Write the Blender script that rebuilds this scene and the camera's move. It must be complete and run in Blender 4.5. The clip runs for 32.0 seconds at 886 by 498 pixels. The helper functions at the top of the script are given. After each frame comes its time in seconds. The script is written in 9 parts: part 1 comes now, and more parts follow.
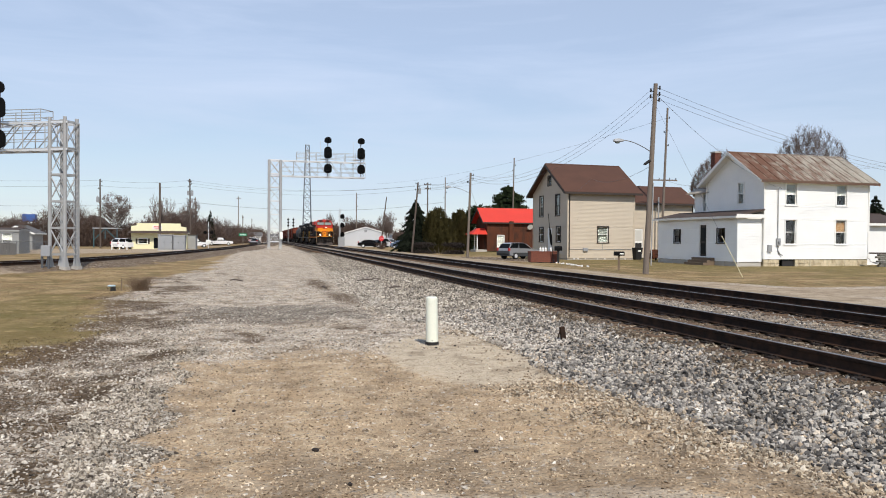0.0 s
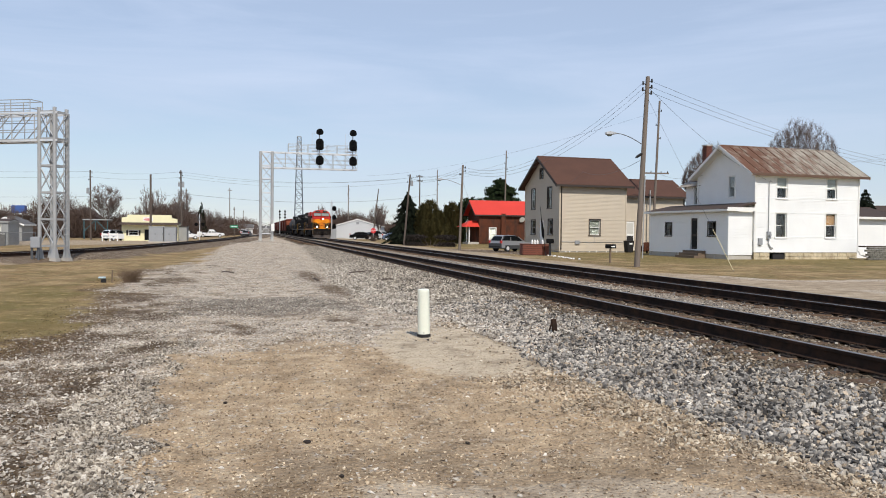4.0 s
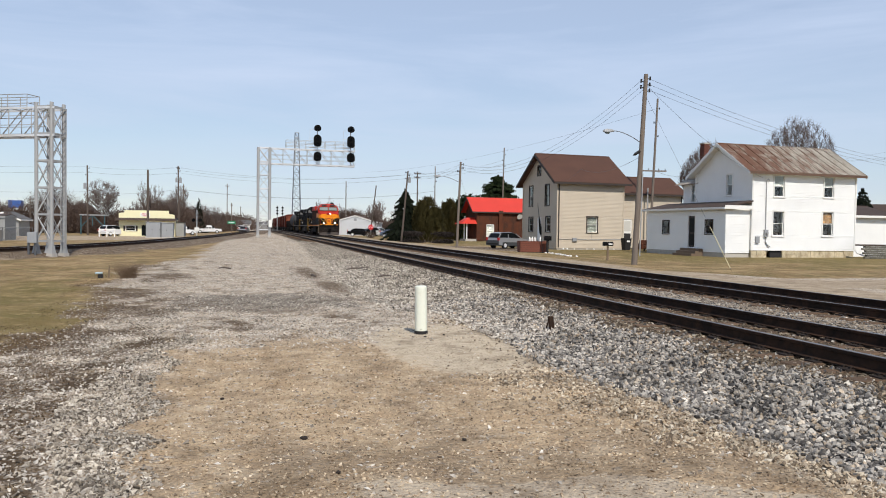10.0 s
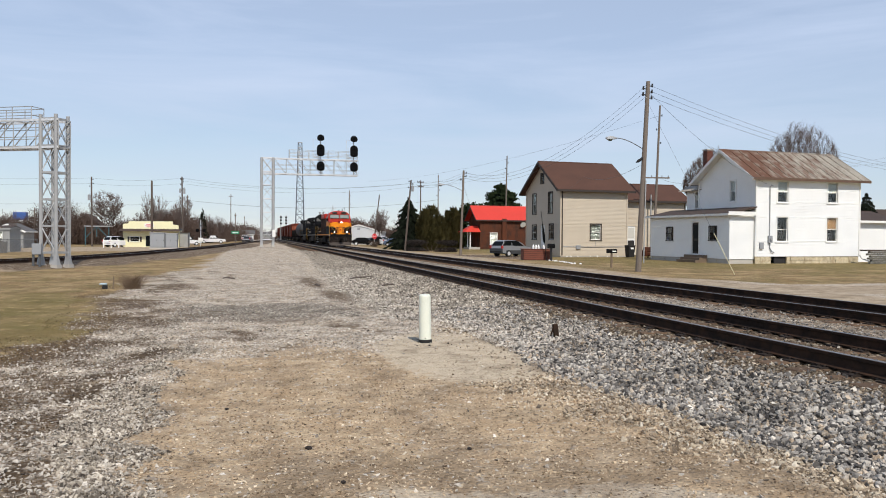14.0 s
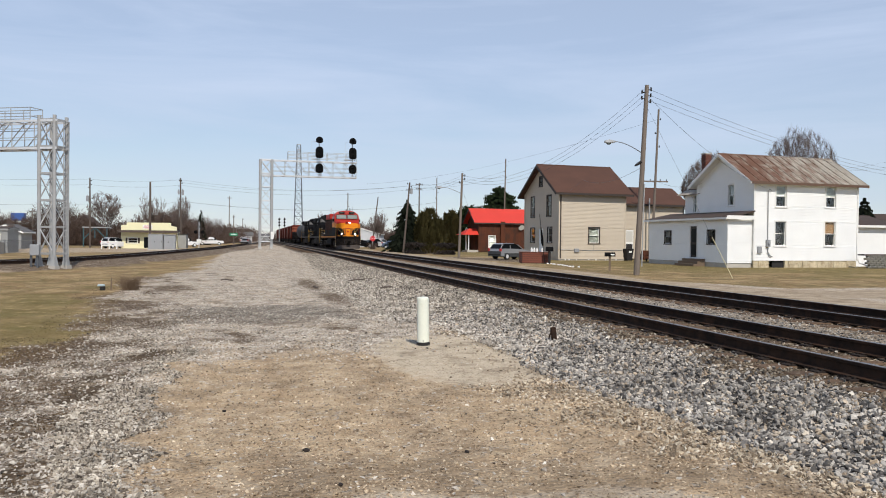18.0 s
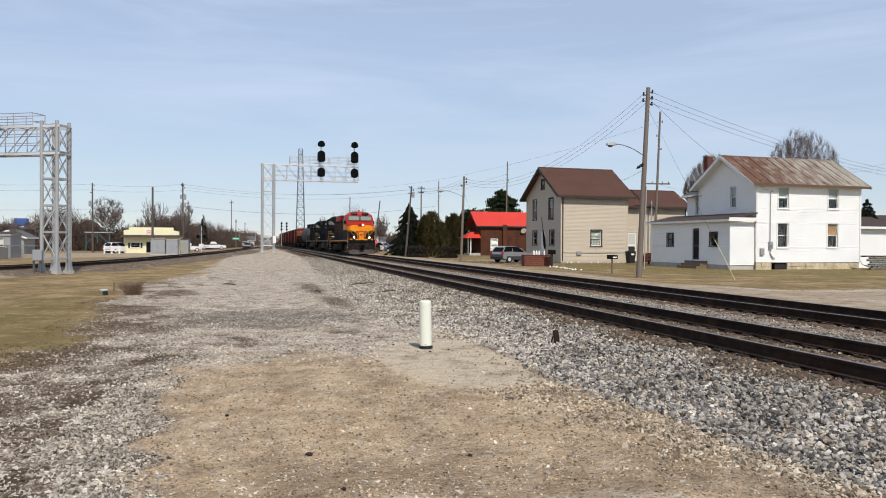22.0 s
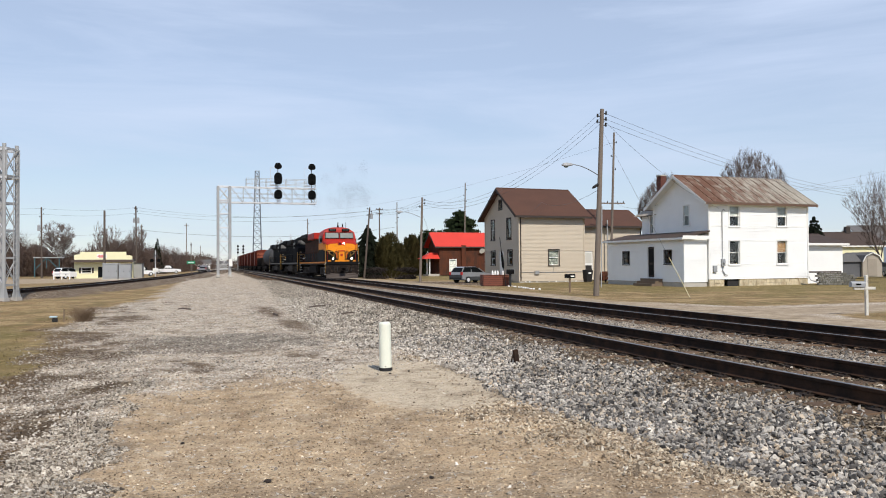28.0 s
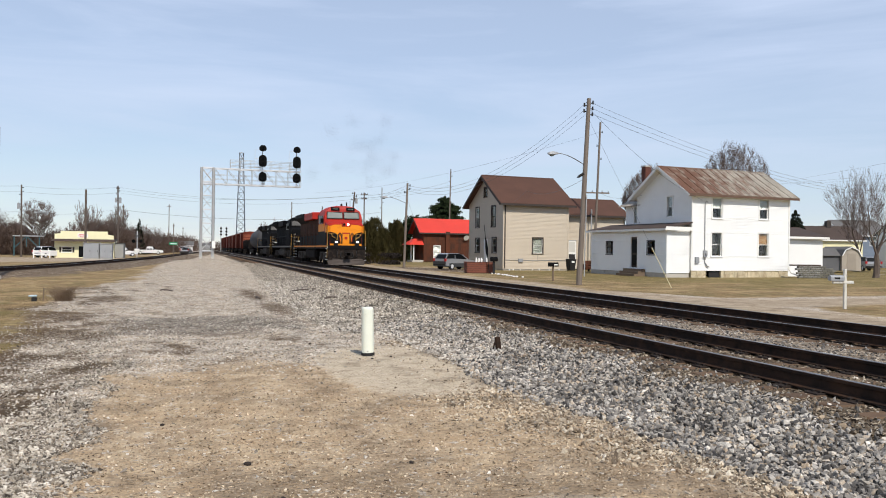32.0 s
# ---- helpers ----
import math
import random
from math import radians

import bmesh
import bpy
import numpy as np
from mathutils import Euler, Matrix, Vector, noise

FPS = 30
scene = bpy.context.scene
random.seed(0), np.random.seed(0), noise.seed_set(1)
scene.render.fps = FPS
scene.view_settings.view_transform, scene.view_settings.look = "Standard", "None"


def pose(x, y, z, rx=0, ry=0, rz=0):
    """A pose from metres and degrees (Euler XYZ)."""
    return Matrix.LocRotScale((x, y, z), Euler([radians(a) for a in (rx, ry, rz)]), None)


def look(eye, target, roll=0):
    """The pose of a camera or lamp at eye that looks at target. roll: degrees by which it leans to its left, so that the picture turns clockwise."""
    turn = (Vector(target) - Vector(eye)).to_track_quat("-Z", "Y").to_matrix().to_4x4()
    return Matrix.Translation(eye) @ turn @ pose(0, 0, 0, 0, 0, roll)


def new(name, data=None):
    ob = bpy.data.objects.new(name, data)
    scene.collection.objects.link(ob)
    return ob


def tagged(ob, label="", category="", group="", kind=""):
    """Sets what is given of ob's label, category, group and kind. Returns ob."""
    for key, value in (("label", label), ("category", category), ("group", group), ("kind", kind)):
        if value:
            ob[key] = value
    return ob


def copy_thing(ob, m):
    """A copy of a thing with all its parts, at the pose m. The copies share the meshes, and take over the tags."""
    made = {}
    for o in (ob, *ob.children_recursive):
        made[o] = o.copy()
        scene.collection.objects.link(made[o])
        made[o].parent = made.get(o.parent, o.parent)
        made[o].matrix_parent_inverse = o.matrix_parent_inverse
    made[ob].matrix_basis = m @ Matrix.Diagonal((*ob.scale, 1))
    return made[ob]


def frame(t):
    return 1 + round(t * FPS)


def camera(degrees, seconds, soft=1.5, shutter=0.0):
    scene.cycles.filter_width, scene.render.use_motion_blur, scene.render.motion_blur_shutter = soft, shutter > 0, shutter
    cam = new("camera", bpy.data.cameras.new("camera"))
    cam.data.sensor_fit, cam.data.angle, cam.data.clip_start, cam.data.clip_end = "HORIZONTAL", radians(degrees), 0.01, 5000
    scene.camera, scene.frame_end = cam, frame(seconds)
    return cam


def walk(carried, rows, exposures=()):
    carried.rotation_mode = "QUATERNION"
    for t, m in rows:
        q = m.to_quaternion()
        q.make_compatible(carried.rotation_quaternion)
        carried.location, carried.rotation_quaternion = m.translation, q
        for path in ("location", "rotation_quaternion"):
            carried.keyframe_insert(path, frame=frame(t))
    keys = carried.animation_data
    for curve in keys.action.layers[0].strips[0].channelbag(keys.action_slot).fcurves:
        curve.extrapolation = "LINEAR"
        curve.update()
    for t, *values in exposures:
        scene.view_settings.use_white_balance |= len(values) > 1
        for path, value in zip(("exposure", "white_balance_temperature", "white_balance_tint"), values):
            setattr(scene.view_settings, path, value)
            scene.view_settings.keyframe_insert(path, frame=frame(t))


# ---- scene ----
cam = camera(60.0, 32.0, soft=1.0)
EYE = (0.0, 0.0, 1.75)
PATH = [
    (0.0, -13.42, -0.75, -0.4), (0.5, -13.52, -0.72, -0.43), (1.0, -13.63, -0.98, -0.26), (1.5, -13.78, -1.05, -0.02),
    (2.0, -13.87, -1.28, 0.11), (2.5, -13.9, -1.33, 0.0), (3.0, -13.96, -1.4, -0.1), (3.5, -13.94, -1.32, -0.38),
    (5.5, -14.13, -1.46, -0.74), (6.0, -14.13, -1.55, -0.67), (6.5, -14.05, -1.63, -0.68), (7.0, -13.97, -1.59, -0.62),
    (7.5, -13.86, -1.32, -0.7), (8.0, -13.92, -1.37, -0.78), (8.5, -14.0, -1.55, -0.78), (9.0, -14.05, -1.61, -0.79),
    (9.5, -14.0, -1.54, -0.62), (10.0, -14.2, -1.55, -0.78), (10.5, -14.21, -1.5, -0.76), (11.0, -14.19, -1.49, -0.6),
    (11.5, -14.14, -1.35, -0.43), (12.0, -14.09, -1.23, -0.32), (12.5, -14.0, -1.17, -0.38), (13.0, -13.92, -1.19, -0.37),
    (13.5, -13.9, -1.08, -0.29), (14.0, -13.94, -0.92, -0.34), (14.5, -13.96, -0.87, -0.35), (16.5, -13.91, -0.77, -0.51),
    (17.0, -13.93, -0.76, -0.59), (17.5, -14.02, -0.72, -0.62), (18.0, -14.06, -0.72, -0.59), (18.5, -13.97, -0.72, -0.53),
    (19.0, -13.94, -0.69, -0.45), (19.5, -13.91, -0.63, -0.53), (20.0, -13.95, -0.6, -0.55), (20.5, -14.01, -0.52, -0.43),
    (21.0, -14.01, -0.54, -0.33), (21.5, -13.96, -0.47, -0.32), (22.0, -13.9, -0.47, -0.32), (22.5, -13.91, -0.6, -0.34),
    (23.0, -13.45, -0.97, 0.69), (23.5, -15.3, -1.25, 2.46), (24.0, -18.16, -0.56, 3.61), (24.5, -18.82, 0.32, 5.18),
    (25.0, -18.37, 0.68, 5.54), (25.5, -18.1, 1.22, 5.57), (27.5, -15.22, 1.08, 0.26), (28.0, -16.97, 1.09, 0.38),
    (28.5, -18.04, 1.67, -0.78), (29.0, -18.3, 1.27, -1.29), (29.5, -18.65, 0.94, -0.79), (30.0, -18.74, 1.11, -0.93),
    (30.5, -18.59, 0.63, -0.64), (31.0, -18.45, 0.51, -0.63), (31.5, -18.01, 0.43, -0.67), (32.0, -18.16, 0.07, -0.73),
]                                                       # seconds, yaw, pitch, roll
walk(cam, [(t, pose(*EYE, 90 + p, r, y)) for t, y, p, r in PATH], exposures=((0.0, 0.03), (4.0, -0.03), (13.0, -0.04), (19.0, -0.07), (22.4, -0.06), (23.2, 0.03), (32.0, 0.03)))

# ---- world and sun ----
SUN_HEADING, SUN_HEIGHT = radians(176), radians(48)      # clockwise from +y, above the horizon
world = bpy.data.worlds.new("sky")
scene.world = world
world.use_nodes = True
wn, wl = world.node_tree.nodes, world.node_tree.links
wn.clear()
w_out = wn.new("ShaderNodeOutputWorld")
w_bg = wn.new("ShaderNodeBackground")
w_sky = wn.new("ShaderNodeTexSky")
w_sky.sky_type, w_sky.sun_disc = "NISHITA", False
w_sky.sun_elevation, w_sky.sun_rotation = SUN_HEIGHT, SUN_HEADING
w_sky.air_density, w_sky.dust_density, w_sky.ozone_density = 1.0, 0.02, 2.5
w_co = wn.new("ShaderNodeTexCoord")
w_map = wn.new("ShaderNodeMapping")
w_map.inputs["Scale"].default_value = (0.7, 1.1, 6.5)
w_map.inputs["Rotation"].default_value = (0.0, 0.10, 0.5)
w_noise = wn.new("ShaderNodeTexNoise")
w_noise.inputs["Scale"].default_value, w_noise.inputs["Detail"].default_value = 2.1, 7
w_noise.inputs["Roughness"].default_value, w_noise.inputs["Distortion"].default_value = 0.58, 0.5
w_ramp = wn.new("ShaderNodeMapRange")
w_ramp.inputs["From Min"].default_value, w_ramp.inputs["From Max"].default_value = 0.40, 0.78
w_ramp.inputs["To Min"].default_value, w_ramp.inputs["To Max"].default_value = 0.52, 0.96
w_mix = wn.new("ShaderNodeMix")
w_mix.data_type = "RGBA"
wl.new(w_co.outputs["Generated"], w_map.inputs["Vector"])
wl.new(w_map.outputs["Vector"], w_noise.inputs["Vector"])
wl.new(w_noise.outputs["Fac"], w_ramp.inputs["Value"])
w_sep = wn.new("ShaderNodeSeparateXYZ")                       # the veil is thick near the horizon, thin overhead
w_veil = wn.new("ShaderNodeMapRange")
w_veil.inputs["From Min"].default_value, w_veil.inputs["From Max"].default_value = 0.30, 0.62
w_veil.inputs["To Min"].default_value, w_veil.inputs["To Max"].default_value = 1.0, 0.25
w_mul = wn.new("ShaderNodeMath")
w_mul.operation = "MULTIPLY"
wl.new(w_co.outputs["Generated"], w_sep.inputs[0])
wl.new(w_sep.outputs["Z"], w_veil.inputs["Value"])
wl.new(w_ramp.outputs["Result"], w_mul.inputs[0])
wl.new(w_veil.outputs["Result"], w_mul.inputs[1])
wl.new(w_mul.outputs[0], w_mix.inputs["Factor"])
wl.new(w_sky.outputs["Color"], w_mix.inputs["A"])
w_hz = wn.new("ShaderNodeMix")                                # the cloud sheet is greyer low over the town
w_hz.data_type = "RGBA"
w_hz.inputs["A"].default_value, w_hz.inputs["B"].default_value = (5.78, 6.68, 8.05, 1), (6.28, 7.33, 9.4, 1)
w_low = wn.new("ShaderNodeMapRange")
w_low.inputs["From Min"].default_value, w_low.inputs["From Max"].default_value = 0.02, 0.24
wl.new(w_sep.outputs["Z"], w_low.inputs["Value"])
wl.new(w_low.outputs["Result"], w_hz.inputs["Factor"])
wl.new(w_hz.outputs["Result"], w_mix.inputs["B"])
wl.new(w_mix.outputs["Result"], w_bg.inputs["Color"])
w_bg.inputs["Strength"].default_value = 0.105
wl.new(w_bg.outputs["Background"], w_out.inputs["Surface"])
sun = new("sun", bpy.data.lights.new("sun", "SUN"))
sun.data.energy, sun.data.angle, sun.data.color = 4.15, radians(1.2), (1.0, 0.94, 0.86)
_s = Vector((math.sin(SUN_HEADING) * math.cos(SUN_HEIGHT), math.cos(SUN_HEADING) * math.cos(SUN_HEIGHT), math.sin(SUN_HEIGHT)))
sun.matrix_basis = look(tuple(_s * 60), (0, 0, 0))


# ---- materials ----
def lin(c):
    return tuple((v / 12.92 if v <= 0.04045 else ((v + 0.055) / 1.055) ** 2.4) for v in c)


def rgb(r, g, b):
    """Linear colour from 0..255 screen values."""
    return lin((r / 255, g / 255, b / 255))


def mat(name, col, rough=0.6, metal=0.0, var=0.18, scale=1.5, fine=30.0, bump=0.15, dirt=None, dirt_at=0.62, stretch=(1, 1, 1), coat=0.0, spread=0.0, depth=0.01, spec=0.5):
    """Colour with variation at two scales, fine relief, and stains of a second colour where dirt is given."""
    m = bpy.data.materials.new(name)
    m.use_nodes = True
    n, l = m.node_tree.nodes, m.node_tree.links
    b = n["Principled BSDF"]
    co = n.new("ShaderNodeTexCoord")
    mp = n.new("ShaderNodeMapping")
    mp.inputs["Scale"].default_value = stretch
    l.new(co.outputs["Object"], mp.inputs["Vector"])
    n1, n2 = n.new("ShaderNodeTexNoise"), n.new("ShaderNodeTexNoise")
    for k, sc, de in ((n1, scale, 6), (n2, fine, 4)):
        k.inputs["Scale"].default_value, k.inputs["Detail"].default_value = sc, de
        l.new(mp.outputs["Vector"], k.inputs["Vector"])
    add = n.new("ShaderNodeMath")
    add.operation = "ADD"
    l.new(n1.outputs["Fac"], add.inputs[0])
    l.new(n2.outputs["Fac"], add.inputs[1])
    mr = n.new("ShaderNodeMapRange")
    mr.inputs["From Min"].default_value, mr.inputs["From Max"].default_value = 0.6, 1.4
    mr.inputs["To Min"].default_value, mr.inputs["To Max"].default_value = 1 - var, 1 + var
    l.new(add.outputs[0], mr.inputs["Value"])
    mul = n.new("ShaderNodeVectorMath")
    mul.operation = "SCALE"
    mul.inputs[0].default_value = col[:3]
    l.new(mr.outputs["Result"], mul.inputs["Scale"])
    out = mul.outputs[0]
    if spread:
        oi = n.new("ShaderNodeObjectInfo")
        sp = n.new("ShaderNodeMapRange")
        sp.inputs["To Min"].default_value, sp.inputs["To Max"].default_value = 1 - spread, 1 + spread
        l.new(oi.outputs["Random"], sp.inputs["Value"])
        m2 = n.new("ShaderNodeVectorMath")
        m2.operation = "SCALE"
        l.new(out, m2.inputs[0])
        l.new(sp.outputs["Result"], m2.inputs["Scale"])
        out = m2.outputs[0]
    if dirt:
        n3 = n.new("ShaderNodeTexNoise")
        n3.inputs["Scale"].default_value, n3.inputs["Detail"].default_value, n3.inputs["Roughness"].default_value = scale * 1.7, 9, 0.68
        l.new(mp.outputs["Vector"], n3.inputs["Vector"])
        r3 = n.new("ShaderNodeMapRange")
        r3.inputs["From Min"].default_value, r3.inputs["From Max"].default_value = dirt_at - 0.12, dirt_at + 0.12
        l.new(n3.outputs["Fac"], r3.inputs["Value"])
        mx = n.new("ShaderNodeMix")
        mx.data_type = "RGBA"
        mx.inputs["B"].default_value = (*dirt[:3], 1)
        l.new(r3.outputs["Result"], mx.inputs["Factor"])
        l.new(out, mx.inputs["A"])
        out = mx.outputs["Result"]
    l.new(out, b.inputs["Base Color"])
    b.inputs["Roughness"].default_value, b.inputs["Metallic"].default_value = rough, metal
    b.inputs["Coat Weight"].default_value, b.inputs["Specular IOR Level"].default_value = coat, spec
    if bump:
        bp = n.new("ShaderNodeBump")
        bp.inputs["Strength"].default_value, bp.inputs["Distance"].default_value = bump, depth
        l.new(n2.outputs["Fac"], bp.inputs["Height"])
        l.new(bp.outputs["Normal"], b.inputs["Normal"])
    return m


def glow(name, col, strength):
    m = bpy.data.materials.new(name)
    m.use_nodes = True
    b = m.node_tree.nodes["Principled BSDF"]
    b.inputs["Base Color"].default_value = (*col, 1)
    b.inputs["Emission Color"].default_value = (*col, 1)
    b.inputs["Emission Strength"].default_value = strength
    return m


def glass(name, tint=(0.9, 0.95, 0.95)):
    m = bpy.data.materials.new(name)
    m.use_nodes = True
    b = m.node_tree.nodes["Principled BSDF"]
    b.inputs["Base Color"].default_value = (*tint, 1)
    b.inputs["Roughness"].default_value, b.inputs["IOR"].default_value = 0.02, 1.45
    b.inputs["Transmission Weight"].default_value = 1.0
    return m


M = {
    "white": mat("white_siding", rgb(236, 236, 233), 0.55, var=0.05, scale=0.8, fine=14, bump=0.1, dirt=rgb(205, 204, 198), dirt_at=0.74),
    "trim": mat("white_trim", rgb(232, 231, 226), 0.5, var=0.05),
    "beige": mat("beige_siding", rgb(193, 180, 160), 0.6, var=0.07, scale=0.7, fine=16, bump=0.1, dirt=rgb(176, 163, 141), dirt_at=0.72),
    "brown_trim": mat("brown_trim", rgb(54, 45, 39), 0.65),
    "brown_siding": mat("brown_siding", rgb(88, 50, 33), 0.8, var=0.22, scale=0.9, stretch=(1, 1, 0.35), dirt=rgb(58, 42, 34), dirt_at=0.56, spec=0.2),
    "grey_siding": mat("grey_siding", rgb(146, 146, 143), 0.6, var=0.1),
    "blue_siding": mat("blue_siding", rgb(118, 130, 146), 0.6, var=0.1),
    "block_grey": mat("mossy_block", rgb(102, 99, 90), 0.9, var=0.25, bump=0.4, spread=0.25),
    "lamp_arm": mat("dull_steel", rgb(96, 98, 100), 0.5, 0.4, var=0.1),
    "tower_grey": mat("grey_tower_steel", rgb(110, 117, 126), 0.6, 0.2, var=0.1, bump=0),
    "roof_seam": mat("seam_shadow_rust", rgb(96, 74, 60), 0.8, var=0.2),
    "yellow": mat("pale_yellow_paint", rgb(232, 226, 184), 0.6, var=0.05),
    "brown_shingle": mat("brown_shingle", rgb(79, 51, 38), 0.85, var=0.2, scale=0.6, fine=9, bump=0.35, stretch=(1, 1, 2.2)),
    "dark_shingle": mat("dark_shingle", rgb(68, 55, 48), 0.85, var=0.22, scale=0.6, fine=9, bump=0.35),
    "grey_shingle": mat("grey_shingle", rgb(96, 94, 92), 0.85, var=0.2, scale=0.6, fine=9, bump=0.35),
    "red_roof": mat("red_metal_roof", rgb(204, 62, 48), 0.45, var=0.1, scale=0.4, dirt=rgb(196, 74, 58), dirt_at=0.7),
    "foundation": mat("stone_foundation", rgb(196, 182, 152), 0.85, var=0.25, scale=1.6, fine=7, bump=0.5, dirt=rgb(150, 130, 100), dirt_at=0.6),
    "pale_roof": mat("pale_weathered_roofing", rgb(160, 152, 140), 0.85, var=0.2, bump=0.3, dirt=rgb(120, 104, 88), dirt_at=0.62),
    "weathered_white": mat("weathered_white_paint", rgb(208, 204, 194), 0.75, var=0.15, scale=3, bump=0.2, stretch=(4, 4, 0.6), dirt=rgb(138, 124, 106), dirt_at=0.62),
    "concrete": mat("concrete", rgb(178, 172, 162), 0.85, var=0.14, bump=0.3),
    "brick": mat("red_brick", rgb(104, 62, 50), 0.85, var=0.2, fine=12, bump=0.4, spread=0.18),
    "wood_pole": mat("weathered_pole_wood", rgb(114, 103, 93), 0.85, var=0.22, scale=1.2, fine=26, bump=0.4, stretch=(6, 6, 0.5)),
    "dark_pole": mat("brown_pole_wood", rgb(88, 77, 69), 0.85, var=0.22, scale=1.2, fine=26, bump=0.4, stretch=(6, 6, 0.5)),
    "plank": mat("weathered_plank", rgb(112, 95, 78), 0.85, var=0.22, stretch=(1, 6, 1), bump=0.3),
    "galv": mat("galvanised_steel", rgb(166, 166, 165), 0.5, 0.2, var=0.12, scale=2.0, fine=40, bump=0.05),
    "aluminium": mat("bright_aluminium", rgb(222, 223, 224), 0.35, 0.35, var=0.08),
    "black": mat("black_paint", rgb(8, 8, 9), 0.7, var=0.2, spec=0.12),
    "black_soft": mat("black_rubber", rgb(28, 27, 27), 0.8, var=0.2),
    "wire": mat("wire_insulation", rgb(84, 86, 90), 0.6, var=0.1, bump=0),
    "cream_plastic": mat("cream_plastic_tube", rgb(226, 228, 212), 0.45, var=0.05, scale=2, dirt=rgb(198, 196, 176), dirt_at=0.68),
    "rail": mat("rail_steel", rgb(45, 35, 29), 0.85, 0.0, var=0.25, scale=1.5, fine=25, bump=0.3, dirt=rgb(76, 54, 40), dirt_at=0.56, spec=0.15),
    "rail_head": mat("polished_rail_head", rgb(150, 146, 142), 0.4, 0.8, var=0.12, stretch=(8, 0.4, 1)),
    "tie": mat("creosote_tie", rgb(94, 73, 54), 0.9, var=0.28, scale=2, fine=24, bump=0.5, stretch=(0.6, 4, 2), spread=0.25),
    "plate": mat("rusty_tie_plate", rgb(46, 36, 30), 0.8, 0.2, var=0.25, bump=0.3),
    "bark": mat("grey_brown_bark", rgb(92, 80, 71), 0.9, var=0.25, bump=0.4),
    "twig": mat("bare_twigs", rgb(104, 90, 83), 0.9, var=0.2, bump=0),
    "brush": mat("dry_brush", rgb(84, 68, 59), 0.95, var=0.3, bump=0),
    "needle": mat("spruce_needles", rgb(29, 34, 25), 0.9, var=0.35, scale=1.2, fine=5, bump=0, spec=0.08),
    "arbor": mat("arborvitae_needles", rgb(82, 76, 47), 0.9, var=0.35, scale=1.2, fine=5, bump=0, spec=0.08),
    "pine": mat("pine_needles", rgb(38, 47, 29), 0.9, var=0.35, scale=1.0, fine=5, bump=0, spec=0.08),
    "hedge": mat("brown_hedge", rgb(41, 33, 28), 0.9, var=0.3, bump=0),
    "rust": mat("red_boxcar_paint", rgb(104, 48, 36), 0.85, var=0.2, scale=0.5, fine=6, bump=0.1, dirt=rgb(78, 48, 40), dirt_at=0.6, stretch=(1, 1, 0.5), spec=0.15),
    "rust_end": mat("orange_boxcar_end", rgb(152, 82, 54), 0.65, var=0.18, scale=0.6),
    "car_black": mat("sooty_underframe", rgb(28, 25, 24), 0.9, var=0.3, scale=1.5, bump=0.2, dirt=rgb(54, 44, 38), dirt_at=0.66, spec=0.15),
    "tank_grey": mat("grey_hopper_paint", rgb(74, 74, 75), 0.8, var=0.2, scale=0.6, dirt=rgb(66, 63, 60), dirt_at=0.6, stretch=(1, 1, 0.4), spec=0.2),
    "loco_red": mat("locomotive_red", rgb(168, 36, 24), 0.55, var=0.15, scale=0.8, dirt=rgb(120, 30, 22), dirt_at=0.68, spec=0.3),
    "loco_orange": mat("locomotive_orange", rgb(226, 136, 16), 0.55, var=0.12, scale=0.8, dirt=rgb(176, 96, 18), dirt_at=0.7, spec=0.3),
    "loco_black": mat("locomotive_black", rgb(18, 17, 17), 0.75, var=0.25, scale=0.8, dirt=rgb(34, 28, 25), dirt_at=0.66, spec=0.15),
    "loco_side": mat("locomotive_brown_side", rgb(70, 42, 29), 0.8, var=0.25, scale=0.8, dirt=rgb(34, 26, 22), dirt_at=0.58, spec=0.12),
    "loco_navy": mat("locomotive_navy", rgb(15, 16, 18), 0.85, var=0.25, scale=0.8, dirt=rgb(26, 24, 23), dirt_at=0.62, spec=0.08),
    "loco_yellow": mat("handrail_yellow", rgb(168, 128, 48), 0.45, var=0.1),
    "truck_grey": mat("grey_truck_casting", rgb(82, 77, 72), 0.85, var=0.3, scale=2.0, bump=0.2, dirt=rgb(48, 42, 38), dirt_at=0.56, spec=0.15),
    "pilot": mat("dusty_pilot", rgb(30, 26, 24), 0.85, var=0.3, scale=2.0, fine=18, bump=0.3, dirt=rgb(60, 50, 43), dirt_at=0.58, spec=0.12),
    "dim_stripe": mat("grimy_white_stripe", rgb(122, 118, 110), 0.7, var=0.2, scale=2.0, dirt=rgb(70, 62, 55), dirt_at=0.55),
    "plow": mat("dusty_plow", rgb(66, 57, 51), 0.75, var=0.25, scale=1.2),
    "window": glass("window_glass"),
    "dark_glass": mat("dark_tinted_glass", rgb(16, 19, 21), 0.3, var=0.1, bump=0, coat=0.0, spec=0.15),
    "cab_glass": mat("cab_windscreen", rgb(98, 106, 102), 0.4, var=0.12, bump=0, spec=0.25),
    "curtain": mat("pale_blind", rgb(196, 194, 186), 0.8, var=0.06),
    "grey_blind": mat("grey_curtain", rgb(118, 120, 112), 0.85, var=0.15, stretch=(6, 6, 1)),
    "tan_blind": mat("tan_blind", rgb(134, 98, 56), 0.8, var=0.1),
    "dark": mat("dark_interior", rgb(40, 38, 38), 0.9, var=0.1),
    "lamp_on": glow("headlight_lit", (1.0, 0.92, 0.76), 14),
    "ditch_on": glow("ditch_light_lit", (1.0, 0.88, 0.66), 16),
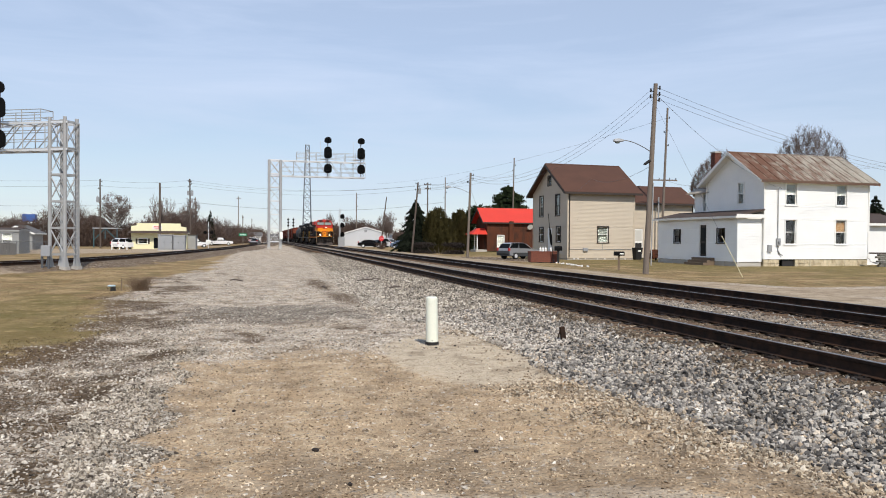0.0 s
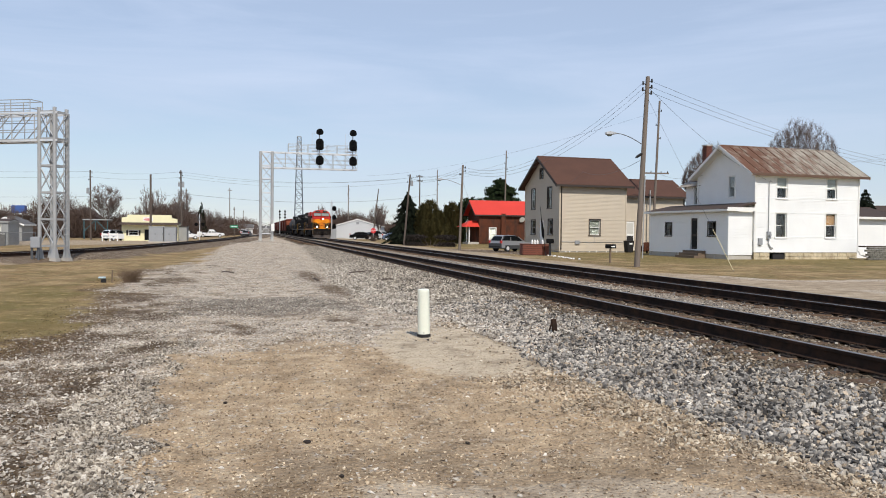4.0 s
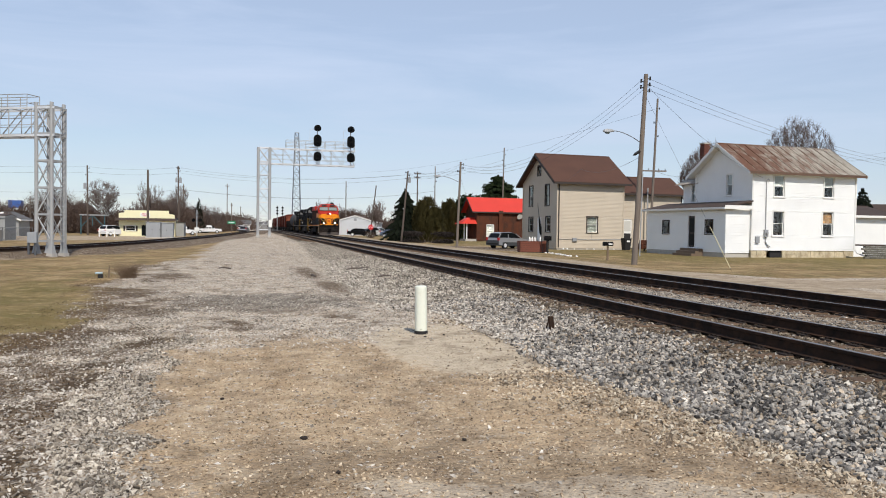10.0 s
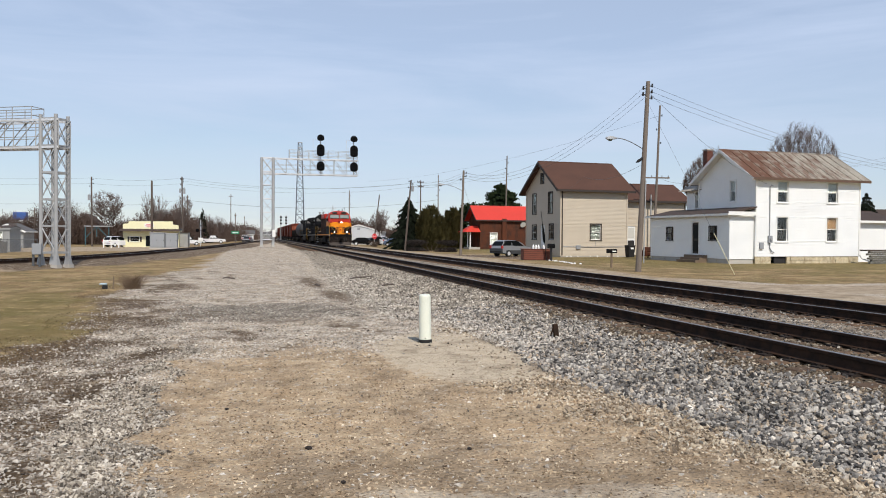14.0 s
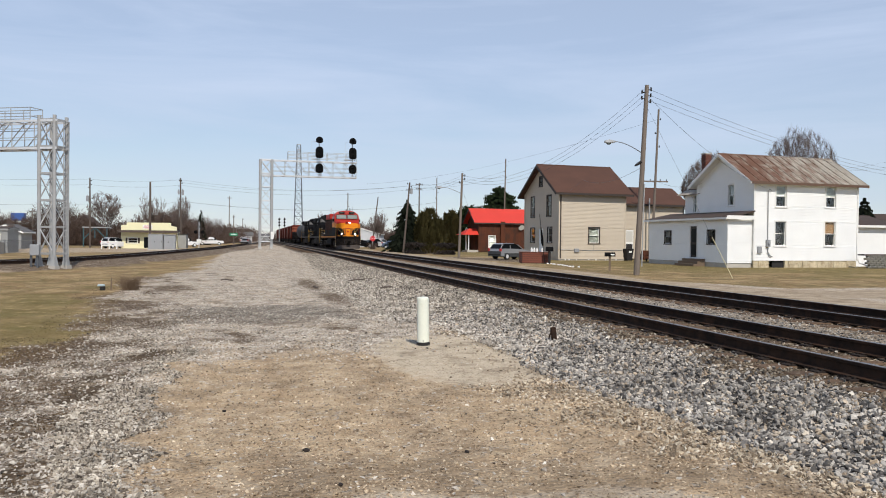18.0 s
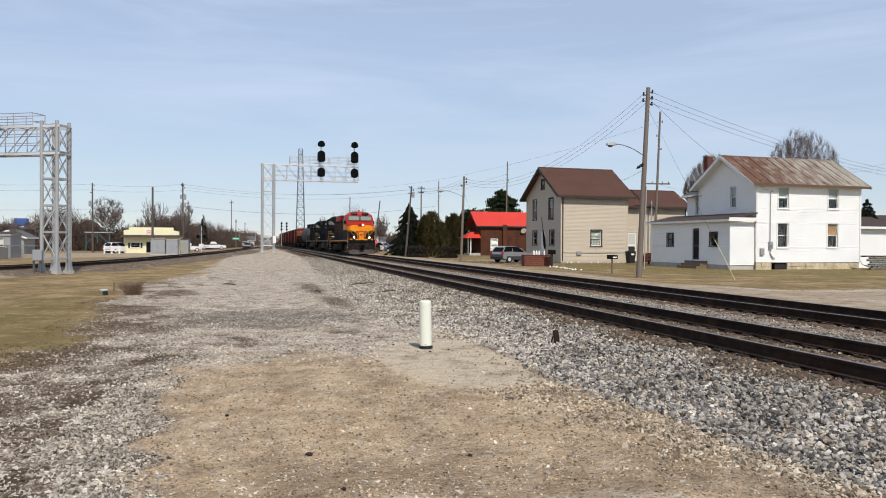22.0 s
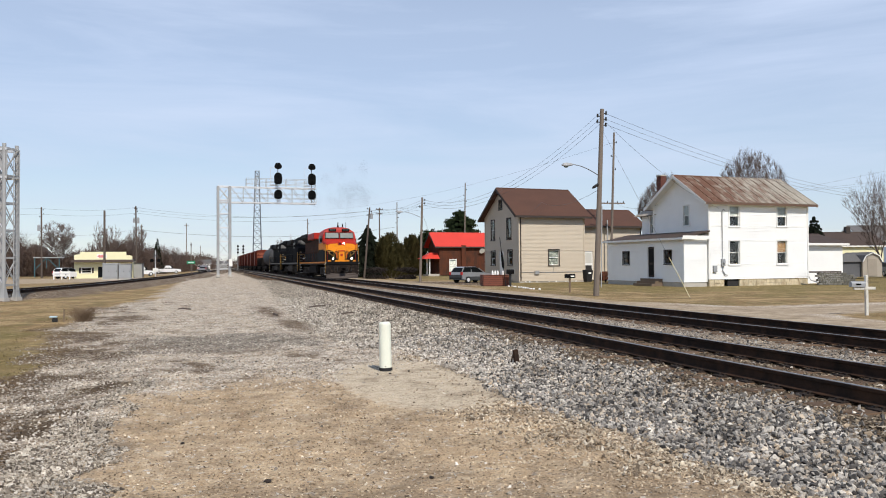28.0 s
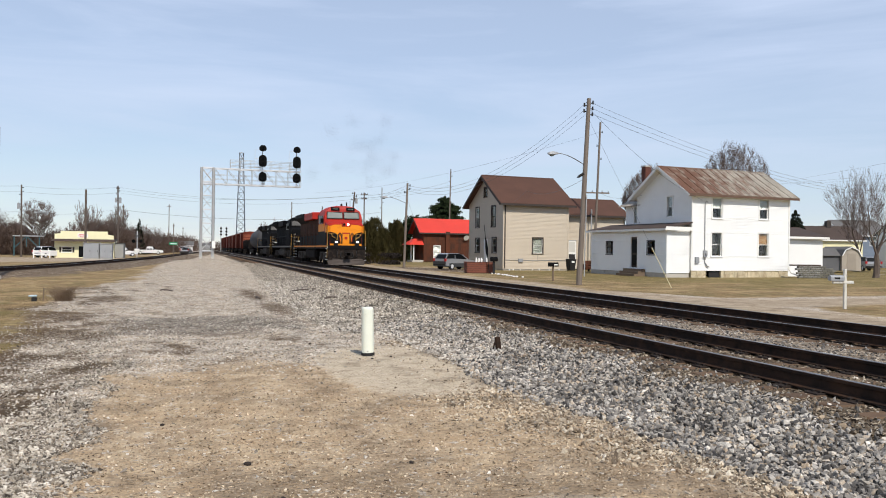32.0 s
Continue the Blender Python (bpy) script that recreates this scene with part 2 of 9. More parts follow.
    "silver": mat("silver_car_paint", rgb(142, 144, 147), 0.35, 0.2, var=0.05, bump=0, coat=0.6),
    "cladding": mat("dark_grey_lower_band", rgb(58, 60, 62), 0.6, var=0.08, bump=0),
    "weed": mat("dry_weed_stems", rgb(118, 98, 78), 0.95, var=0.25, bump=0),
    "white_car": mat("white_car_paint", rgb(228, 228, 228), 0.3, var=0.04, bump=0, coat=0.6),
    "blue_car": mat("blue_paint", rgb(96, 112, 138), 0.4, var=0.1, bump=0),
    "tail_red": mat("tail_lamp_red", rgb(176, 30, 28), 0.3, var=0.05, bump=0),
    "stop_red": mat("stop_sign_red", rgb(206, 44, 48), 0.4, var=0.05, bump=0),
    "green_sign": mat("green_sign_sheet", rgb(26, 136, 92), 0.45, var=0.05, bump=0),
    "blue_bin": mat("blue_container", rgb(56, 88, 150), 0.6, var=0.1),
    "teal": mat("teal_painted_truss", rgb(54, 88, 94), 0.6, var=0.1),
    "metal_shed": mat("pale_metal_sheet", rgb(198, 200, 202), 0.5, 0.1, var=0.06, scale=0.5, stretch=(1, 1, 0.3)),
    "grey_box": mat("grey_equipment_enamel", rgb(150, 152, 154), 0.5, 0.1, var=0.08),
    "red_deck": mat("red_brown_deck", rgb(112, 62, 46), 0.75, var=0.2),
}

# rusted standing-seam roof: rust fields over pale galvanised sheet
_m = mat("rusted_metal_roof", rgb(152, 145, 132), 0.8, 0.05, var=0.32, scale=1.0, fine=14, bump=0.12, dirt=rgb(98, 66, 48), dirt_at=0.5, stretch=(1.5, 0.6, 0.6))
_n, _l = _m.node_tree.nodes, _m.node_tree.links
_sep = _n.new("ShaderNodeSeparateXYZ")
_co = [k for k in _n if k.type == "TEX_COORD"][0]
_l.new(_co.outputs["Object"], _sep.inputs[0])
_rg = _n.new("ShaderNodeMapRange")
_rg.inputs["From Min"].default_value, _rg.inputs["From Max"].default_value = -0.5, 9.5
_rg.inputs["To Min"].default_value, _rg.inputs["To Max"].default_value = 0.16, -0.13
_l.new(_sep.outputs["X"], _rg.inputs["Value"])
_n3 = [k for k in _n if k.type == "TEX_NOISE"][2]
_r3 = [k for k in _n if k.type == "MAP_RANGE" and k.inputs["Value"].is_linked and k.inputs["Value"].links[0].from_node == _n3][0]
_ad = _n.new("ShaderNodeMath")
_l.new(_n3.outputs["Fac"], _ad.inputs[0])
_l.new(_rg.outputs["Result"], _ad.inputs[1])
_l.new(_ad.outputs[0], _r3.inputs["Value"])
M["rust_roof"] = _m


# ---- building blocks ----
def box(bm, x0, y0, z0, x1, y1, z1):
    v = [bm.verts.new((x, y, z)) for z in (z0, z1) for x, y in ((x0, y0), (x1, y0), (x1, y1), (x0, y1))]
    for f in ((3, 2, 1, 0), (4, 5, 6, 7), (0, 1, 5, 4), (1, 2, 6, 5), (2, 3, 7, 6), (3, 0, 4, 7)):
        bm.faces.new([v[i] for i in f])
    return v


def hexa(bm, lo, hi):
    """A solid from a lower and an upper ring of corners, both counter-clockwise from above."""
    a, b = [bm.verts.new(p) for p in lo], [bm.verts.new(p) for p in hi]
    bm.faces.new(a[::-1])
    bm.faces.new(b)
    for i in range(len(a)):
        j = (i + 1) % len(a)
        bm.faces.new((a[i], a[j], b[j], b[i]))


def beam(bm, p, q, w, h=None):
    p, q, h = Vector(p), Vector(q), h or w
    d = (q - p).normalized()
    s = d.cross(Vector((0, 0, 1)))
    s = (s if s.length > 1e-4 else Vector((1, 0, 0))).normalized()
    u = s.cross(d)
    ring = lambda c: [c + s * a * w / 2 + u * b * h / 2 for a, b in ((-1, -1), (1, -1), (1, 1), (-1, 1))]
    hexa(bm, ring(p), ring(q))


def rod(bm, p, q, r0, r1=None, n=8, cap=True):
    p, q, r1 = Vector(p), Vector(q), r0 if r1 is None else r1
    d = (q - p).normalized()
    s = d.cross(Vector((0, 0, 1)))
    s = (s if s.length > 1e-4 else Vector((1, 0, 0))).normalized()
    u = s.cross(d)
    A, B = [], []
    for i in range(n):
        a = 2 * math.pi * i / n
        k = s * math.cos(a) + u * math.sin(a)
        A.append(bm.verts.new(p + k * r0))
        B.append(bm.verts.new(q + k * r1))
    for i in range(n):
        j = (i + 1) % n
        bm.faces.new((A[i], A[j], B[j], B[i]))
    if cap:
        bm.faces.new(A[::-1])
        bm.faces.new(B)


def tube(bm, pts, r, n=6):
    sweep(bm, pts, r, n)


def sweep(bm, pts, r, n=6):
    """One continuous tube through the points."""
    P = [Vector(p) for p in pts]
    rings = []
    for i, p in enumerate(P):
        d = (P[min(i + 1, len(P) - 1)] - P[max(i - 1, 0)]).normalized()
        s = d.cross(Vector((0, 0, 1)))
        s = (s if s.length > 1e-4 else Vector((1, 0, 0))).normalized()
        u = s.cross(d)
        rings.append([p + s * r * math.cos(2 * math.pi * k / n) + u * r * math.sin(2 * math.pi * k / n) for k in range(n)])
    loft(bm, rings)


def extrude(bm, poly, axis, a, b):
    """A flat outline given in the two other axes, in x-y-z order, drawn out along axis from a to b."""
    k = "xyz".index(axis)
    put = lambda p, w: Vector((*p[:k], w, *p[k:]))
    A, B = [bm.verts.new(put(p, a)) for p in poly], [bm.verts.new(put(p, b)) for p in poly]
    bm.faces.new(A)
    bm.faces.new(B[::-1])
    for i in range(len(A)):
        j = (i + 1) % len(A)
        bm.faces.new((A[j], A[i], B[i], B[j]))


def loft(bm, rings, close=True):
    R = [[bm.verts.new(p) for p in r] for r in rings]
    for a, b in zip(R[:-1], R[1:]):
        for i in range(len(a)):
            j = (i + 1) % len(a)
            bm.faces.new((a[i], a[j], b[j], b[i]))
    if close:
        bm.faces.new(R[0][::-1])
        bm.faces.new(R[-1])


def part(name, bm, material, parent=None, label="", bevel=0.0, smooth=False):
    """Links a bmesh as one mesh object, under a thing or a part."""
    if bevel:
        bmesh.ops.bevel(bm, geom=bm.edges[:], offset=bevel, segments=1, affect="EDGES", clamp_overlap=True)
    bmesh.ops.recalc_face_normals(bm, faces=bm.faces[:])
    me = bpy.data.meshes.new(name)
    bm.to_mesh(me)
    bm.free()
    me.materials.append(M[material] if isinstance(material, str) else material)
    if smooth:
        for p in me.polygons:
            p.use_smooth = True
    ob = new(name, me)
    if parent:
        ob.parent = parent
    if label:
        ob["label"] = label
    return ob


def thing(name, m, label, category, group=""):
    ob = new(name)
    ob.empty_display_size = 0.3
    ob.matrix_basis = m
    return tagged(ob, label, category, group)


def B():
    return bmesh.new()


def boxes(*bs):
    bm = B()
    for b in bs:
        box(bm, *b)
    return bm


def fill(name, verts, faces, material, smooth=False):
    """One mesh from arrays of corners and triangles."""
    me = bpy.data.meshes.new(name)
    me.vertices.add(len(verts))
    me.vertices.foreach_set("co", np.asarray(verts, np.float32).ravel())
    k = faces.shape[1]
    me.loops.add(faces.size)
    me.loops.foreach_set("vertex_index", faces.astype(np.int32).ravel())
    me.polygons.add(len(faces))
    me.polygons.foreach_set("loop_start", np.arange(0, faces.size, k, dtype=np.int32))
    me.update(calc_edges=True)
    me.materials.append(M[material] if isinstance(material, str) else material)
    me.polygons.foreach_set("use_smooth", np.full(len(faces), smooth))
    return new(name, me)


# ---- ground: one sheet to the horizon ----
NEAR_X, FAR_X, RAIL_Z = 7.38, 11.60, 0.42            # track centre lines and rail top
LAWN_Y, LAWN_X = (-40, 5, 9, 12.7, 15, 18, 25, 33, 45, 72, 110, 150), (-7.5, -4.6, -4.1, -3.5, -3.05, -3.3, -4.3, -4.1, -2.9, -2.8, -3.0, -2)
BALL_Y, BALL_X = (-40, 4.1, 4.5, 5.1, 5.8, 7, 8, 9.5, 12, 15, 16, 22, 41, 85, 150), (5.2, 4.46, 4.32, 4.2, 4.12, 4.08, 3.9, 3.7, 4.0, 3.9, 3.1, 2.7, 3.6, 5.4, 5.6)
SEAM_Y, SEAM_X = (3, 5.2, 5.7, 6.3, 6.9, 8.0, 9.4, 11.6, 14), (-1.3, -1.15, -1.25, -1.42, -1.55, -1.68, -1.55, -1.2, -0.9)      # dark dirt seam beside the gravel strip
SPUR = [(-40, -8), (-31, 8), (-22, 26), (-16.4, 36), (-13.0, 43.4), (-10.6, 50.5), (-8.9, 60), (-7.6, 71.4), (-5.9, 88), (-4.35, 105.3), (-2.2, 143.7), (0.6, 190), (4.2, 250), (6.2, 300)]


BARE_SPOTS = ((2.4, 22.6, 0.42, 2.2), (2.15, 29.5, 0.4, 3.6), (-3.0, 21.0, 0.9, 1.3), (-2.3, 16.4, 1.0, 0.9), (-2.6, 27.5, 0.6, 1.6))   # dark soil showing through the gravel


def in_spots(x, y, grow=1.0):
    d = np.full(np.shape(x), -3.0)
    for cx, cy, rx, ry in BARE_SPOTS:
        d = np.maximum(d, grow - np.hypot((x - cx) / rx, (y - cy) / ry))
    return d


def lattice(x, y, seed):
    """Smooth value noise, 0 to 1, on a unit lattice."""
    x, y = np.asarray(x, float), np.asarray(y, float)
    i, j = np.floor(x), np.floor(y)
    u, v = x - i, y - j
    u, v = u * u * (3 - 2 * u), v * v * (3 - 2 * v)
    h = lambda a, b: np.modf(np.abs(np.sin(a * 127.1 + b * 311.7 + seed * 74.7) * 43758.5453))[0]
    return (h(i, j) * (1 - u) + h(i + 1, j) * u) * (1 - v) + (h(i, j + 1) * (1 - u) + h(i + 1, j + 1) * u) * v


def fbm(x, y, seed):
    return sum(lattice(x * 2 ** k, y * 2 ** k, seed + k) * 0.5 ** k for k in range(4)) / 1.875


def seam_streak(x, y):
    """The dark dirt seam along the outer side of the gravel strip, broken up: above zero inside."""
    half = np.interp(y, (5, 6.5, 8, 10, 12), (0.26, 0.30, 0.26, 0.22, 0.12))
    return np.minimum(half - np.abs(x - np.interp(y, SEAM_Y, SEAM_X) + 0.30), 1.5 * (12.3 - y)) + 1.8 * (fbm(x * 1.7, y * 1.3, 8.0) - 0.55)


def tan_edge(y):
    return -0.95 + 0.75 * (fbm(3.0 + 0 * y, y * 1.4, 11.0) - 0.5) + 0.35 * (fbm(0 * y, y * 5.0, 12.0) - 0.5)


def lawn_depth(x, y):
    """How far a point lies inside the ragged left lawn; below zero on the gravel."""
    return np.interp(y, LAWN_Y, LAWN_X) - x + 2.6 * (fbm(x * 0.9, y * 0.55, 5.0) - 0.5)


def thatch(x, y):
    """Mats of dead grass and dark soil between lawn and gravel: above zero inside."""
    d = x - np.interp(y, LAWN_Y, LAWN_X)
    v = 3.2 * (fbm(x * 1.1, y * 0.75, 3.0) - np.interp(y, (8, 13, 16, 22), (0.535, 0.57, 0.63, 0.645))) + 0.40 * (1 - d / 1.9) - 0.025 * np.maximum(y - 24, 0)
    v = np.maximum(v, seam_streak(x, y) * 0.8)
    return np.minimum(v, 1.2 * (np.interp(y, (4, 6, 8, 10.5, 12, 14, 30), (-1.35, -1.4, -1.55, -1.62, -1.0, -0.3, -0.8)) - x))


def hollows(x, y):
    """Ragged hollows in the drive where the gravel has worn thin: above zero inside."""
    u, v = x + 0.35 * np.sin(1.7 * y + 0.6 * x), y + 0.5 * np.sin(2.3 * x - 0.4 * y)
    w = np.sin(2.1 * u + 1.1 * v) + np.sin(1.3 * v - 2.9 * u + 1.0) + 0.7 * np.sin(4.7 * u + 2.9 * v) + 0.5 * np.sin(7.9 * v - 3.3 * u) + 0.4 * np.sin(11.3 * u + 5.0 * v)
    return w - 1.05 - 0.14 * np.maximum(y - 14, 0) - 3.0 * (y < 9.0)


def spline(pts, step=1.0):
    out = []
    for i in range(len(pts) - 1):
        p = [np.array(pts[min(max(k, 0), len(pts) - 1)], float) for k in (i - 1, i, i + 1, i + 2)]
        n = max(1, int(np.linalg.norm(p[2] - p[1]) / step))
        for j in range(n):
            t = j / n
            out.append(0.5 * ((2 * p[1]) + (p[2] - p[0]) * t + (2 * p[0] - 5 * p[1] + 4 * p[2] - p[3]) * t * t + (3 * p[1] - p[0] - 3 * p[2] + p[3]) * t ** 3))
    out.append(np.array(pts[-1], float))
    return np.array(out)


SPUR_LINE = spline(SPUR)


def smooth01(v, a, b):
    t = np.clip((v - a) / (b - a), 0, 1)
    return t * t * (3 - 2 * t)


def spur_dist(x, y):
    d = np.full(np.shape(x), 1e9)
    for p in SPUR_LINE[::2]:
        d = np.minimum(d, np.hypot(x - p[0], y - p[1]))
    return d


def ground_z(x, y, sd=None):
    x, y = np.asarray(x, float), np.asarray(y, float)
    toe = np.interp(y, BALL_Y, BALL_X) + 0.35
    z = 0.185 * smooth01(x, toe, np.maximum(toe + 1.0, 5.75)) * (1 - smooth01(x, 13.4, 14.6))
    z = z + 0.10 * smooth01(x, 13.9, 14.8) * (1 - smooth01(x, 17.0, 21.0))
    sd = spur_dist(x, y) if sd is None else sd
    z = np.maximum(z, 0.235 * (1 - smooth01(sd, 1.6, 3.4)))
    z = z + 0.42 * np.exp(-((x - 1.4) / 3.0) ** 2 - ((y - 88) / 12.0) ** 2) * (1 - smooth01(x, 3.6, 5.6))
    z = z + 0.028 * (1 - smooth01(np.abs(x - NEAR_X), 1.5, 1.9)) + 0.02 * (1 - smooth01(np.abs(x - FAR_X), 1.3, 1.7))
    near = np.exp(-((y - 10) / 30.0) ** 2) * (1 - smooth01(x, 3.2, 4.4))
    z = z + 0.025 * near * np.sin(x * 1.9 + 0.7 * y) * np.cos(y * 0.8 - x * 0.6)
    return z


def graded(a, b, fine, lo, hi, grow=1.22):
    v = list(np.arange(a, b + 1e-6, fine))
    s = fine
    while v[-1] < hi:
        s *= grow
        v.append(v[-1] + s)
    s = fine
    while v[0] > lo:
        s *= grow
        v.insert(0, v[0] - s)
    return np.array(v)


def make_ground():
    xs, ys = graded(-12, 19, 0.22, -2600, 2600), graded(2, 32, 0.22, -1500, 3600, 1.06)
    X, Y = np.meshgrid(xs, ys)
    sd = spur_dist(X, Y)
    Z = ground_z(X, Y, sd)
    nx, ny = len(xs), len(ys)
    idx = np.arange(nx * ny).reshape(ny, nx)
    quads = np.stack([idx[:-1, :-1], idx[:-1, 1:], idx[1:, 1:], idx[1:, :-1]], -1).reshape(-1, 4)
    ob = fill("ground", np.stack([X, Y, Z], -1).reshape(-1, 3), quads, GROUND, True)
    x, y, s = X.ravel(), Y.ravel(), sd.ravel()
    lawn_l = np.interp(y, LAWN_Y, LAWN_X) - x
    paved_l = np.minimum(np.minimum(y - 84 - 0.9 * (x + 20), 117 - y), np.minimum(-4.5 - x, x + 60))
    lawn_r = np.minimum(x - np.interp(y, (15, 20, 24, 29, 35, 42), (17.2, 18.2, 18.2, 16.5, 16.9, 17.2)) + 0.3 * np.sin(y * 0.31), np.where(y > 22.8, y - np.interp(x, (16, 18.2, 19.5, 25.5, 40), (29.5, 26.8, 25.0, 25.5, 25.6)), np.interp(x, (17.2, 19.4, 21.4, 60), (17.4, 19.8, 20.9, 21.3)) - y + 0.2 * np.sin(x * 1.7)))
    yard = 1 - np.hypot((x - 20.6) / 3.6, (y - 65.0) / 7.5)                          # worn dark drive beside the beige house
    lawn_r = np.minimum(lawn_r, -2.0 * yard)
    lawn = np.maximum(np.minimum(lawn_l, -paved_l), lawn_r)
    lawn = np.minimum(lawn, s - np.where(lawn_l > 0, 3.6, 2.3))
    lawn = np.minimum(lawn, np.abs(y - 157) - 5.0)
    lawn = lawn + np.where((lawn_l > -4) & (x < 0) & (y < 60), lawn_depth(x, y) - lawn_l, 0.0)
    moss = np.where(x < 0, 1.0 - np.abs(y - 16.5) / 7.0, -0.35 + 1.25 * smooth01(y, 32, 41) * smooth01(x, 20, 28)) + 3.0 * (fbm(x * 0.7, y * 0.45, 6.0) - 0.5)
    ballast = np.maximum(np.minimum(x - np.interp(y, BALL_Y, BALL_X), 14.3 - x), 1.2 - s)
    tan = np.minimum(np.minimum(x - tan_edge(y), 4.0 - x), 11.6 - y + 0.45 * np.sin(2 * x))
    pad = 1 - np.hypot((x - 3.0) / 1.15, (y - 11.2) / 2.4)
    patch = 1 - np.hypot((x - 0.4) / 2.2, (y - 18.2) / 2.3)
    asph = np.minimum(np.minimum(np.interp(x, (0.7, 2.5, 3.0, 3.5), (5.15, 5.0, 4.7, 4.45)) - y + 0.1 * np.sin(3 * x), x - 0.7), 3.75 - x)
    road = np.maximum(np.minimum(x - 14.5, 17.4 - x), np.minimum(x - 14.5, np.minimum(y - 19.7, 24.2 - y)))
    road = np.maximum(np.maximum(road, paved_l), 4.6 - np.abs(y - 157))
    road = np.maximum(road, 1 - np.hypot((x + 13.2) / 3.4, (y - 39.3) / 1.2))       # pale sandy spot by the gantry foot
    oily = np.maximum(np.maximum(1.72 - np.abs(x - NEAR_X + 0.05), 1.15 - np.abs(x - FAR_X)), np.where(x < 0, 1.7 - s, -3.0))
    wet = 1.3 * thatch(x, y) + 0.1
    streak = seam_streak(x, y)
    rim = np.minimum(np.minimum(y - 4.6, 5.95 - y + 0.2 * np.sin(2.3 * x)), x + 0.6)
    fringe = 0.55 - np.abs(lawn_depth(x, y) + 0.1)
    fringe = np.minimum(np.minimum(fringe, 26 - y), 3.0 - np.abs(lawn_l))
    wet = np.maximum(wet, np.where((s > 1.0) & (s < 4.0) & (y > 30), 0.5, -3.0))
    wet = np.maximum(np.maximum(wet, 2.0 * yard), 0.8 * in_spots(x, y, 1.1))
    wet = np.maximum(wet, np.where((y < 45) & (x > -5) & (x < 3.2) & (tan < 0), 0.32 * hollows(x, y) - 0.1, -3.0))
    for name, v in (("lawn", np.minimum(lawn, 2.5)), ("ballast", ballast), ("bare", tan), ("pad", pad), ("patch", patch), ("asphalt", asph), ("road", road), ("soil", wet), ("oily", oily), ("streak", streak), ("rim", rim), ("fringe", fringe), ("moss", moss)):
        at = ob.data.attributes.new(name, "FLOAT", "POINT")
        at.data.foreach_set("value", np.clip(v, -3, 3).astype(np.float32))
    tagged(ob, "flat ground of pale gravel, tan dirt, ballast and dry lawn", "ground", kind="structure")
    return ob


def ground_material():
    m = bpy.data.materials.new("ground_layers")
    m.use_nodes = True
    n, l = m.node_tree.nodes, m.node_tree.links
    b = n["Principled BSDF"]
    b.inputs["Roughness"].default_value = 0.95
    b.inputs["Specular IOR Level"].default_value = 0.2
    co = n.new("ShaderNodeTexCoord").outputs["Object"]

    def noise_(scale, detail=6, rough=0.6):
        k = n.new("ShaderNodeTexNoise")
        k.inputs["Scale"].default_value, k.inputs["Detail"].default_value, k.inputs["Roughness"].default_value = scale, detail, rough
        l.new(co, k.inputs["Vector"])
        return k.outputs["Fac"]

    def rng(v, a, c, lo=0.0, hi=1.0):
        k = n.new("ShaderNodeMapRange")
        k.interpolation_type = "SMOOTHSTEP"
        for i, x in zip(("From Min", "From Max", "To Min", "To Max"), (a, c, lo, hi)):
            k.inputs[i].default_value = x
        l.new(v, k.inputs["Value"])
        return k.outputs["Result"]

    def math_(op, a, c):
        k = n.new("ShaderNodeMath")
        k.operation = op
        for i, x in enumerate((a, c)):
            if isinstance(x, (int, float)):
                k.inputs[i].default_value = x
            else:
                l.new(x, k.inputs[i])
        return k.outputs[0]

    def blend(fac, a, c, kind="MIX"):
        k = n.new("ShaderNodeMix")
        k.data_type, k.blend_type = "RGBA", kind
        for i, x in (("Factor", fac), ("A", a), ("B", c)):
            if isinstance(x, (int, float)):
                k.inputs[i].default_value = x
            elif isinstance(x, tuple):
                k.inputs[i].default_value = (*x, 1)
            else:
                l.new(x, k.inputs[i])
        return k.outputs["Result"]

    def ramp(v, *stops):
        k = n.new("ShaderNodeValToRGB")
        e = k.color_ramp.elements
        while len(e) < len(stops):
            e.new(0.5)
        for q, (p, c) in zip(e, stops):
            q.position, q.color = p, (*c, 1)
        l.new(v, k.inputs["Fac"])
        return k.outputs["Color"]

    big, mid, fine, grain = noise_(0.35), noise_(1.6), noise_(7.0, 8), noise_(60.0, 4, 0.7)
    warp = noise_(2.2, 8, 0.7)

    def stones(scale):
        k = n.new("ShaderNodeTexVoronoi")
        k.inputs["Scale"].default_value = scale
        l.new(co, k.inputs["Vector"])
        sep = n.new("ShaderNodeSeparateColor")
        l.new(k.outputs["Color"], sep.inputs[0])
        return k.outputs["Distance"], sep.outputs[0]

    d1, c1 = stones(22.0)
    d2, c2 = stones(38.0)

    def zone(name, soft, amp, shift=0.0):
        k = n.new("ShaderNodeAttribute")
        k.attribute_name = name
        v = math_("ADD", k.outputs["Fac"], math_("MULTIPLY", math_("SUBTRACT", warp, 0.5), amp))
        v = math_("ADD", v, math_("MULTIPLY", math_("SUBTRACT", fine, 0.5), amp * 0.6))
        return rng(v, -soft + shift, soft + shift)

    gravel = ramp(c2, (0.0, rgb(132, 124, 114)), (0.3, rgb(182, 174, 163)), (0.7, rgb(208, 201, 191)), (1.0, rgb(228, 223, 215)))
    dirt = ramp(fine, (0.25, rgb(140, 120, 98)), (0.5, rgb(184, 166, 140)), (0.75, rgb(206, 192, 170)))
    drive = blend(rng(mid, 0.36, 0.62), blend(0.5, gravel, dirt), gravel)
    mud = n.new("ShaderNodeMapping")
    mud.inputs["Scale"].default_value = (0.8, 0.45, 1)
    l.new(co, mud.inputs["Vector"])
    mud_n = n.new("ShaderNodeTexNoise")
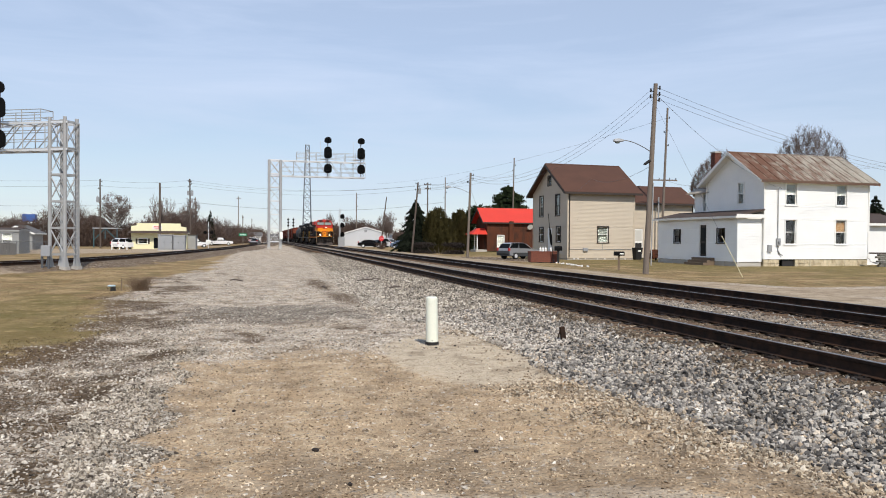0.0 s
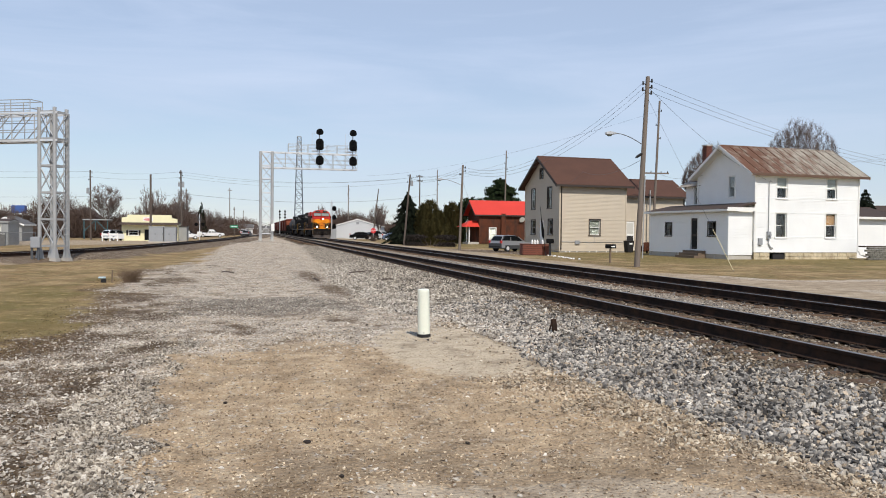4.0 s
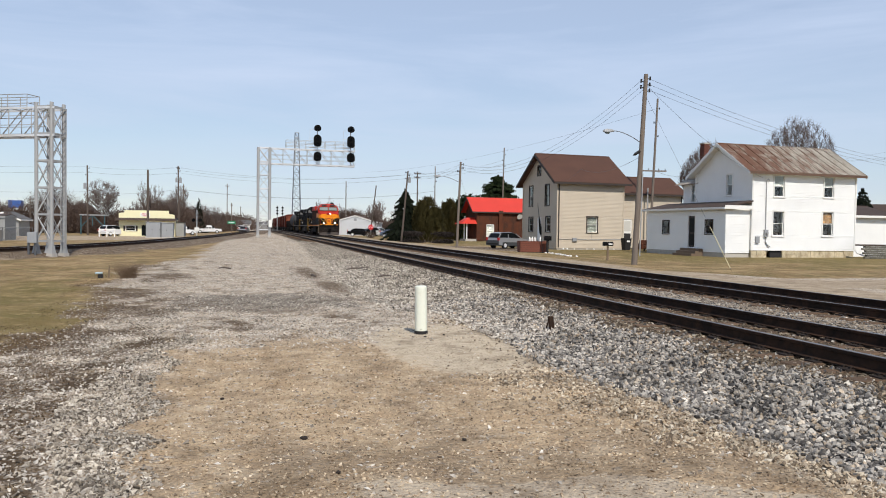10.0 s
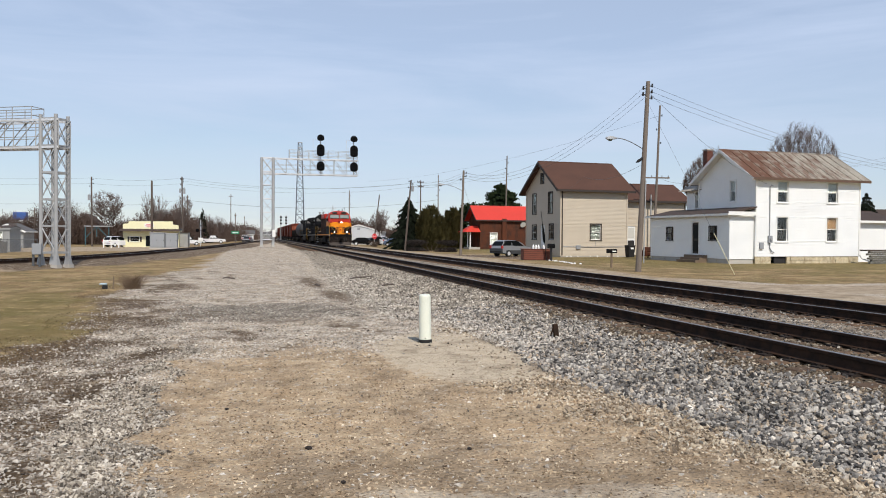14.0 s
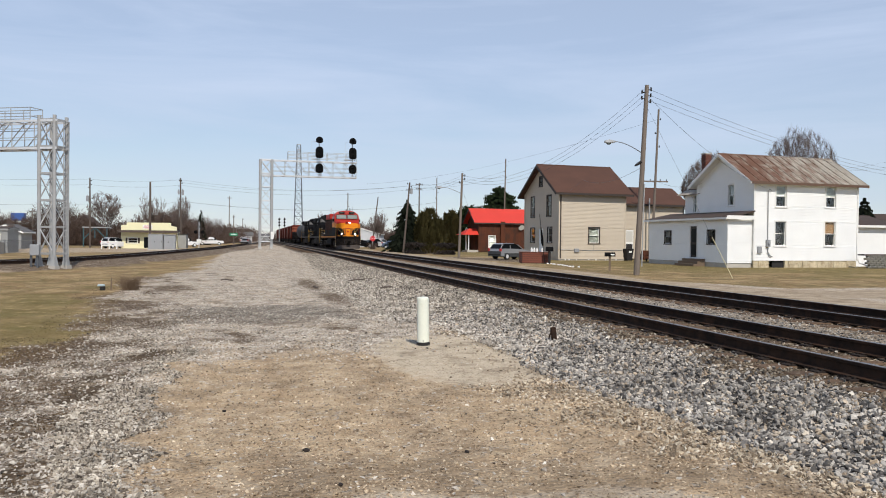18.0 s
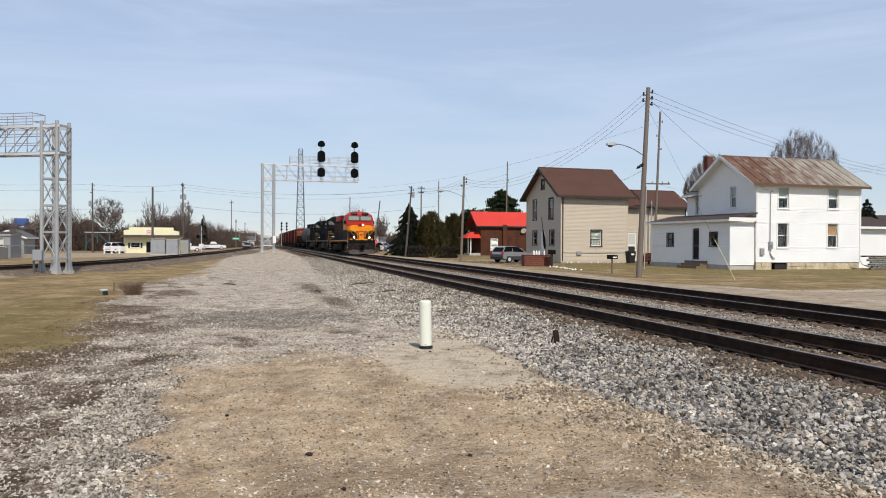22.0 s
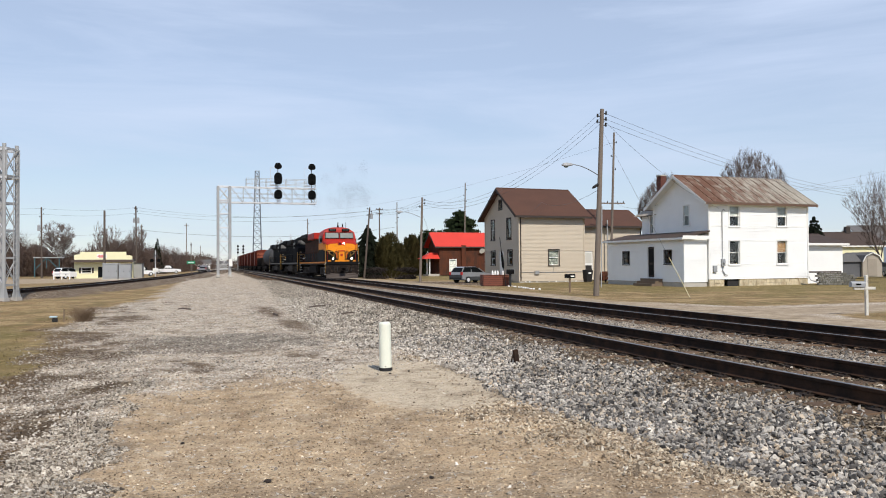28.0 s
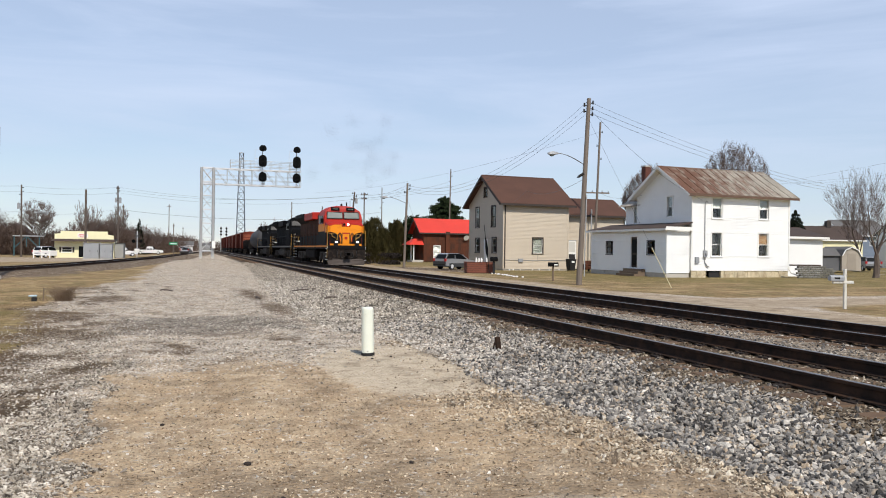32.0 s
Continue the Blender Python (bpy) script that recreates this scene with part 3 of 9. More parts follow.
    mud_n.inputs["Scale"].default_value, mud_n.inputs["Detail"].default_value, mud_n.inputs["Roughness"].default_value = 1.1, 9, 0.66
    l.new(mud.outputs["Vector"], mud_n.inputs["Vector"])
    drive = blend(rng(mud_n.outputs["Fac"], 0.56, 0.68, 0.0, 0.4), drive, ramp(fine, (0.2, rgb(104, 90, 76)), (0.7, rgb(156, 140, 120))))
    bare = blend(rng(mid, 0.35, 0.65), ramp(fine, (0.2, rgb(160, 138, 112)), (0.5, rgb(199, 180, 152)), (0.8, rgb(218, 204, 181))), ramp(fine, (0.2, rgb(152, 134, 112)), (0.6, rgb(190, 171, 145)), (0.9, rgb(208, 194, 172))))
    bare = blend(rng(mid, 0.48, 0.62, 0.0, 0.6), bare, rgb(188, 165, 134))
    bare = blend(rng(mud_n.outputs["Fac"], 0.47, 0.62, 0.0, 0.5), bare, ramp(fine, (0.2, rgb(118, 104, 90)), (0.8, rgb(168, 154, 134))))
    bare = blend(rng(math_("MULTIPLY", c1, rng(fine, 0.45, 0.62)), 0.55, 0.8), bare, gravel)
    ball = ramp(c1, (0.0, rgb(108, 104, 100)), (0.25, rgb(156, 149, 139)), (0.6, rgb(190, 181, 168)), (0.9, rgb(214, 206, 193)), (1.0, rgb(226, 217, 204)))
    # shade in the gaps between ballast stones, mixed into the colour by cell distance
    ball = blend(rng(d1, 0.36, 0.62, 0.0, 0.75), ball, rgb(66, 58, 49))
    ball = blend(rng(big, 0.45, 0.65, 0.0, 0.35), ball, rgb(160, 144, 124))
    k = n.new("ShaderNodeAttribute")
    k.attribute_name = "oily"
    ball = blend(rng(math_("ADD", k.outputs["Fac"], math_("MULTIPLY", math_("SUBTRACT", warp, 0.5), 0.9)), -0.25, 0.2, 0.0, 0.85), ball, ramp(fine, (0.2, rgb(46, 36, 27)), (0.6, rgb(82, 67, 51)), (0.9, rgb(116, 98, 78))))
    grass = ramp(fine, (0.2, rgb(82, 70, 47)), (0.45, rgb(126, 112, 78)), (0.7, rgb(160, 143, 107)), (0.95, rgb(190, 173, 140)))
    grass = blend(rng(mid, 0.42, 0.6, 0.1, 0.7), grass, ramp(grain, (0.3, rgb(74, 74, 38)), (0.7, rgb(112, 106, 62))))
    grass = blend(rng(mud_n.outputs["Fac"], 0.46, 0.6, 0.0, 0.7), grass, ramp(grain, (0.3, rgb(140, 116, 84)), (0.7, rgb(184, 160, 124))))
    grass = blend(rng(big, 0.40, 0.60, 0.5, 0.0), grass, ramp(fine, (0.3, rgb(146, 130, 100)), (0.7, rgb(186, 169, 138))))
    grass = blend(rng(big, 0.40, 0.52, 0.7, 0.0), grass, ramp(fine, (0.25, rgb(150, 128, 92)), (0.7, rgb(192, 170, 132))))
    far_blotch = n.new("ShaderNodeTexNoise")
    far_blotch.inputs["Scale"].default_value, far_blotch.inputs["Detail"].default_value, far_blotch.inputs["Roughness"].default_value = 0.9, 9, 0.72
    l.new(co, far_blotch.inputs["Vector"])
    grass = blend(rng(far_blotch.outputs["Fac"], 0.46, 0.58, 0.0, 0.7), grass, ramp(fine, (0.3, rgb(100, 80, 56)), (0.7, rgb(150, 124, 90))))
    grass = blend(math_("MULTIPLY", zone("moss", 0.35, 1.6), 0.6), grass, ramp(grain, (0.3, rgb(86, 82, 46)), (0.7, rgb(130, 120, 70))))
    grass = blend(rng(warp, 0.52, 0.64, 0.0, 0.55), grass, ramp(fine, (0.3, rgb(164, 142, 102)), (0.7, rgb(202, 181, 140))))
    grass = blend(rng(warp, 0.44, 0.32, 0.0, 0.5), grass, ramp(fine, (0.3, rgb(70, 60, 36)), (0.7, rgb(104, 92, 58))))
    pad = ramp(fine, (0.2, rgb(182, 170, 150)), (0.6, rgb(208, 197, 178)), (0.9, rgb(222, 212, 196)))
    patch = ramp(fine, (0.2, rgb(110, 102, 94)), (0.8, rgb(148, 139, 129)))
    asph = ramp(fine, (0.2, rgb(158, 146, 130)), (0.6, rgb(192, 181, 164)), (0.9, rgb(210, 200, 184)))
    road = ramp(mid, (0.25, rgb(150, 136, 118)), (0.6, rgb(182, 169, 150)), (0.85, rgb(202, 190, 171)))
    soil = blend(rng(c2, 0.55, 0.98, 0.0, 0.4), ramp(fine, (0.25, rgb(50, 38, 27)), (0.55, rgb(86, 68, 48)), (0.8, rgb(122, 102, 77))), gravel)
    murk = ramp(fine, (0.2, rgb(46, 38, 28)), (0.6, rgb(84, 70, 54)), (0.9, rgb(118, 100, 80)))

    col = blend(math_("MULTIPLY", zone("soil", 0.4, 2.6), 0.95), drive, soil)
    col = blend(math_("MULTIPLY", zone("streak", 0.12, 1.5), 0.88), col, murk)
    col = blend(math_("MULTIPLY", zone("patch", 0.12, 0.9), 0.9), col, patch)
    col = blend(zone("bare", 0.35, 1.5), col, bare)
    col = blend(math_("MULTIPLY", zone("pad", 0.12, 0.6), 0.95), col, pad)
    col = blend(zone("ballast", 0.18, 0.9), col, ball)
    col = blend(math_("MULTIPLY", zone("rim", 0.3, 2.6), 0.42), col, ramp(fine, (0.2, rgb(84, 74, 64)), (0.8, rgb(136, 124, 108))))
    col = blend(zone("asphalt", 0.03, 0.25), col, asph)
    col = blend(zone("road", 0.35, 1.5), col, road)
    col = blend(math_("MULTIPLY", zone("fringe", 0.2, 1.3), 0.75), col, ramp(fine, (0.25, rgb(66, 50, 34)), (0.7, rgb(112, 90, 62))))
    # small shadows among the grit, painted as a darker grain
    col = blend(math_("MULTIPLY", rng(grain, 0.52, 0.68), 0.5), col, rgb(88, 75, 62))
    mottle = n.new("ShaderNodeTexNoise")
    mottle.inputs["Scale"].default_value, mottle.inputs["Detail"].default_value, mottle.inputs["Roughness"].default_value = 1.5, 7, 0.68
    l.new(co, mottle.inputs["Vector"])
    col = blend(rng(mottle.outputs["Fac"], 0.48, 0.64, 0.0, 0.5), col, ramp(fine, (0.2, rgb(86, 72, 56)), (0.8, rgb(136, 118, 96))))
    col = blend(rng(mottle.outputs["Fac"], 0.46, 0.34, 0.0, 0.35), col, rgb(214, 200, 178))
    d4, c4 = stones(26.0)
    speck = math_("MULTIPLY", rng(d4, 0.42, 0.22), rng(c4, 0.60, 0.68))
    col = blend(math_("MULTIPLY", speck, rng(mid, 0.3, 0.7, 0.2, 0.95)), col, rgb(92, 76, 60))
    col = blend(zone("lawn", 0.3, 1.7), col, grass)
    col = blend(1.0, col, (0.955, 0.90, 0.83), "MULTIPLY")
    l.new(col, b.inputs["Base Color"])
    h = math_("ADD", math_("MULTIPLY", d1, -0.7), math_("ADD", math_("MULTIPLY", grain, 0.4), math_("MULTIPLY", d2, -0.4)))
    bp = n.new("ShaderNodeBump")
    bp.inputs["Strength"].default_value, bp.inputs["Distance"].default_value = 0.8, 0.03
    l.new(h, bp.inputs["Height"])
    l.new(bp.outputs["Normal"], b.inputs["Normal"])
    return m


GROUND = ground_material()
make_ground()


# ---- railway tracks ----
def rail_profile(w=1.0):
    """Half outline of a rail, foot to head, in metres across and up from its foot."""
    h = [(0.075, 0), (0.075, 0.012), (0.012, 0.035), (0.009, 0.125), (0.036, 0.137), (0.036, 0.168), (0.030, 0.173)]
    return h + [(-x, z) for x, z in reversed(h)]


def rail(parent, line, off, name="rail"):
    """A rail along a centre line, at a sideways offset; its polished top is a strip of its own."""
    P = np.asarray(line, float)
    T = np.gradient(P, axis=0)
    T /= np.linalg.norm(T, axis=1)[:, None]
    N = np.stack([T[:, 1], -T[:, 0]], 1)
    bm, top = B(), B()
    prof = rail_profile()
    z0 = RAIL_Z - 0.173
    loft(bm, [[(p[0] + n[0] * (off + a), p[1] + n[1] * (off + a), z0 + c) for a, c in prof] for p, n in zip(P, N)])
    ob = part(name, bm, "rail", parent)
    loft(top, [[(p[0] + n[0] * (off + a), p[1] + n[1] * (off + a), RAIL_Z + c) for a, c in ((-0.028, 0), (0.028, 0), (0.024, 0.004), (-0.024, 0.004))] for p, n in zip(P, N)])
    part("running_surface", top, "rail_head", ob, "polished bright rail head")


def tie_mesh():
    bm = B()
    box(bm, -1.30, -0.115, -0.17, 1.30, 0.115, 0.0)
    bmesh.ops.bevel(bm, geom=bm.edges[:], offset=0.015, segments=1, affect="EDGES")
    me = bpy.data.meshes.new("tie")
    bm.to_mesh(me)
    bm.free()
    me.materials.append(M["tie"])
    return me


def plate_mesh():
    bm = B()
    box(bm, -0.19, -0.09, 0.0, 0.19, 0.09, 0.022)
    for x in (-0.11, 0.11):
        for y in (-0.05, 0.05):
            box(bm, x - 0.014, y - 0.014, 0.02, x + 0.014, y + 0.014, 0.04)
            box(bm, x - (0.034 if x > 0 else 0.014), y - 0.018, 0.036, x + (0.034 if x < 0 else 0.014), y + 0.018, 0.046)
    me = bpy.data.meshes.new("tie_plate")
    bm.to_mesh(me)
    bm.free()
    me.materials.append(M["plate"])
    return me


TIE, PLATE = tie_mesh(), plate_mesh()


def track(label, line, ties, plates):
    t = tagged(thing("railway_track", Matrix(), label, "track"), kind="structure")
    for off in (-0.7525, 0.7525):
        rail(t, line, off)
    for i, (x, y, a) in enumerate(ties):
        ob = new("tie", TIE)
        ob.parent = t
        ob.matrix_basis = pose(x + random.uniform(-0.06, 0.06), y, RAIL_Z - 0.195 + random.uniform(-0.008, 0.006), 0, 0, a + random.uniform(-1.0, 1.0))
        if i in plates:
            for off in (-0.7525, 0.7525):
                p = new("tie_plate", PLATE)
                p.parent = t
                p.matrix_basis = pose(x + off, y, RAIL_Z - 0.197)
    return t


def straight(x):
    return [(x, y) for y in (-60, -20, 0, 10, 20, 40, 80, 140, 260, 420, 700)]


track("double-track main line with dark rails on weathered ties", straight(NEAR_X), [(NEAR_X, 3.2 + 0.5 * i, 0) for i in range(250)], set(range(70)))
track("second main line track with dark rails in pale ballast", straight(FAR_X), [(FAR_X, 8.0 + 0.5 * i, 0) for i in range(200)], set(range(40)))
_line = SPUR_LINE[SPUR_LINE[:, 1] < 262]
track("curving connecting track with dark rails on low ballast", _line[::3], [(p[0], p[1], -math.degrees(math.atan2(q[0] - p[0], q[1] - p[1]))) for p, q in zip(_line[30:150], _line[31:151])], set())


# ---- loose stones ----
def crushed(n, points, seed):
    """Angular broken stones: hulls of a few random points in a rough block, as (corners, triangles)."""
    r, out = np.random.RandomState(seed), []
    for _ in range(n):
        P = r.normal(size=(points, 3))
        P /= np.abs(P).max(axis=1)[:, None] ** 0.7 * np.linalg.norm(P, axis=1)[:, None] ** 0.3
        P *= r.uniform(0.75, 1.1, (points, 1))
        bm = B()
        for p in P:
            bm.verts.new(p)
        bmesh.ops.convex_hull(bm, input=bm.verts[:])
        bmesh.ops.triangulate(bm, faces=bm.faces[:])
        bm.verts.ensure_lookup_table()
        used = [v for v in bm.verts if v.link_faces]
        at = {v: i for i, v in enumerate(used)}
        out.append((np.array([tuple(v.co) for v in used]), np.array([[at[v] for v in f.verts] for f in bm.faces])))
        bm.free()
    return out


CRUSHED, CHIPS = crushed(28, 10, 71), crushed(24, 6, 72)


def scatter(name, label, count, inside, sizes, material, flat=0.7, sink=0.3, seed=1, coarse=False, tilt=0.25):
    """Broken stones as one mesh: each an angular block resting on the ground."""
    r = np.random.RandomState(seed)
    x, y = inside(r, count)
    count = len(x)
    kinds = CRUSHED if not coarse else CHIPS
    s = r.uniform(sizes[0], sizes[1], count) * r.choice([0.7, 1.0, 1.0, 1.25], count)
    sc = np.stack([s * r.uniform(0.8, 1.35, count), s * r.uniform(0.65, 1.0, count), s * flat * r.uniform(0.6, 1.1, count)], 1)
    q = r.normal(size=(count, 4)) * np.array([1, tilt, tilt, 1])
    q /= np.linalg.norm(q, axis=1)[:, None]
    w, a, b_, c = q.T
    R = np.stack([1 - 2 * (b_ * b_ + c * c), 2 * (a * b_ - w * c), 2 * (a * c + w * b_), 2 * (a * b_ + w * c), 1 - 2 * (a * a + c * c), 2 * (b_ * c - w * a), 2 * (a * c - w * b_), 2 * (b_ * c + w * a), 1 - 2 * (a * a + b_ * b_)], 1).reshape(-1, 3, 3)
    z = ground_z(x, y) + sc[:, 2] * (0.5 - sink)
    at = np.stack([x, y, z], 1)
    pick, vs, fs, o = r.randint(0, len(kinds), count), [], [], 0
    for i, (V, Fc) in enumerate(kinds):
        k = np.nonzero(pick == i)[0]
        if len(k):
            P = np.einsum("nij,nkj->nki", R[k], V[None] * sc[k][:, None] / 2) + at[k][:, None]
            vs.append(P.reshape(-1, 3))
            fs.append((Fc[None] + o + len(V) * np.arange(len(k))[:, None, None]).reshape(-1, 3))
            o += len(V) * len(k)
    ob = fill(name, np.concatenate(vs), np.concatenate(fs), material)
    return tagged(ob, label, "stones", kind="stuff")


def stone_material(name, stops):
    m = bpy.data.materials.new(name)
    m.use_nodes = True
    n, l = m.node_tree.nodes, m.node_tree.links
    b = n["Principled BSDF"]
    b.inputs["Roughness"].default_value = 0.9
    geo = n.new("ShaderNodeNewGeometry")
    k = n.new("ShaderNodeValToRGB")
    e = k.color_ramp.elements
    while len(e) < len(stops):
        e.new(0.5)
    for q, (p, c) in zip(e, stops):
        q.position, q.color = p, (*c, 1)
    l.new(geo.outputs["Random Per Island"], k.inputs["Fac"])
    ns = n.new("ShaderNodeTexNoise")
    ns.inputs["Scale"].default_value, ns.inputs["Detail"].default_value = 55, 5
    co = n.new("ShaderNodeTexCoord")
    l.new(co.outputs["Object"], ns.inputs["Vector"])
    mr = n.new("ShaderNodeMapRange")
    mr.inputs["From Min"].default_value, mr.inputs["From Max"].default_value = 0.3, 0.7
    mr.inputs["To Min"].default_value, mr.inputs["To Max"].default_value = 0.75, 1.2
    l.new(ns.outputs["Fac"], mr.inputs["Value"])
    patch = n.new("ShaderNodeTexNoise")
    patch.inputs["Scale"].default_value, patch.inputs["Detail"].default_value, patch.inputs["Roughness"].default_value = 1.5, 7, 0.68
    l.new(co.outputs["Object"], patch.inputs["Vector"])
    pr = n.new("ShaderNodeMapRange")
    pr.inputs["From Min"].default_value, pr.inputs["From Max"].default_value = 0.40, 0.62
    pr.inputs["To Min"].default_value, pr.inputs["To Max"].default_value = 1.16, 0.66
    l.new(patch.outputs["Fac"], pr.inputs["Value"])
    both = n.new("ShaderNodeMath")
    both.operation = "MULTIPLY"
    l.new(mr.outputs["Result"], both.inputs[0])
    l.new(pr.outputs["Result"], both.inputs[1])
    mu = n.new("ShaderNodeVectorMath")
    mu.operation = "SCALE"
    l.new(k.outputs["Color"], mu.inputs[0])
    l.new(both.outputs[0], mu.inputs["Scale"])
    l.new(mu.outputs[0], b.inputs["Base Color"])
    return m


M["ballast_stone"] = stone_material("ballast_stone", [(0.0, rgb(48, 45, 43)), (0.15, rgb(90, 86, 82)), (0.5, rgb(146, 140, 132)), (0.8, rgb(190, 183, 172)), (0.93, rgb(176, 155, 129)), (1.0, rgb(226, 219, 206))])
M["pale_stone"] = stone_material("pale_stone", [(0.0, rgb(96, 86, 75)), (0.15, rgb(144, 133, 120)), (0.4, rgb(182, 172, 158)), (0.8, rgb(199, 190, 177)), (1.0, rgb(212, 204, 192))])
M["mid_stone"] = stone_material("mid_stone", [(0.0, rgb(80, 73, 66)), (0.22, rgb(126, 117, 106)), (0.6, rgb(168, 158, 143)), (0.88, rgb(192, 182, 166)), (1.0, rgb(208, 199, 184))])
M["tan_stone"] = stone_material("tan_stone", [(0.0, rgb(94, 78, 62)), (0.22, rgb(146, 126, 102)), (0.6, rgb(181, 160, 132)), (0.92, rgb(201, 183, 156)), (1.0, rgb(216, 201, 178))])
M["edge_stone"] = stone_material("edge_stone", [(0.0, rgb(92, 79, 64)), (0.25, rgb(140, 124, 104)), (0.6, rgb(176, 160, 137)), (0.9, rgb(198, 184, 161)), (1.0, rgb(218, 207, 188))])
M["grey_stone"] = stone_material("grey_stone", [(0.0, rgb(84, 78, 72)), (0.3, rgb(130, 123, 113)), (0.75, rgb(165, 157, 145)), (1.0, rgb(202, 194, 181))])
M["strip_stone"] = stone_material("strip_stone", [(0.0, rgb(74, 65, 57)), (0.22, rgb(122, 112, 99)), (0.5, rgb(168, 157, 141)), (0.85, rgb(192, 182, 166)), (1.0, rgb(210, 201, 187))])
M["soil_stone"] = stone_material("soil_stone", [(0.0, rgb(62, 50, 39)), (0.4, rgb(106, 92, 75)), (0.8, rgb(146, 132, 112)), (1.0, rgb(182, 170, 150))])


FAR_STONE = 17.0


def in_ballast(r, count):
    y = 3.2 * (FAR_STONE / 3.2) ** r.uniform(0, 1, count)
    x = r.uniform(2.4, 6.45, count)
    keep = x > np.interp(y, BALL_Y, BALL_X) + 0.25 * (fbm(x * 2.2, y * 2.2, 21.0) - 0.5) + r.normal(0, 0.07, count)
    keep &= ~((x > 5.70 + 0.16 * np.sin(y * 2.1) + r.normal(0, 0.12, count)) & (r.uniform(size=count) < 0.95))
    return x[keep], y[keep]


def far_ballast(r, count):
    y = FAR_STONE * (90 / FAR_STONE) ** r.uniform(0, 1, count)
    x = r.uniform(2.4, 6.3, count)
    keep = (in_spots(x, y, 1.1) + r.normal(0, 0.15, count) < 0) & (x > np.interp(y, BALL_Y, BALL_X) + r.normal(0, 0.2, count))
    return x[keep], y[keep]


def in_tracks(r, count):
    y = 5.0 * (38 / 5.0) ** r.uniform(0, 1, count)
    x = r.uniform(6.75, 14.4, count)
    ok = np.ones(count, bool)
    for c in (NEAR_X, FAR_X):
        for o in (-0.7525, 0.7525):
            ok &= np.abs(x - c - o) > 0.13
    inner = (np.abs(x - NEAR_X) < 0.75) | (np.abs(x - FAR_X) < 0.75)
    ok &= ~inner | (r.uniform(size=count) < 0.10)
    return x[ok], y[ok]


def in_drive(r, count):
    y = 3.8 * (50 / 3.8) ** r.uniform(0, 1, count)
    x = r.uniform(-5.5, 3.8, count)
    tan = (x > tan_edge(y) + r.normal(0, 0.16, count)) & (y < 11.6 + r.normal(0, 0.6, count)) & (r.uniform(size=count) > 0.025)
    pad = np.hypot((x - 3.0) / 1.15, (y - 11.2) / 2.4) < 1
    ok = (lawn_depth(x, y) < r.normal(-0.25, 0.25, count)) & (x < np.interp(y, BALL_Y, BALL_X)) & ~tan & ~(pad & (r.uniform(size=count) < 0.85))
    ok &= (in_spots(x, y) + r.normal(0, 0.25, count) < 0) | (r.uniform(size=count) < 0.08)
    grey = np.hypot((x - 0.4) / 2.1, (y - 18.2) / 2.0) + 0.22 * np.sin(3.1 * x + 1.7 * y) + r.normal(0, 0.2, count) < 1
    ok &= ~grey | (r.uniform(size=count) < 0.12)
    ok &= (hollows(x, y) + r.normal(0, 0.25, count) < 0) | (r.uniform(size=count) < 0.3)
    ok &= (y > 11.5) | (r.uniform(size=count) < 0.75)
    ok &= (thatch(x, y) + r.normal(0, 0.16, count) < 0) | (r.uniform(size=count) < 0.09)
    return x[ok], y[ok]


def in_bare(r, count):
    y = 3.6 * (13 / 3.6) ** r.uniform(0, 1, count)
    x = r.uniform(-1.2, 4.2, count)
    edge = np.interp(y, BALL_Y, BALL_X)
    ok = (x < edge) & ((r.uniform(size=count) < 0.60) | (x > edge - 0.9 + r.normal(0, 0.3, count)))
    ok &= (np.hypot((x - 3.0) / 1.2, (y - 11.2) / 2.5) > 1) | (r.uniform(size=count) < 0.1)
    ok &= ~((y < 5.2) & (x > 0.8)) | (r.uniform(size=count) < 0.5)
    return x[ok], y[ok]


def in_shoulder(r, count):
    """A ragged band of yellowish stones along the foot of the ballast."""
    y = 3.7 * (14 / 3.7) ** r.uniform(0, 1, count)
    edge = np.interp(y, BALL_Y, BALL_X)
    wide = np.interp(y, (3.8, 5.1, 5.8, 6.5, 9, 14), (0.60, 0.55, 0.80, 1.2, 1.1, 0.6))
    k = r.uniform(-0.12, 1.25, count)
    x = edge - k * wide
    ok = k + 1.5 * (fbm(x * 1.6, y * 1.6, 22.0) - 0.5) + r.normal(0, 0.15, count) < 0.88
    ok &= ~((np.hypot((x - 3.0) / 1.15, (y - 11.2) / 2.4) < 1) & (r.uniform(size=count) < 0.92))
    return x[ok], y[ok]


scatter("ballast_stones", "loose grey crushed limestone ballast beside the rails", 54000, in_ballast, (0.03, 0.066), "ballast_stone", 0.8, 0.2, 3, tilt=0.5)
scatter("ballast_stones", "loose grey crushed limestone ballast beside the rails", 44000, far_ballast, (0.04, 0.085), "mid_stone", 0.8, 0.2, 13, True, tilt=0.6)
def in_tie_ends(r, count):
    y = 4.0 * (40 / 4.0) ** r.uniform(0, 1, count)
    x = 5.5 + 1.05 * r.uniform(0, 1, count)
    tie = np.abs((y - 3.2 + 0.25) % 0.5 - 0.25) < 0.1
    ok = ~(tie & (x > 6.05)) | (r.uniform(size=count) < 0.12)
    return x[ok], y[ok]


scatter("shoulder_stones", "brown dusty stones between the tie ends", 9000, in_tie_ends, (0.03, 0.06), "soil_stone", 0.6, 0.3, 26, True)
scatter("crib_stones", "grey ballast stones between the rails and ties", 24000, in_tracks, (0.03, 0.065), "ballast_stone", 0.75, 0.3, 4, True)
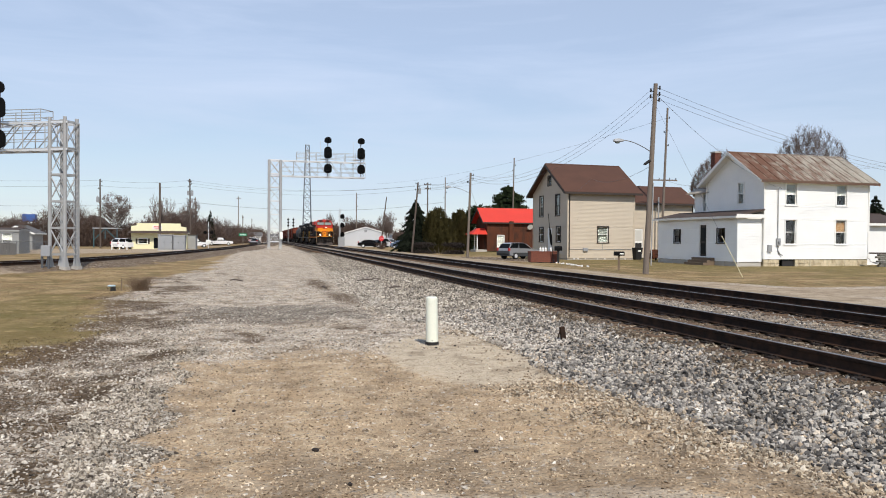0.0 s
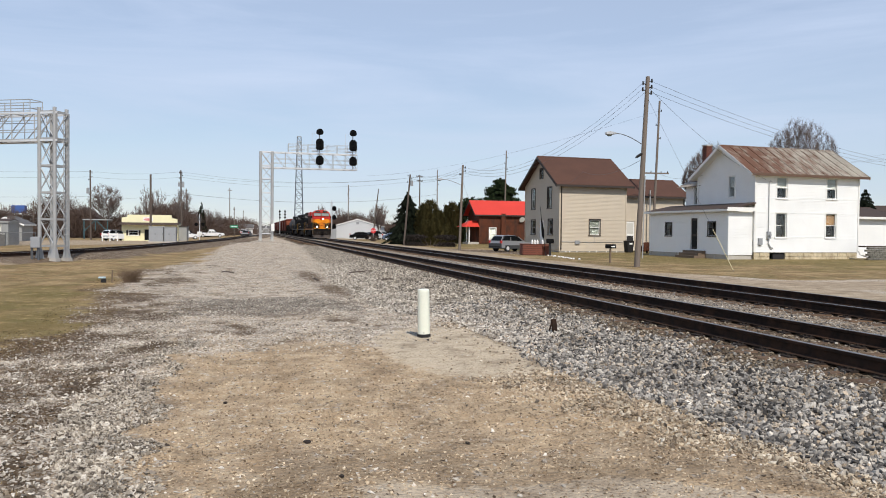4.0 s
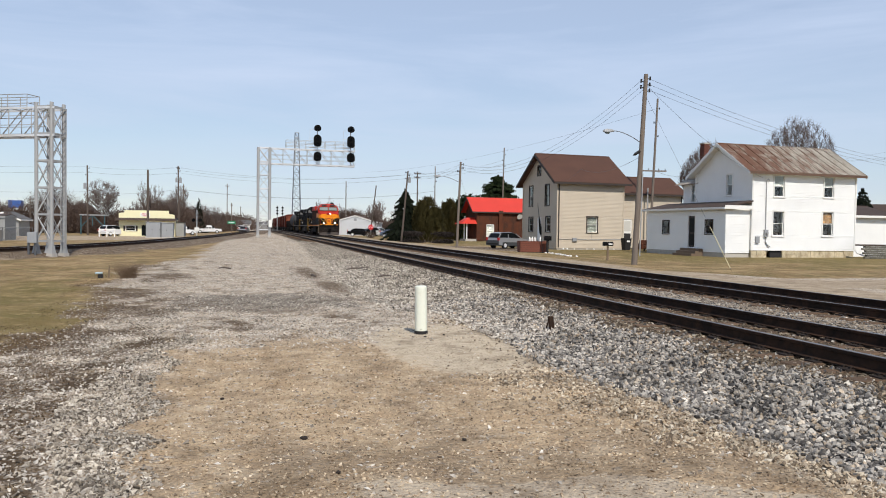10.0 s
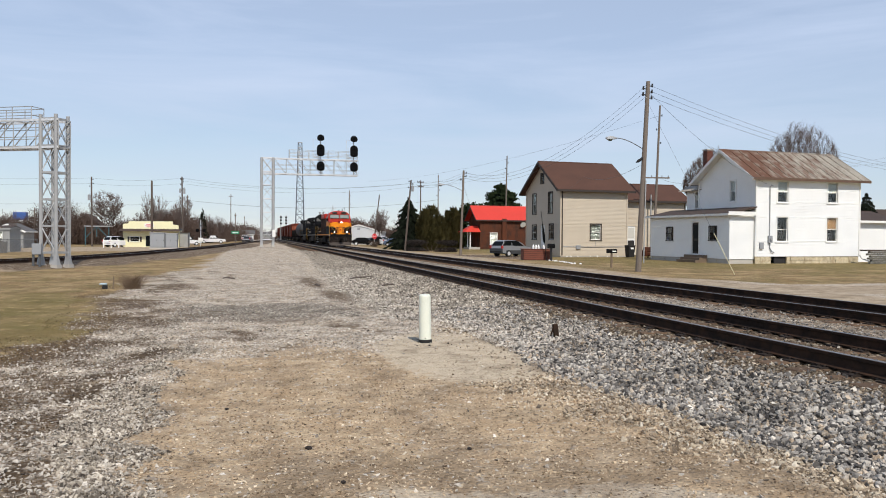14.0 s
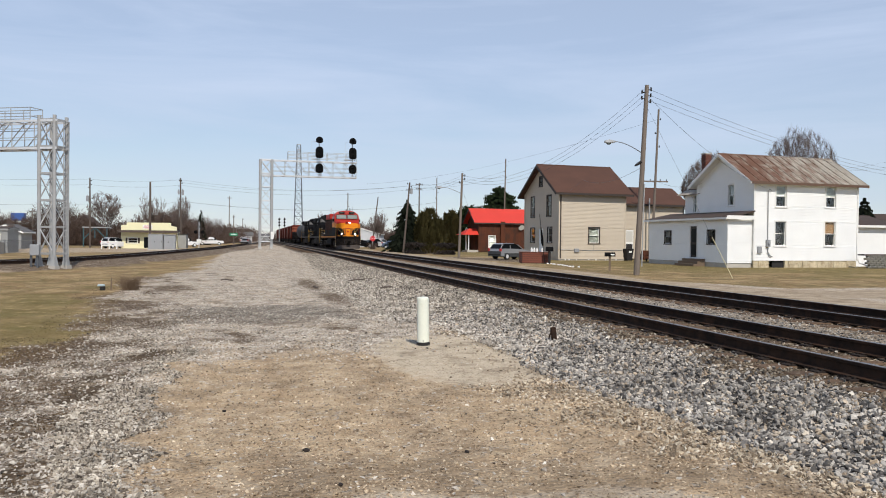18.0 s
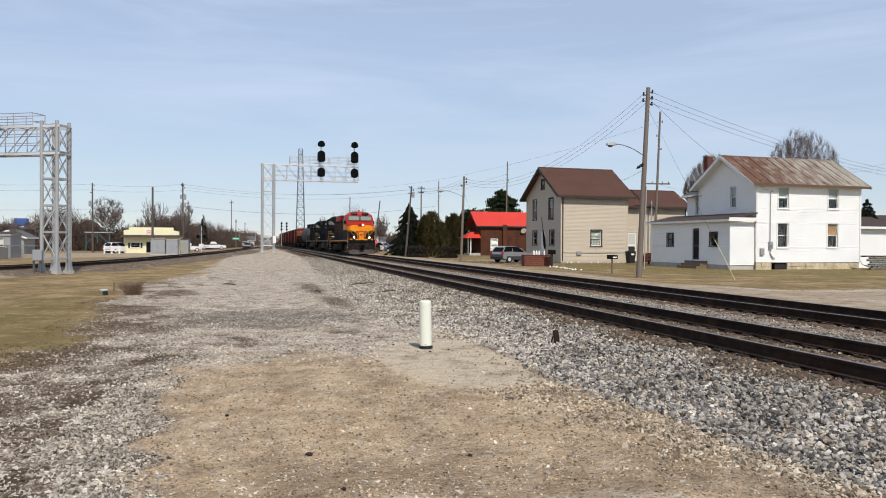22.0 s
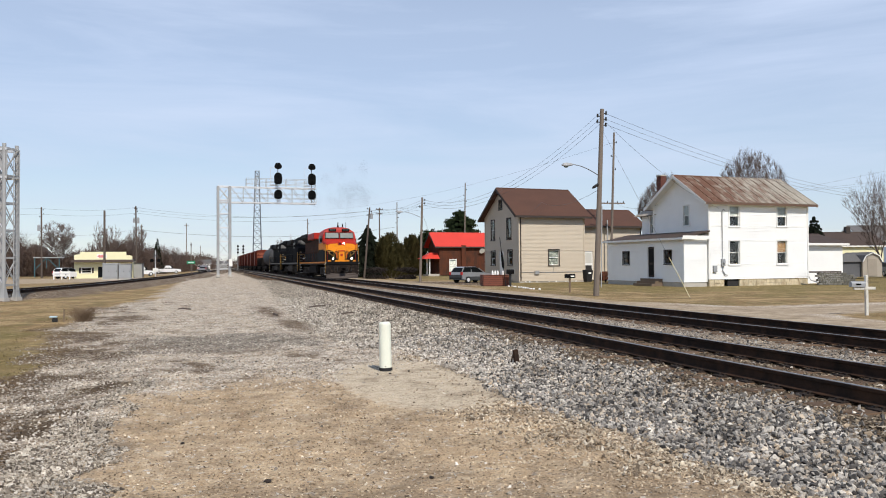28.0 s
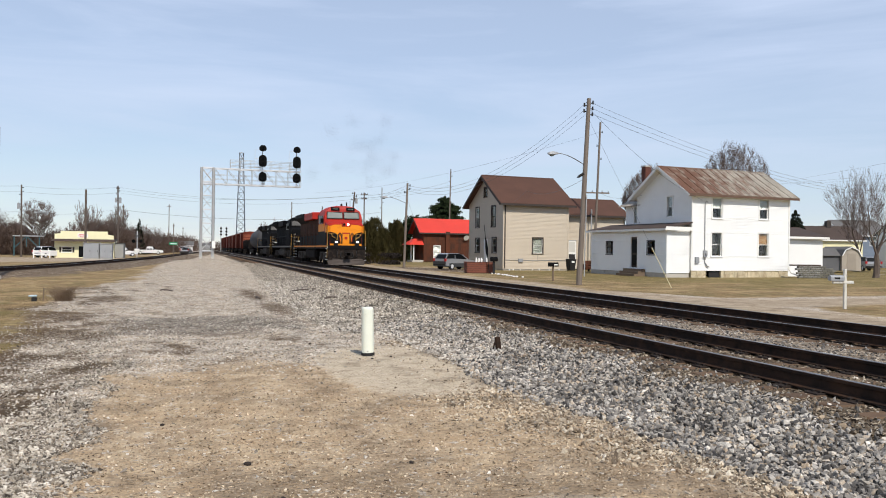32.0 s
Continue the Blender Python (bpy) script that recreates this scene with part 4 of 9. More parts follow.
def in_cribs(r, count):
    y = 5.0 * (45 / 5.0) ** r.uniform(0, 1, count)
    x = np.where(r.uniform(size=count) < 0.65, NEAR_X, FAR_X) + r.uniform(-0.62, 0.62, count)
    return x, y


scatter("crib_stones", "brown dusty stones between the rails", 16000, in_cribs, (0.028, 0.058), "soil_stone", 0.65, 0.32, 27, True)
scatter("drive_stones", "pale loose gravel on the service drive", 135000, in_drive, (0.022, 0.052), "pale_stone", 0.6, 0.3, 5, True)
def far_drive(r, count):
    y = 46 * (100 / 46) ** r.uniform(0, 1, count)
    x = r.uniform(-4.2, 5.4, count)
    ok = (x > np.interp(y, LAWN_Y, LAWN_X) + r.normal(0.4, 0.3, count)) & (x < np.interp(y, BALL_Y, BALL_X))
    return x[ok], y[ok]


scatter("drive_stones", "pale loose gravel on the far service drive", 7000, far_drive, (0.05, 0.09), "pale_stone", 0.55, 0.3, 25, True)
scatter("dirt_stones", "small tan stones pressed into the dirt", 58000, in_bare, (0.010, 0.036), "tan_stone", 0.5, 0.34, 6, True, tilt=0.3)
def in_upper_shoulder(r, count):
    y = 11.5 * (40 / 11.5) ** r.uniform(0, 1, count)
    x = np.interp(y, BALL_Y, BALL_X) - 0.2 + np.abs(r.normal(0, 1.0, count))
    ok = (x < 5.6) & (in_spots(x, y, 1.2) + r.normal(0, 0.15, count) < 0)
    return x[ok], y[ok]


scatter("shoulder_stones", "pale tan stones mixed into the ballast edge", 15000, in_upper_shoulder, (0.04, 0.085), "pale_stone", 0.7, 0.12, 24, True)
scatter("shoulder_stones", "yellowish stones shed along the foot of the ballast", 10500, in_shoulder, (0.02, 0.056), "edge_stone", 0.6, 0.28, 14, tilt=0.4)


def in_strip(r, count):
    y = 4.2 * (13.0 / 4.2) ** r.uniform(0, 1, count)
    k = r.uniform(-0.1, 1.06, count)
    lo, hi = np.interp(y, SEAM_Y, SEAM_X) + 0.02, tan_edge(y) + 0.08
    x = lo + (hi - lo) * k
    keep = (seam_streak(x, y) + r.normal(0, 0.12, count) < 0.1) & (fbm(x * 2.6, y * 2.0, 23.0) + r.normal(0, 0.06, count) < 0.66)
    keep &= r.uniform(size=count) < np.interp(y, (4, 10.5, 13), (1, 1, 0.3))
    return x[keep], y[keep]


scatter("strip_stones", "dense strip of pale crushed stone along the drive", 17000, in_strip, (0.022, 0.054), "strip_stone", 0.6, 0.28, 16, True, tilt=0.4)


def in_grey(r, count):
    x, y = 0.4 + 2.1 * r.uniform(-1, 1, count), 18.2 + 2.1 * r.uniform(-1, 1, count)
    ok = np.hypot((x - 0.4) / 2.1, (y - 18.2) / 2.0) + 0.22 * np.sin(3.1 * x + 1.7 * y) + r.normal(0, 0.2, count) < 1
    return x[ok], y[ok]


scatter("grey_stones", "patch of darker grey gravel on the drive", 9000, in_grey, (0.022, 0.05), "grey_stone", 0.6, 0.3, 15, True)


def in_soil(r, count):
    y = 4.0 * (17 / 4.0) ** r.uniform(0, 1, count)
    x = r.uniform(-5.5, -1.2, count)
    seam = np.interp(y, SEAM_Y, SEAM_X)
    ok = (lawn_depth(x, y) < r.normal(-0.1, 0.25, count)) & (x < seam)
    ok &= (np.abs(x - seam + 0.12) > 0.3) | (r.uniform(size=count) < 0.62)
    ok &= (thatch(x, y) + r.normal(0, 0.2, count) < 0.1) | (r.uniform(size=count) < 0.3)
    return x[ok], y[ok]


scatter("soil_stones", "scattered pale stones in dark soil beside the lawn", 30000, in_soil, (0.018, 0.05), "strip_stone", 0.55, 0.35, 7, True)


def grass_tufts(name, label, count, inside, size, seed, material="grass_blade"):
    """Dry blades of grass, one mesh."""
    r = np.random.RandomState(seed)
    x, y = inside(r, count)
    n = len(x)
    z = ground_z(x, y)
    a = r.uniform(0, 2 * math.pi, n)
    w = r.uniform(0.004, 0.011, n) * (1 + y / 25)
    h = r.uniform(size[0], size[1], n)
    lean = r.normal(0, 0.55, (n, 2)) * h[:, None]
    P = np.stack([x, y, z - 0.01], 1)
    s = np.stack([np.cos(a) * w, np.sin(a) * w, np.zeros(n)], 1)
    T = P + np.concatenate([lean, h[:, None]], 1)
    ob = fill(name, np.stack([P - s, P + s, T], 1).reshape(-1, 3), 3 * np.arange(n)[:, None] + np.arange(3)[None], material)
    return tagged(ob, label, "grass", kind="stuff")


M["grass_blade"] = stone_material("grass_blade", [(0.0, rgb(104, 92, 58)), (0.3, rgb(120, 105, 68)), (0.65, rgb(136, 118, 80)), (1.0, rgb(156, 137, 98))])


def in_left_lawn(r, count):
    y = 9.0 * (60 / 9.0) ** r.uniform(0, 1, count)
    x = np.interp(y, LAWN_Y, LAWN_X) - np.abs(r.normal(0, 1, count)) * (1.5 + y * 0.16) + 0.5
    ok = spur_dist(x, y) > 2.6
    return x[ok], y[ok]


def in_right_lawn(r, count):
    y = 24.5 * (62 / 24.5) ** r.uniform(0, 1, count)
    x = 17.6 + np.abs(r.normal(0, 1, count)) * (2 + 0.18 * y)
    ok = ~((x > 30.5) & (x < 45) & (y > 45.5)) & ~((x > 26) & (y > 62)) & ~((np.abs(x - 20.8) < 1.3) & (np.abs(y - 55) < 1.2))
    return x[ok], y[ok]


def in_thatch(r, count):
    y = 4.5 * (34 / 4.5) ** r.uniform(0, 1, count)
    x = r.uniform(-6.5, -0.6, count)
    ok = (thatch(x, y) + r.normal(0, 0.1, count) > 0.02) & (x > np.interp(y, LAWN_Y, LAWN_X) - 0.8)
    return x[ok], y[ok]


M["thatch_blade"] = stone_material("thatch_blade", [(0.0, rgb(46, 36, 24)), (0.4, rgb(72, 57, 37)), (0.75, rgb(98, 79, 52)), (1.0, rgb(130, 110, 76))])
grass_tufts("dead_grass", "matted dead brown grass over dark soil", 60000, in_thatch, (0.008, 0.035), 18, "thatch_blade")
grass_tufts("dry_grass", "dry tan and olive lawn grass", 50000, in_left_lawn, (0.008, 0.03), 8)
grass_tufts("dry_grass", "short tan and green yard grass", 26000, in_right_lawn, (0.008, 0.022), 9)


# ---- houses ----
def wall(parent, name, at, length, z0, z1, material, holes=(), peak=None, lap=0.11, thick=0.16):
    """A lapped-board wall with real openings. at(u, n, z) places a point; peak = (u, z) of a gable's tip."""
    bm = B()
    cuts = sorted({round(v, 4) for h in holes for v in (h[1], h[3])} | {z0, z1} | ({peak[1]} if peak else set()))
    top = peak[1] if peak else z1
    rows, z = [], z0
    while z < top - 1e-6:
        nz = min(z + lap, top)
        for c in cuts:
            if z + 1e-4 < c < nz - 0.02:
                nz = c
                break
        rows.append((z, nz))
        z = nz

    def span(zz):
        if not peak or zz <= z1:
            return 0.0, length
        k = (zz - z1) / (peak[1] - z1)
        return peak[0] * k, length + (peak[0] - length) * k

    for a, b in rows:
        (l0, r0), (l1, r1) = span(a), span(b)
        mid = (a + b) / 2
        gaps = sorted((h[0], h[2]) for h in holes if h[1] < mid < h[3])
        edges = [(l0, l1)] + [(e, e) for gp in gaps for e in gp] + [(r0, r1)]
        for (s0, s1), (e0, e1) in zip(edges[0::2], edges[1::2]):
            if e0 - s0 < 0.01:
                continue
            e1, s1 = max(e1, s1 + 0.002), s1
            lo = [at(s0, -thick, a), at(e0, -thick, a), at(e0, 0.016, a), at(s0, 0.016, a)]
            hi = [at(s1, -thick, b), at(e1, -thick, b), at(e1, 0.0, b), at(s1, 0.0, b)]
            hexa(bm, lo, hi)
    return part(name, bm, material, parent)


def slab(bm, at, u0, n0, z0, u1, n1, z1):
    lo = [at(u0, n0, z0), at(u1, n0, z0), at(u1, n1, z0), at(u0, n1, z0)]
    hi = [at(u0, n0, z1), at(u1, n0, z1), at(u1, n1, z1), at(u0, n1, z1)]
    hexa(bm, lo, hi)


def window(parent, at, u0, z0, u1, z1, trim="trim", blind="", drape=0.0, casing=0.09, sash="trim", label=""):
    """A double-hung window in an opening: casing, sill, two sashes and panes, a blind where one shows."""
    bm = B()
    slab(bm, at, u0 - casing, -0.02, z0 - 0.02, u0, 0.045, z1 + casing)
    slab(bm, at, u1, -0.02, z0 - 0.02, u1 + casing, 0.045, z1 + casing)
    slab(bm, at, u0, -0.02, z1, u1, 0.045, z1 + casing)
    w = part("window", bm, trim, parent, label)
    bm = B()
    slab(bm, at, u0 - casing - 0.03, -0.02, z0 - 0.08, u1 + casing + 0.03, 0.075, z0 - 0.022)
    part("sill", bm, trim, w)
    zm, s = (z0 + z1) / 2, 0.045
    for a, b, n in ((z0, zm + 0.02, -0.06), (zm - 0.02, z1, -0.03)):
        bm = B()
        slab(bm, at, u0, n - 0.03, a, u0 + s, n, b)
        slab(bm, at, u1 - s, n - 0.03, a, u1, n, b)
        slab(bm, at, u0 + s, n - 0.03, a, u1 - s, n, a + s)
        slab(bm, at, u0 + s, n - 0.03, b - s, u1 - s, n, b)
        part("sash", bm, sash, w)
        bm = B()
        slab(bm, at, u0 + s, n - 0.02, a + s, u1 - s, n - 0.014, b - s)
        part("pane", bm, "window", w).visible_shadow = False
    bm = B()
    slab(bm, at, u0 - 0.05, -0.5, z0 - 0.05, u1 + 0.05, -0.45, z1 + 0.05)
    part("dark_room", bm, "dark", w, "unlit room behind the glass")
    if blind:
        bm = B()
        slab(bm, at, u0, -0.13, z1 - (z1 - z0) * drape, u1, -0.12, z1)
        part("blind", bm, blind, w)
    return w


def gable_roof(parent, name, material, x0, x1, y0, y1, ze, zr, over=0.4, rake=0.35, thick=0.14, seams=0.0, axis="x", trim="trim", eave=None, seam_mat=None, soffit=None):
    """Two sloping slabs over a block; the ridge runs along axis. Eaves at ze over the walls, ridge at zr."""
    if axis == "x":
        a0, a1, c0, c1 = x0 - rake, x1 + rake, y0, y1
        at = lambda a, c, z: (a, c, z)
    else:
        a0, a1, c0, c1 = y0 - rake, y1 + rake, x0, x1
        at = lambda a, c, z: (c, a, z)
    cm = (c0 + c1) / 2
    k = (zr - ze) / (cm - c0)
    ob = None
    for side, c in ((-1, c0), (1, c1)):
        bm = B()
        ce = c + side * over
        zl = ze - k * over
        lo = [at(a0, ce, zl), at(a1, ce, zl), at(a1, cm, zr), at(a0, cm, zr)]
        hexa(bm, lo, [Vector(p) + Vector((0, 0, thick)) for p in lo])
        ob = part(name, bm, material, parent)
        if soffit:
            bm = B()
            low = [Vector(p) - Vector((0, 0, 0.03)) for p in lo]
            hexa(bm, low, [p + Vector((0, 0, 0.024)) for p in low])
            part("soffit", bm, soffit, ob, "white painted soffit")
            for a in (a0, a1):
                bm = B()
                beam(bm, Vector(at(a, ce, zl - 0.05)), Vector(at(a, cm, zr - 0.05)), 0.05, 0.16)
                part("rake_board", bm, soffit, ob, "white rake board")
        if seams:
            n = int((a1 - a0) / seams)
            for i in range(n + 1):
                a = a0 + 0.02 + (a1 - a0 - 0.04) * i / n
                bm = B()
                up = Vector((0, 0, thick + 0.015))
                beam(bm, Vector(at(a, ce, zl)) + up, Vector(at(a, cm, zr)) + up, 0.035, 0.05)
                part("seam", bm, seam_mat or material, ob)
        bm = B()
        beam(bm, Vector(at(a0 + 0.02, ce + side * 0.02, zl + 0.02)), Vector(at(a1 - 0.02, ce + side * 0.02, zl + 0.02)), 0.03, 0.18)
        part("fascia", bm, eave or trim, parent)
        for a in (a0, a1):
            bm = B()
            s = -1 if a == a0 else 1
            beam(bm, Vector(at(a + s * 0.018, ce, zl - 0.02)), Vector(at(a + s * 0.018, cm, zr - 0.02)), 0.03, 0.2)
            part("rake_board", bm, trim, parent)
    bm = B()
    rod(bm, at(a0 + 0.05, cm, zr + thick - 0.02), at(a1 - 0.05, cm, zr + thick - 0.02), 0.07, n=8)
    part("ridge_cap", bm, material, parent)
    return ob


def sides(x0, x1, y0, y1):
    """Placing functions for the four walls of a block: u runs left to right as seen from outside, n points out."""
    return {
        "front": (lambda u, n, z: Vector((x0 + u, y0 - n, z)), x1 - x0),
        "left": (lambda u, n, z: Vector((x0 - n, y1 - u, z)), y1 - y0),
        "right": (lambda u, n, z: Vector((x1 + n, y0 + u, z)), y1 - y0),
        "back": (lambda u, n, z: Vector((x1 - u, y1 + n, z)), x1 - x0),
    }


def white_house():
    h = thing("house", pose(33.88, 46.46, 0, 0, 0, 4), "white clapboard two-storey house with a rusted metal roof", "house", "houses along the tracks")
    W, D, ze, zr = 9.15, 6.3, 6.14, 8.15
    s = sides(0, W, 0, D)
    at, L = s["front"]
    fw = [(1.84, 4.30, 2.72, 5.76), (6.24, 4.34, 7.12, 5.78), (1.80, 1.55, 2.72, 3.25), (6.18, 1.57, 7.12, 3.28)]
    wall(h, "wall", at, L, 0.50, ze, "white", fw)
    for i, w in enumerate(fw):
        window(h, at, *w, blind=("curtain", "curtain", "", "tan_blind")[i], drape=(0.5, 0.5, 0, 0.48)[i])
    at, L = s["left"]
    gw = [(D - 2.72, 4.42, D - 2.10, 5.92)]
    wall(h, "wall", at, L, 0.50, ze, "white", gw, peak=(L / 2, zr))
    window(h, at, *gw[0], blind="curtain", drape=0.5)
    at, L = s["right"]
    wall(h, "wall", at, L, 0.50, ze, "white", (), peak=(L / 2, zr))
    at, L = s["back"]
    wall(h, "wall", at, L, 0.50, ze, "white")
    for nm, (a, l) in s.items():                     # rubble foundation, set in a little
        u = 0.02
        fd = part("foundation", boxes((0.1, 0.1, -0.1, 0.2, 0.2, 0.4)) if nm == "front" else boxes((0.3, 0.1, -0.1, 0.4, 0.2, 0.4)), "foundation", h, "rough tan stone foundation")
        while u < l - 0.05:
            w = random.uniform(0.3, 0.62)
            e = min(u + w, l - 0.02)
            if not (nm == "front" and u < 2.66 and e > 1.72):
                for z0_, z1_ in ((-0.1, 0.2), (0.21, 0.495)):
                    bm = B()
                    slab(bm, a, u + 0.008, -0.25, z0_, e - 0.008, random.uniform(-0.05, -0.015), z1_)
                    part("stone", bm, "foundation", fd)
            u = e
    bm = B()
    slab(bm, s["front"][0], 1.70, -0.24, 0.0, 2.68, -0.12, 0.47)
    part("crawl_door", bm, "dark", h, "dark crawl-space opening")
    gable_roof(h, "roof", "rust_roof", 0, W, 0, D, ze, zr, 0.42, 0.62, 0.07, seams=0.75, eave="roof_seam", seam_mat="rust_roof", soffit="trim")
    for x, y in ((0, 0), (W, 0), (0, D), (W, D)):
        bm = boxes((x - 0.06, y - 0.06, 0.5, x + 0.06, y + 0.06, ze))
        part("corner_board", bm, "trim", h)
    # rear block, set in behind the gable
    s2 = sides(0.4, 6.4, D, D + 2.1)
    rw = [(D + 2.1 - 7.3, 4.06, D + 2.1 - 6.75, 5.4)]
    at, L = s2["left"]
    wall(h, "wall", at, L, 0.5, 5.5, "white", rw)
    window(h, at, *rw[0], blind="curtain", drape=0.5)
    for k in ("right", "back"):
        wall(h, "wall", s2[k][0], s2[k][1], 0.5, 5.5, "white")
    bm = B()
    hexa(bm, [(-0.1, D - 0.3, 5.45), (6.9, D - 0.3, 5.45), (6.9, D + 2.6, 5.45), (-0.1, D + 2.6, 5.45)], [(2.6, D - 0.3, 7.2), (4.0, D - 0.3, 7.2), (4.0, D + 0.9, 7.2), (2.6, D + 0.9, 7.2)])
    part("rear_roof", bm, "pale_roof", h)
    # chimney, brick by brick
    bm = boxes((0.17, 5.62, 5.0, 0.73, 6.18, 8.45))
    ch = part("chimney", bm, "concrete", h, "red brick chimney")
    me = bpy.data.meshes.new("brick")
    bm = boxes((-0.095, -0.03, -0.03, 0.095, 0.03, 0.03))
    bm.to_mesh(me)
    bm.free()
    me.materials.append(M["brick"])
    for r in range(28):
        z = 6.55 + r * 0.07
        for k in range(3):
            o = 0.0 if r % 2 else 0.05
            for px, py, a in ((0.25 + k * 0.2 - o * 0.5, 5.60, 0), (0.15, 5.70 + k * 0.2 - o * 0.5, 90)):
                ob = new("brick", me)
                ob.parent = ch
                ob.matrix_basis = pose(px, py, z, 0, 0, a)
    bm = boxes((0.09, 5.54, 8.46, 0.81, 6.26, 8.56))
    part("cap", bm, "concrete", ch)
    ch.matrix_basis = Matrix.Translation((0.45, 5.9, 0)) @ Matrix.Diagonal((0.82, 0.82, 1, 1)) @ Matrix.Translation((-0.45, -5.9, 0))
    # lean-to addition along the gable side
    x0, x1, y0, y1 = -2.05, -0.02, 0.15, 9.7
    s3 = sides(x0, x1, y0, y1)
    at, L = s3["left"]
    U = lambda y: y1 - 0.15 - y
    holes = [(U(7.37), 1.60, U(6.54), 2.58), (U(4.12), 0.62, U(3.35), 2.90), (U(2.17), 1.63, U(1.35), 2.60)]
    wall(h, "wall", at, L, 0.32, 3.42, "white", holes)
    for k in (0, 2):
        window(h, at, *holes[k], trim="brown_trim", sash="brown_trim", casing=0.05)
    d = holes[1]
    bm = B()
    slab(bm, at, d[0], -0.08, d[1], d[2], -0.03, d[3])
    dr = part("door", bm, "brown_trim", h, "dark wooden entry door")
    bm = B()
    for a, b, c, e in ((0.1, 0.15, 0.67, 0.95), (0.1, 1.1, 0.67, 2.1)):
        slab(bm, at, d[0] + a, -0.03, d[1] + b, d[0] + c, -0.015, d[1] + e)
    part("panel", bm, "dark_glass", dr)
    bm = B()
    for a, b in ((d[0] - 0.09, d[0]), (d[2], d[2] + 0.09)):
        slab(bm, at, a, 0.0, d[1], b, 0.05, d[3] + 0.09)
    slab(bm, at, d[0], 0.0, d[3], d[2], 0.05, d[3] + 0.09)
    part("door_frame", bm, "trim", h)
    for i, (a, b) in enumerate(((0.0, 0.3), (0.3, 0.6), (0.6, 0.95))):
        bm = B()
        slab(bm, at, d[0] - 0.55, 0.02, 0.18 * (2 - i), d[2] + 0.95, 0.02 + 0.32 * (i + 1), 0.18 * (3 - i))
        part("step", bm, "plank", h, "weathered wooden step")
    wall(h, "wall", s3["front"][0], s3["front"][1], 0.32, 3.42, "white")
    wall(h, "wall", s3["back"][0], s3["back"][1], 0.32, 3.42, "white")
    bm = B()
    slab(bm, at, 0.02, -0.2, -0.1, L - 0.02, -0.04, 0.31)
    for u in (0.0, 1.7, 3.4, 7.9, L - 0.25):
        slab(bm, at, u, -0.2, -0.1, u + 0.24, 0.0, 0.315)
    slab(bm, s3["front"][0], 0.02, -0.2, -0.1, 2.0, -0.04, 0.31)
    part("foundation", bm, "concrete", h)
    bm = B()
    lo = [(x0 - 0.35, y0 - 0.3, 3.38), (x1, y0 - 0.3, 3.88), (x1, y1 + 0.2, 3.88), (x0 - 0.35, y1 + 0.2, 3.38)]
    hexa(bm, lo, [Vector(p) + Vector((0, 0, 0.10)) for p in lo])
    part("porch_roof", bm, "dark_shingle", h)
    bm = boxes((x0 - 0.38, y0 - 0.33, 3.32, x0 - 0.33, y1 + 0.22, 3.47), (x0 - 0.33, y0 - 0.34, 3.34, x1, y0 - 0.30, 3.60))
    part("fascia", bm, "trim", h)
    # electric mast, meter and boxes on the front wall
    bm = B()
    tube(bm, [(1.13, -0.07, 1.7), (1.13, -0.07, 5.35), (1.22, -0.10, 5.50), (1.33, -0.14, 5.40)], 0.032)
    part("service_mast", bm, "galv", h)
    bm = boxes((1.0, -0.16, 1.45, 1.30, 0.0, 1.95))
    rod(bm, (1.15, -0.16, 1.72), (1.15, -0.26, 1.72), 0.09, n=12)
    part("electric_meter", bm, "grey_box", h, bevel=0.0)
    bm = B()
    tube(bm, [(1.15, -0.06, 1.45), (1.15, -0.06, 1.1), (1.32, -0.08, 0.85), (1.5, -0.1, 0.78)], 0.04)
    part("conduit", bm, "grey_box", h)
    bm = boxes((0.28, -0.14, 1.02, 0.60, 0.0, 1.48))
    part("utility_box", bm, "grey_box", h, bevel=0.01)
    bm = B()
    tube(bm, [(W + 0.05, -0.08, 0.6), (W + 0.1, -0.15, 0.35), (W + 0.7, -0.5, 0.08)], 0.05)
    part("downspout", bm, "trim", h)
    return h


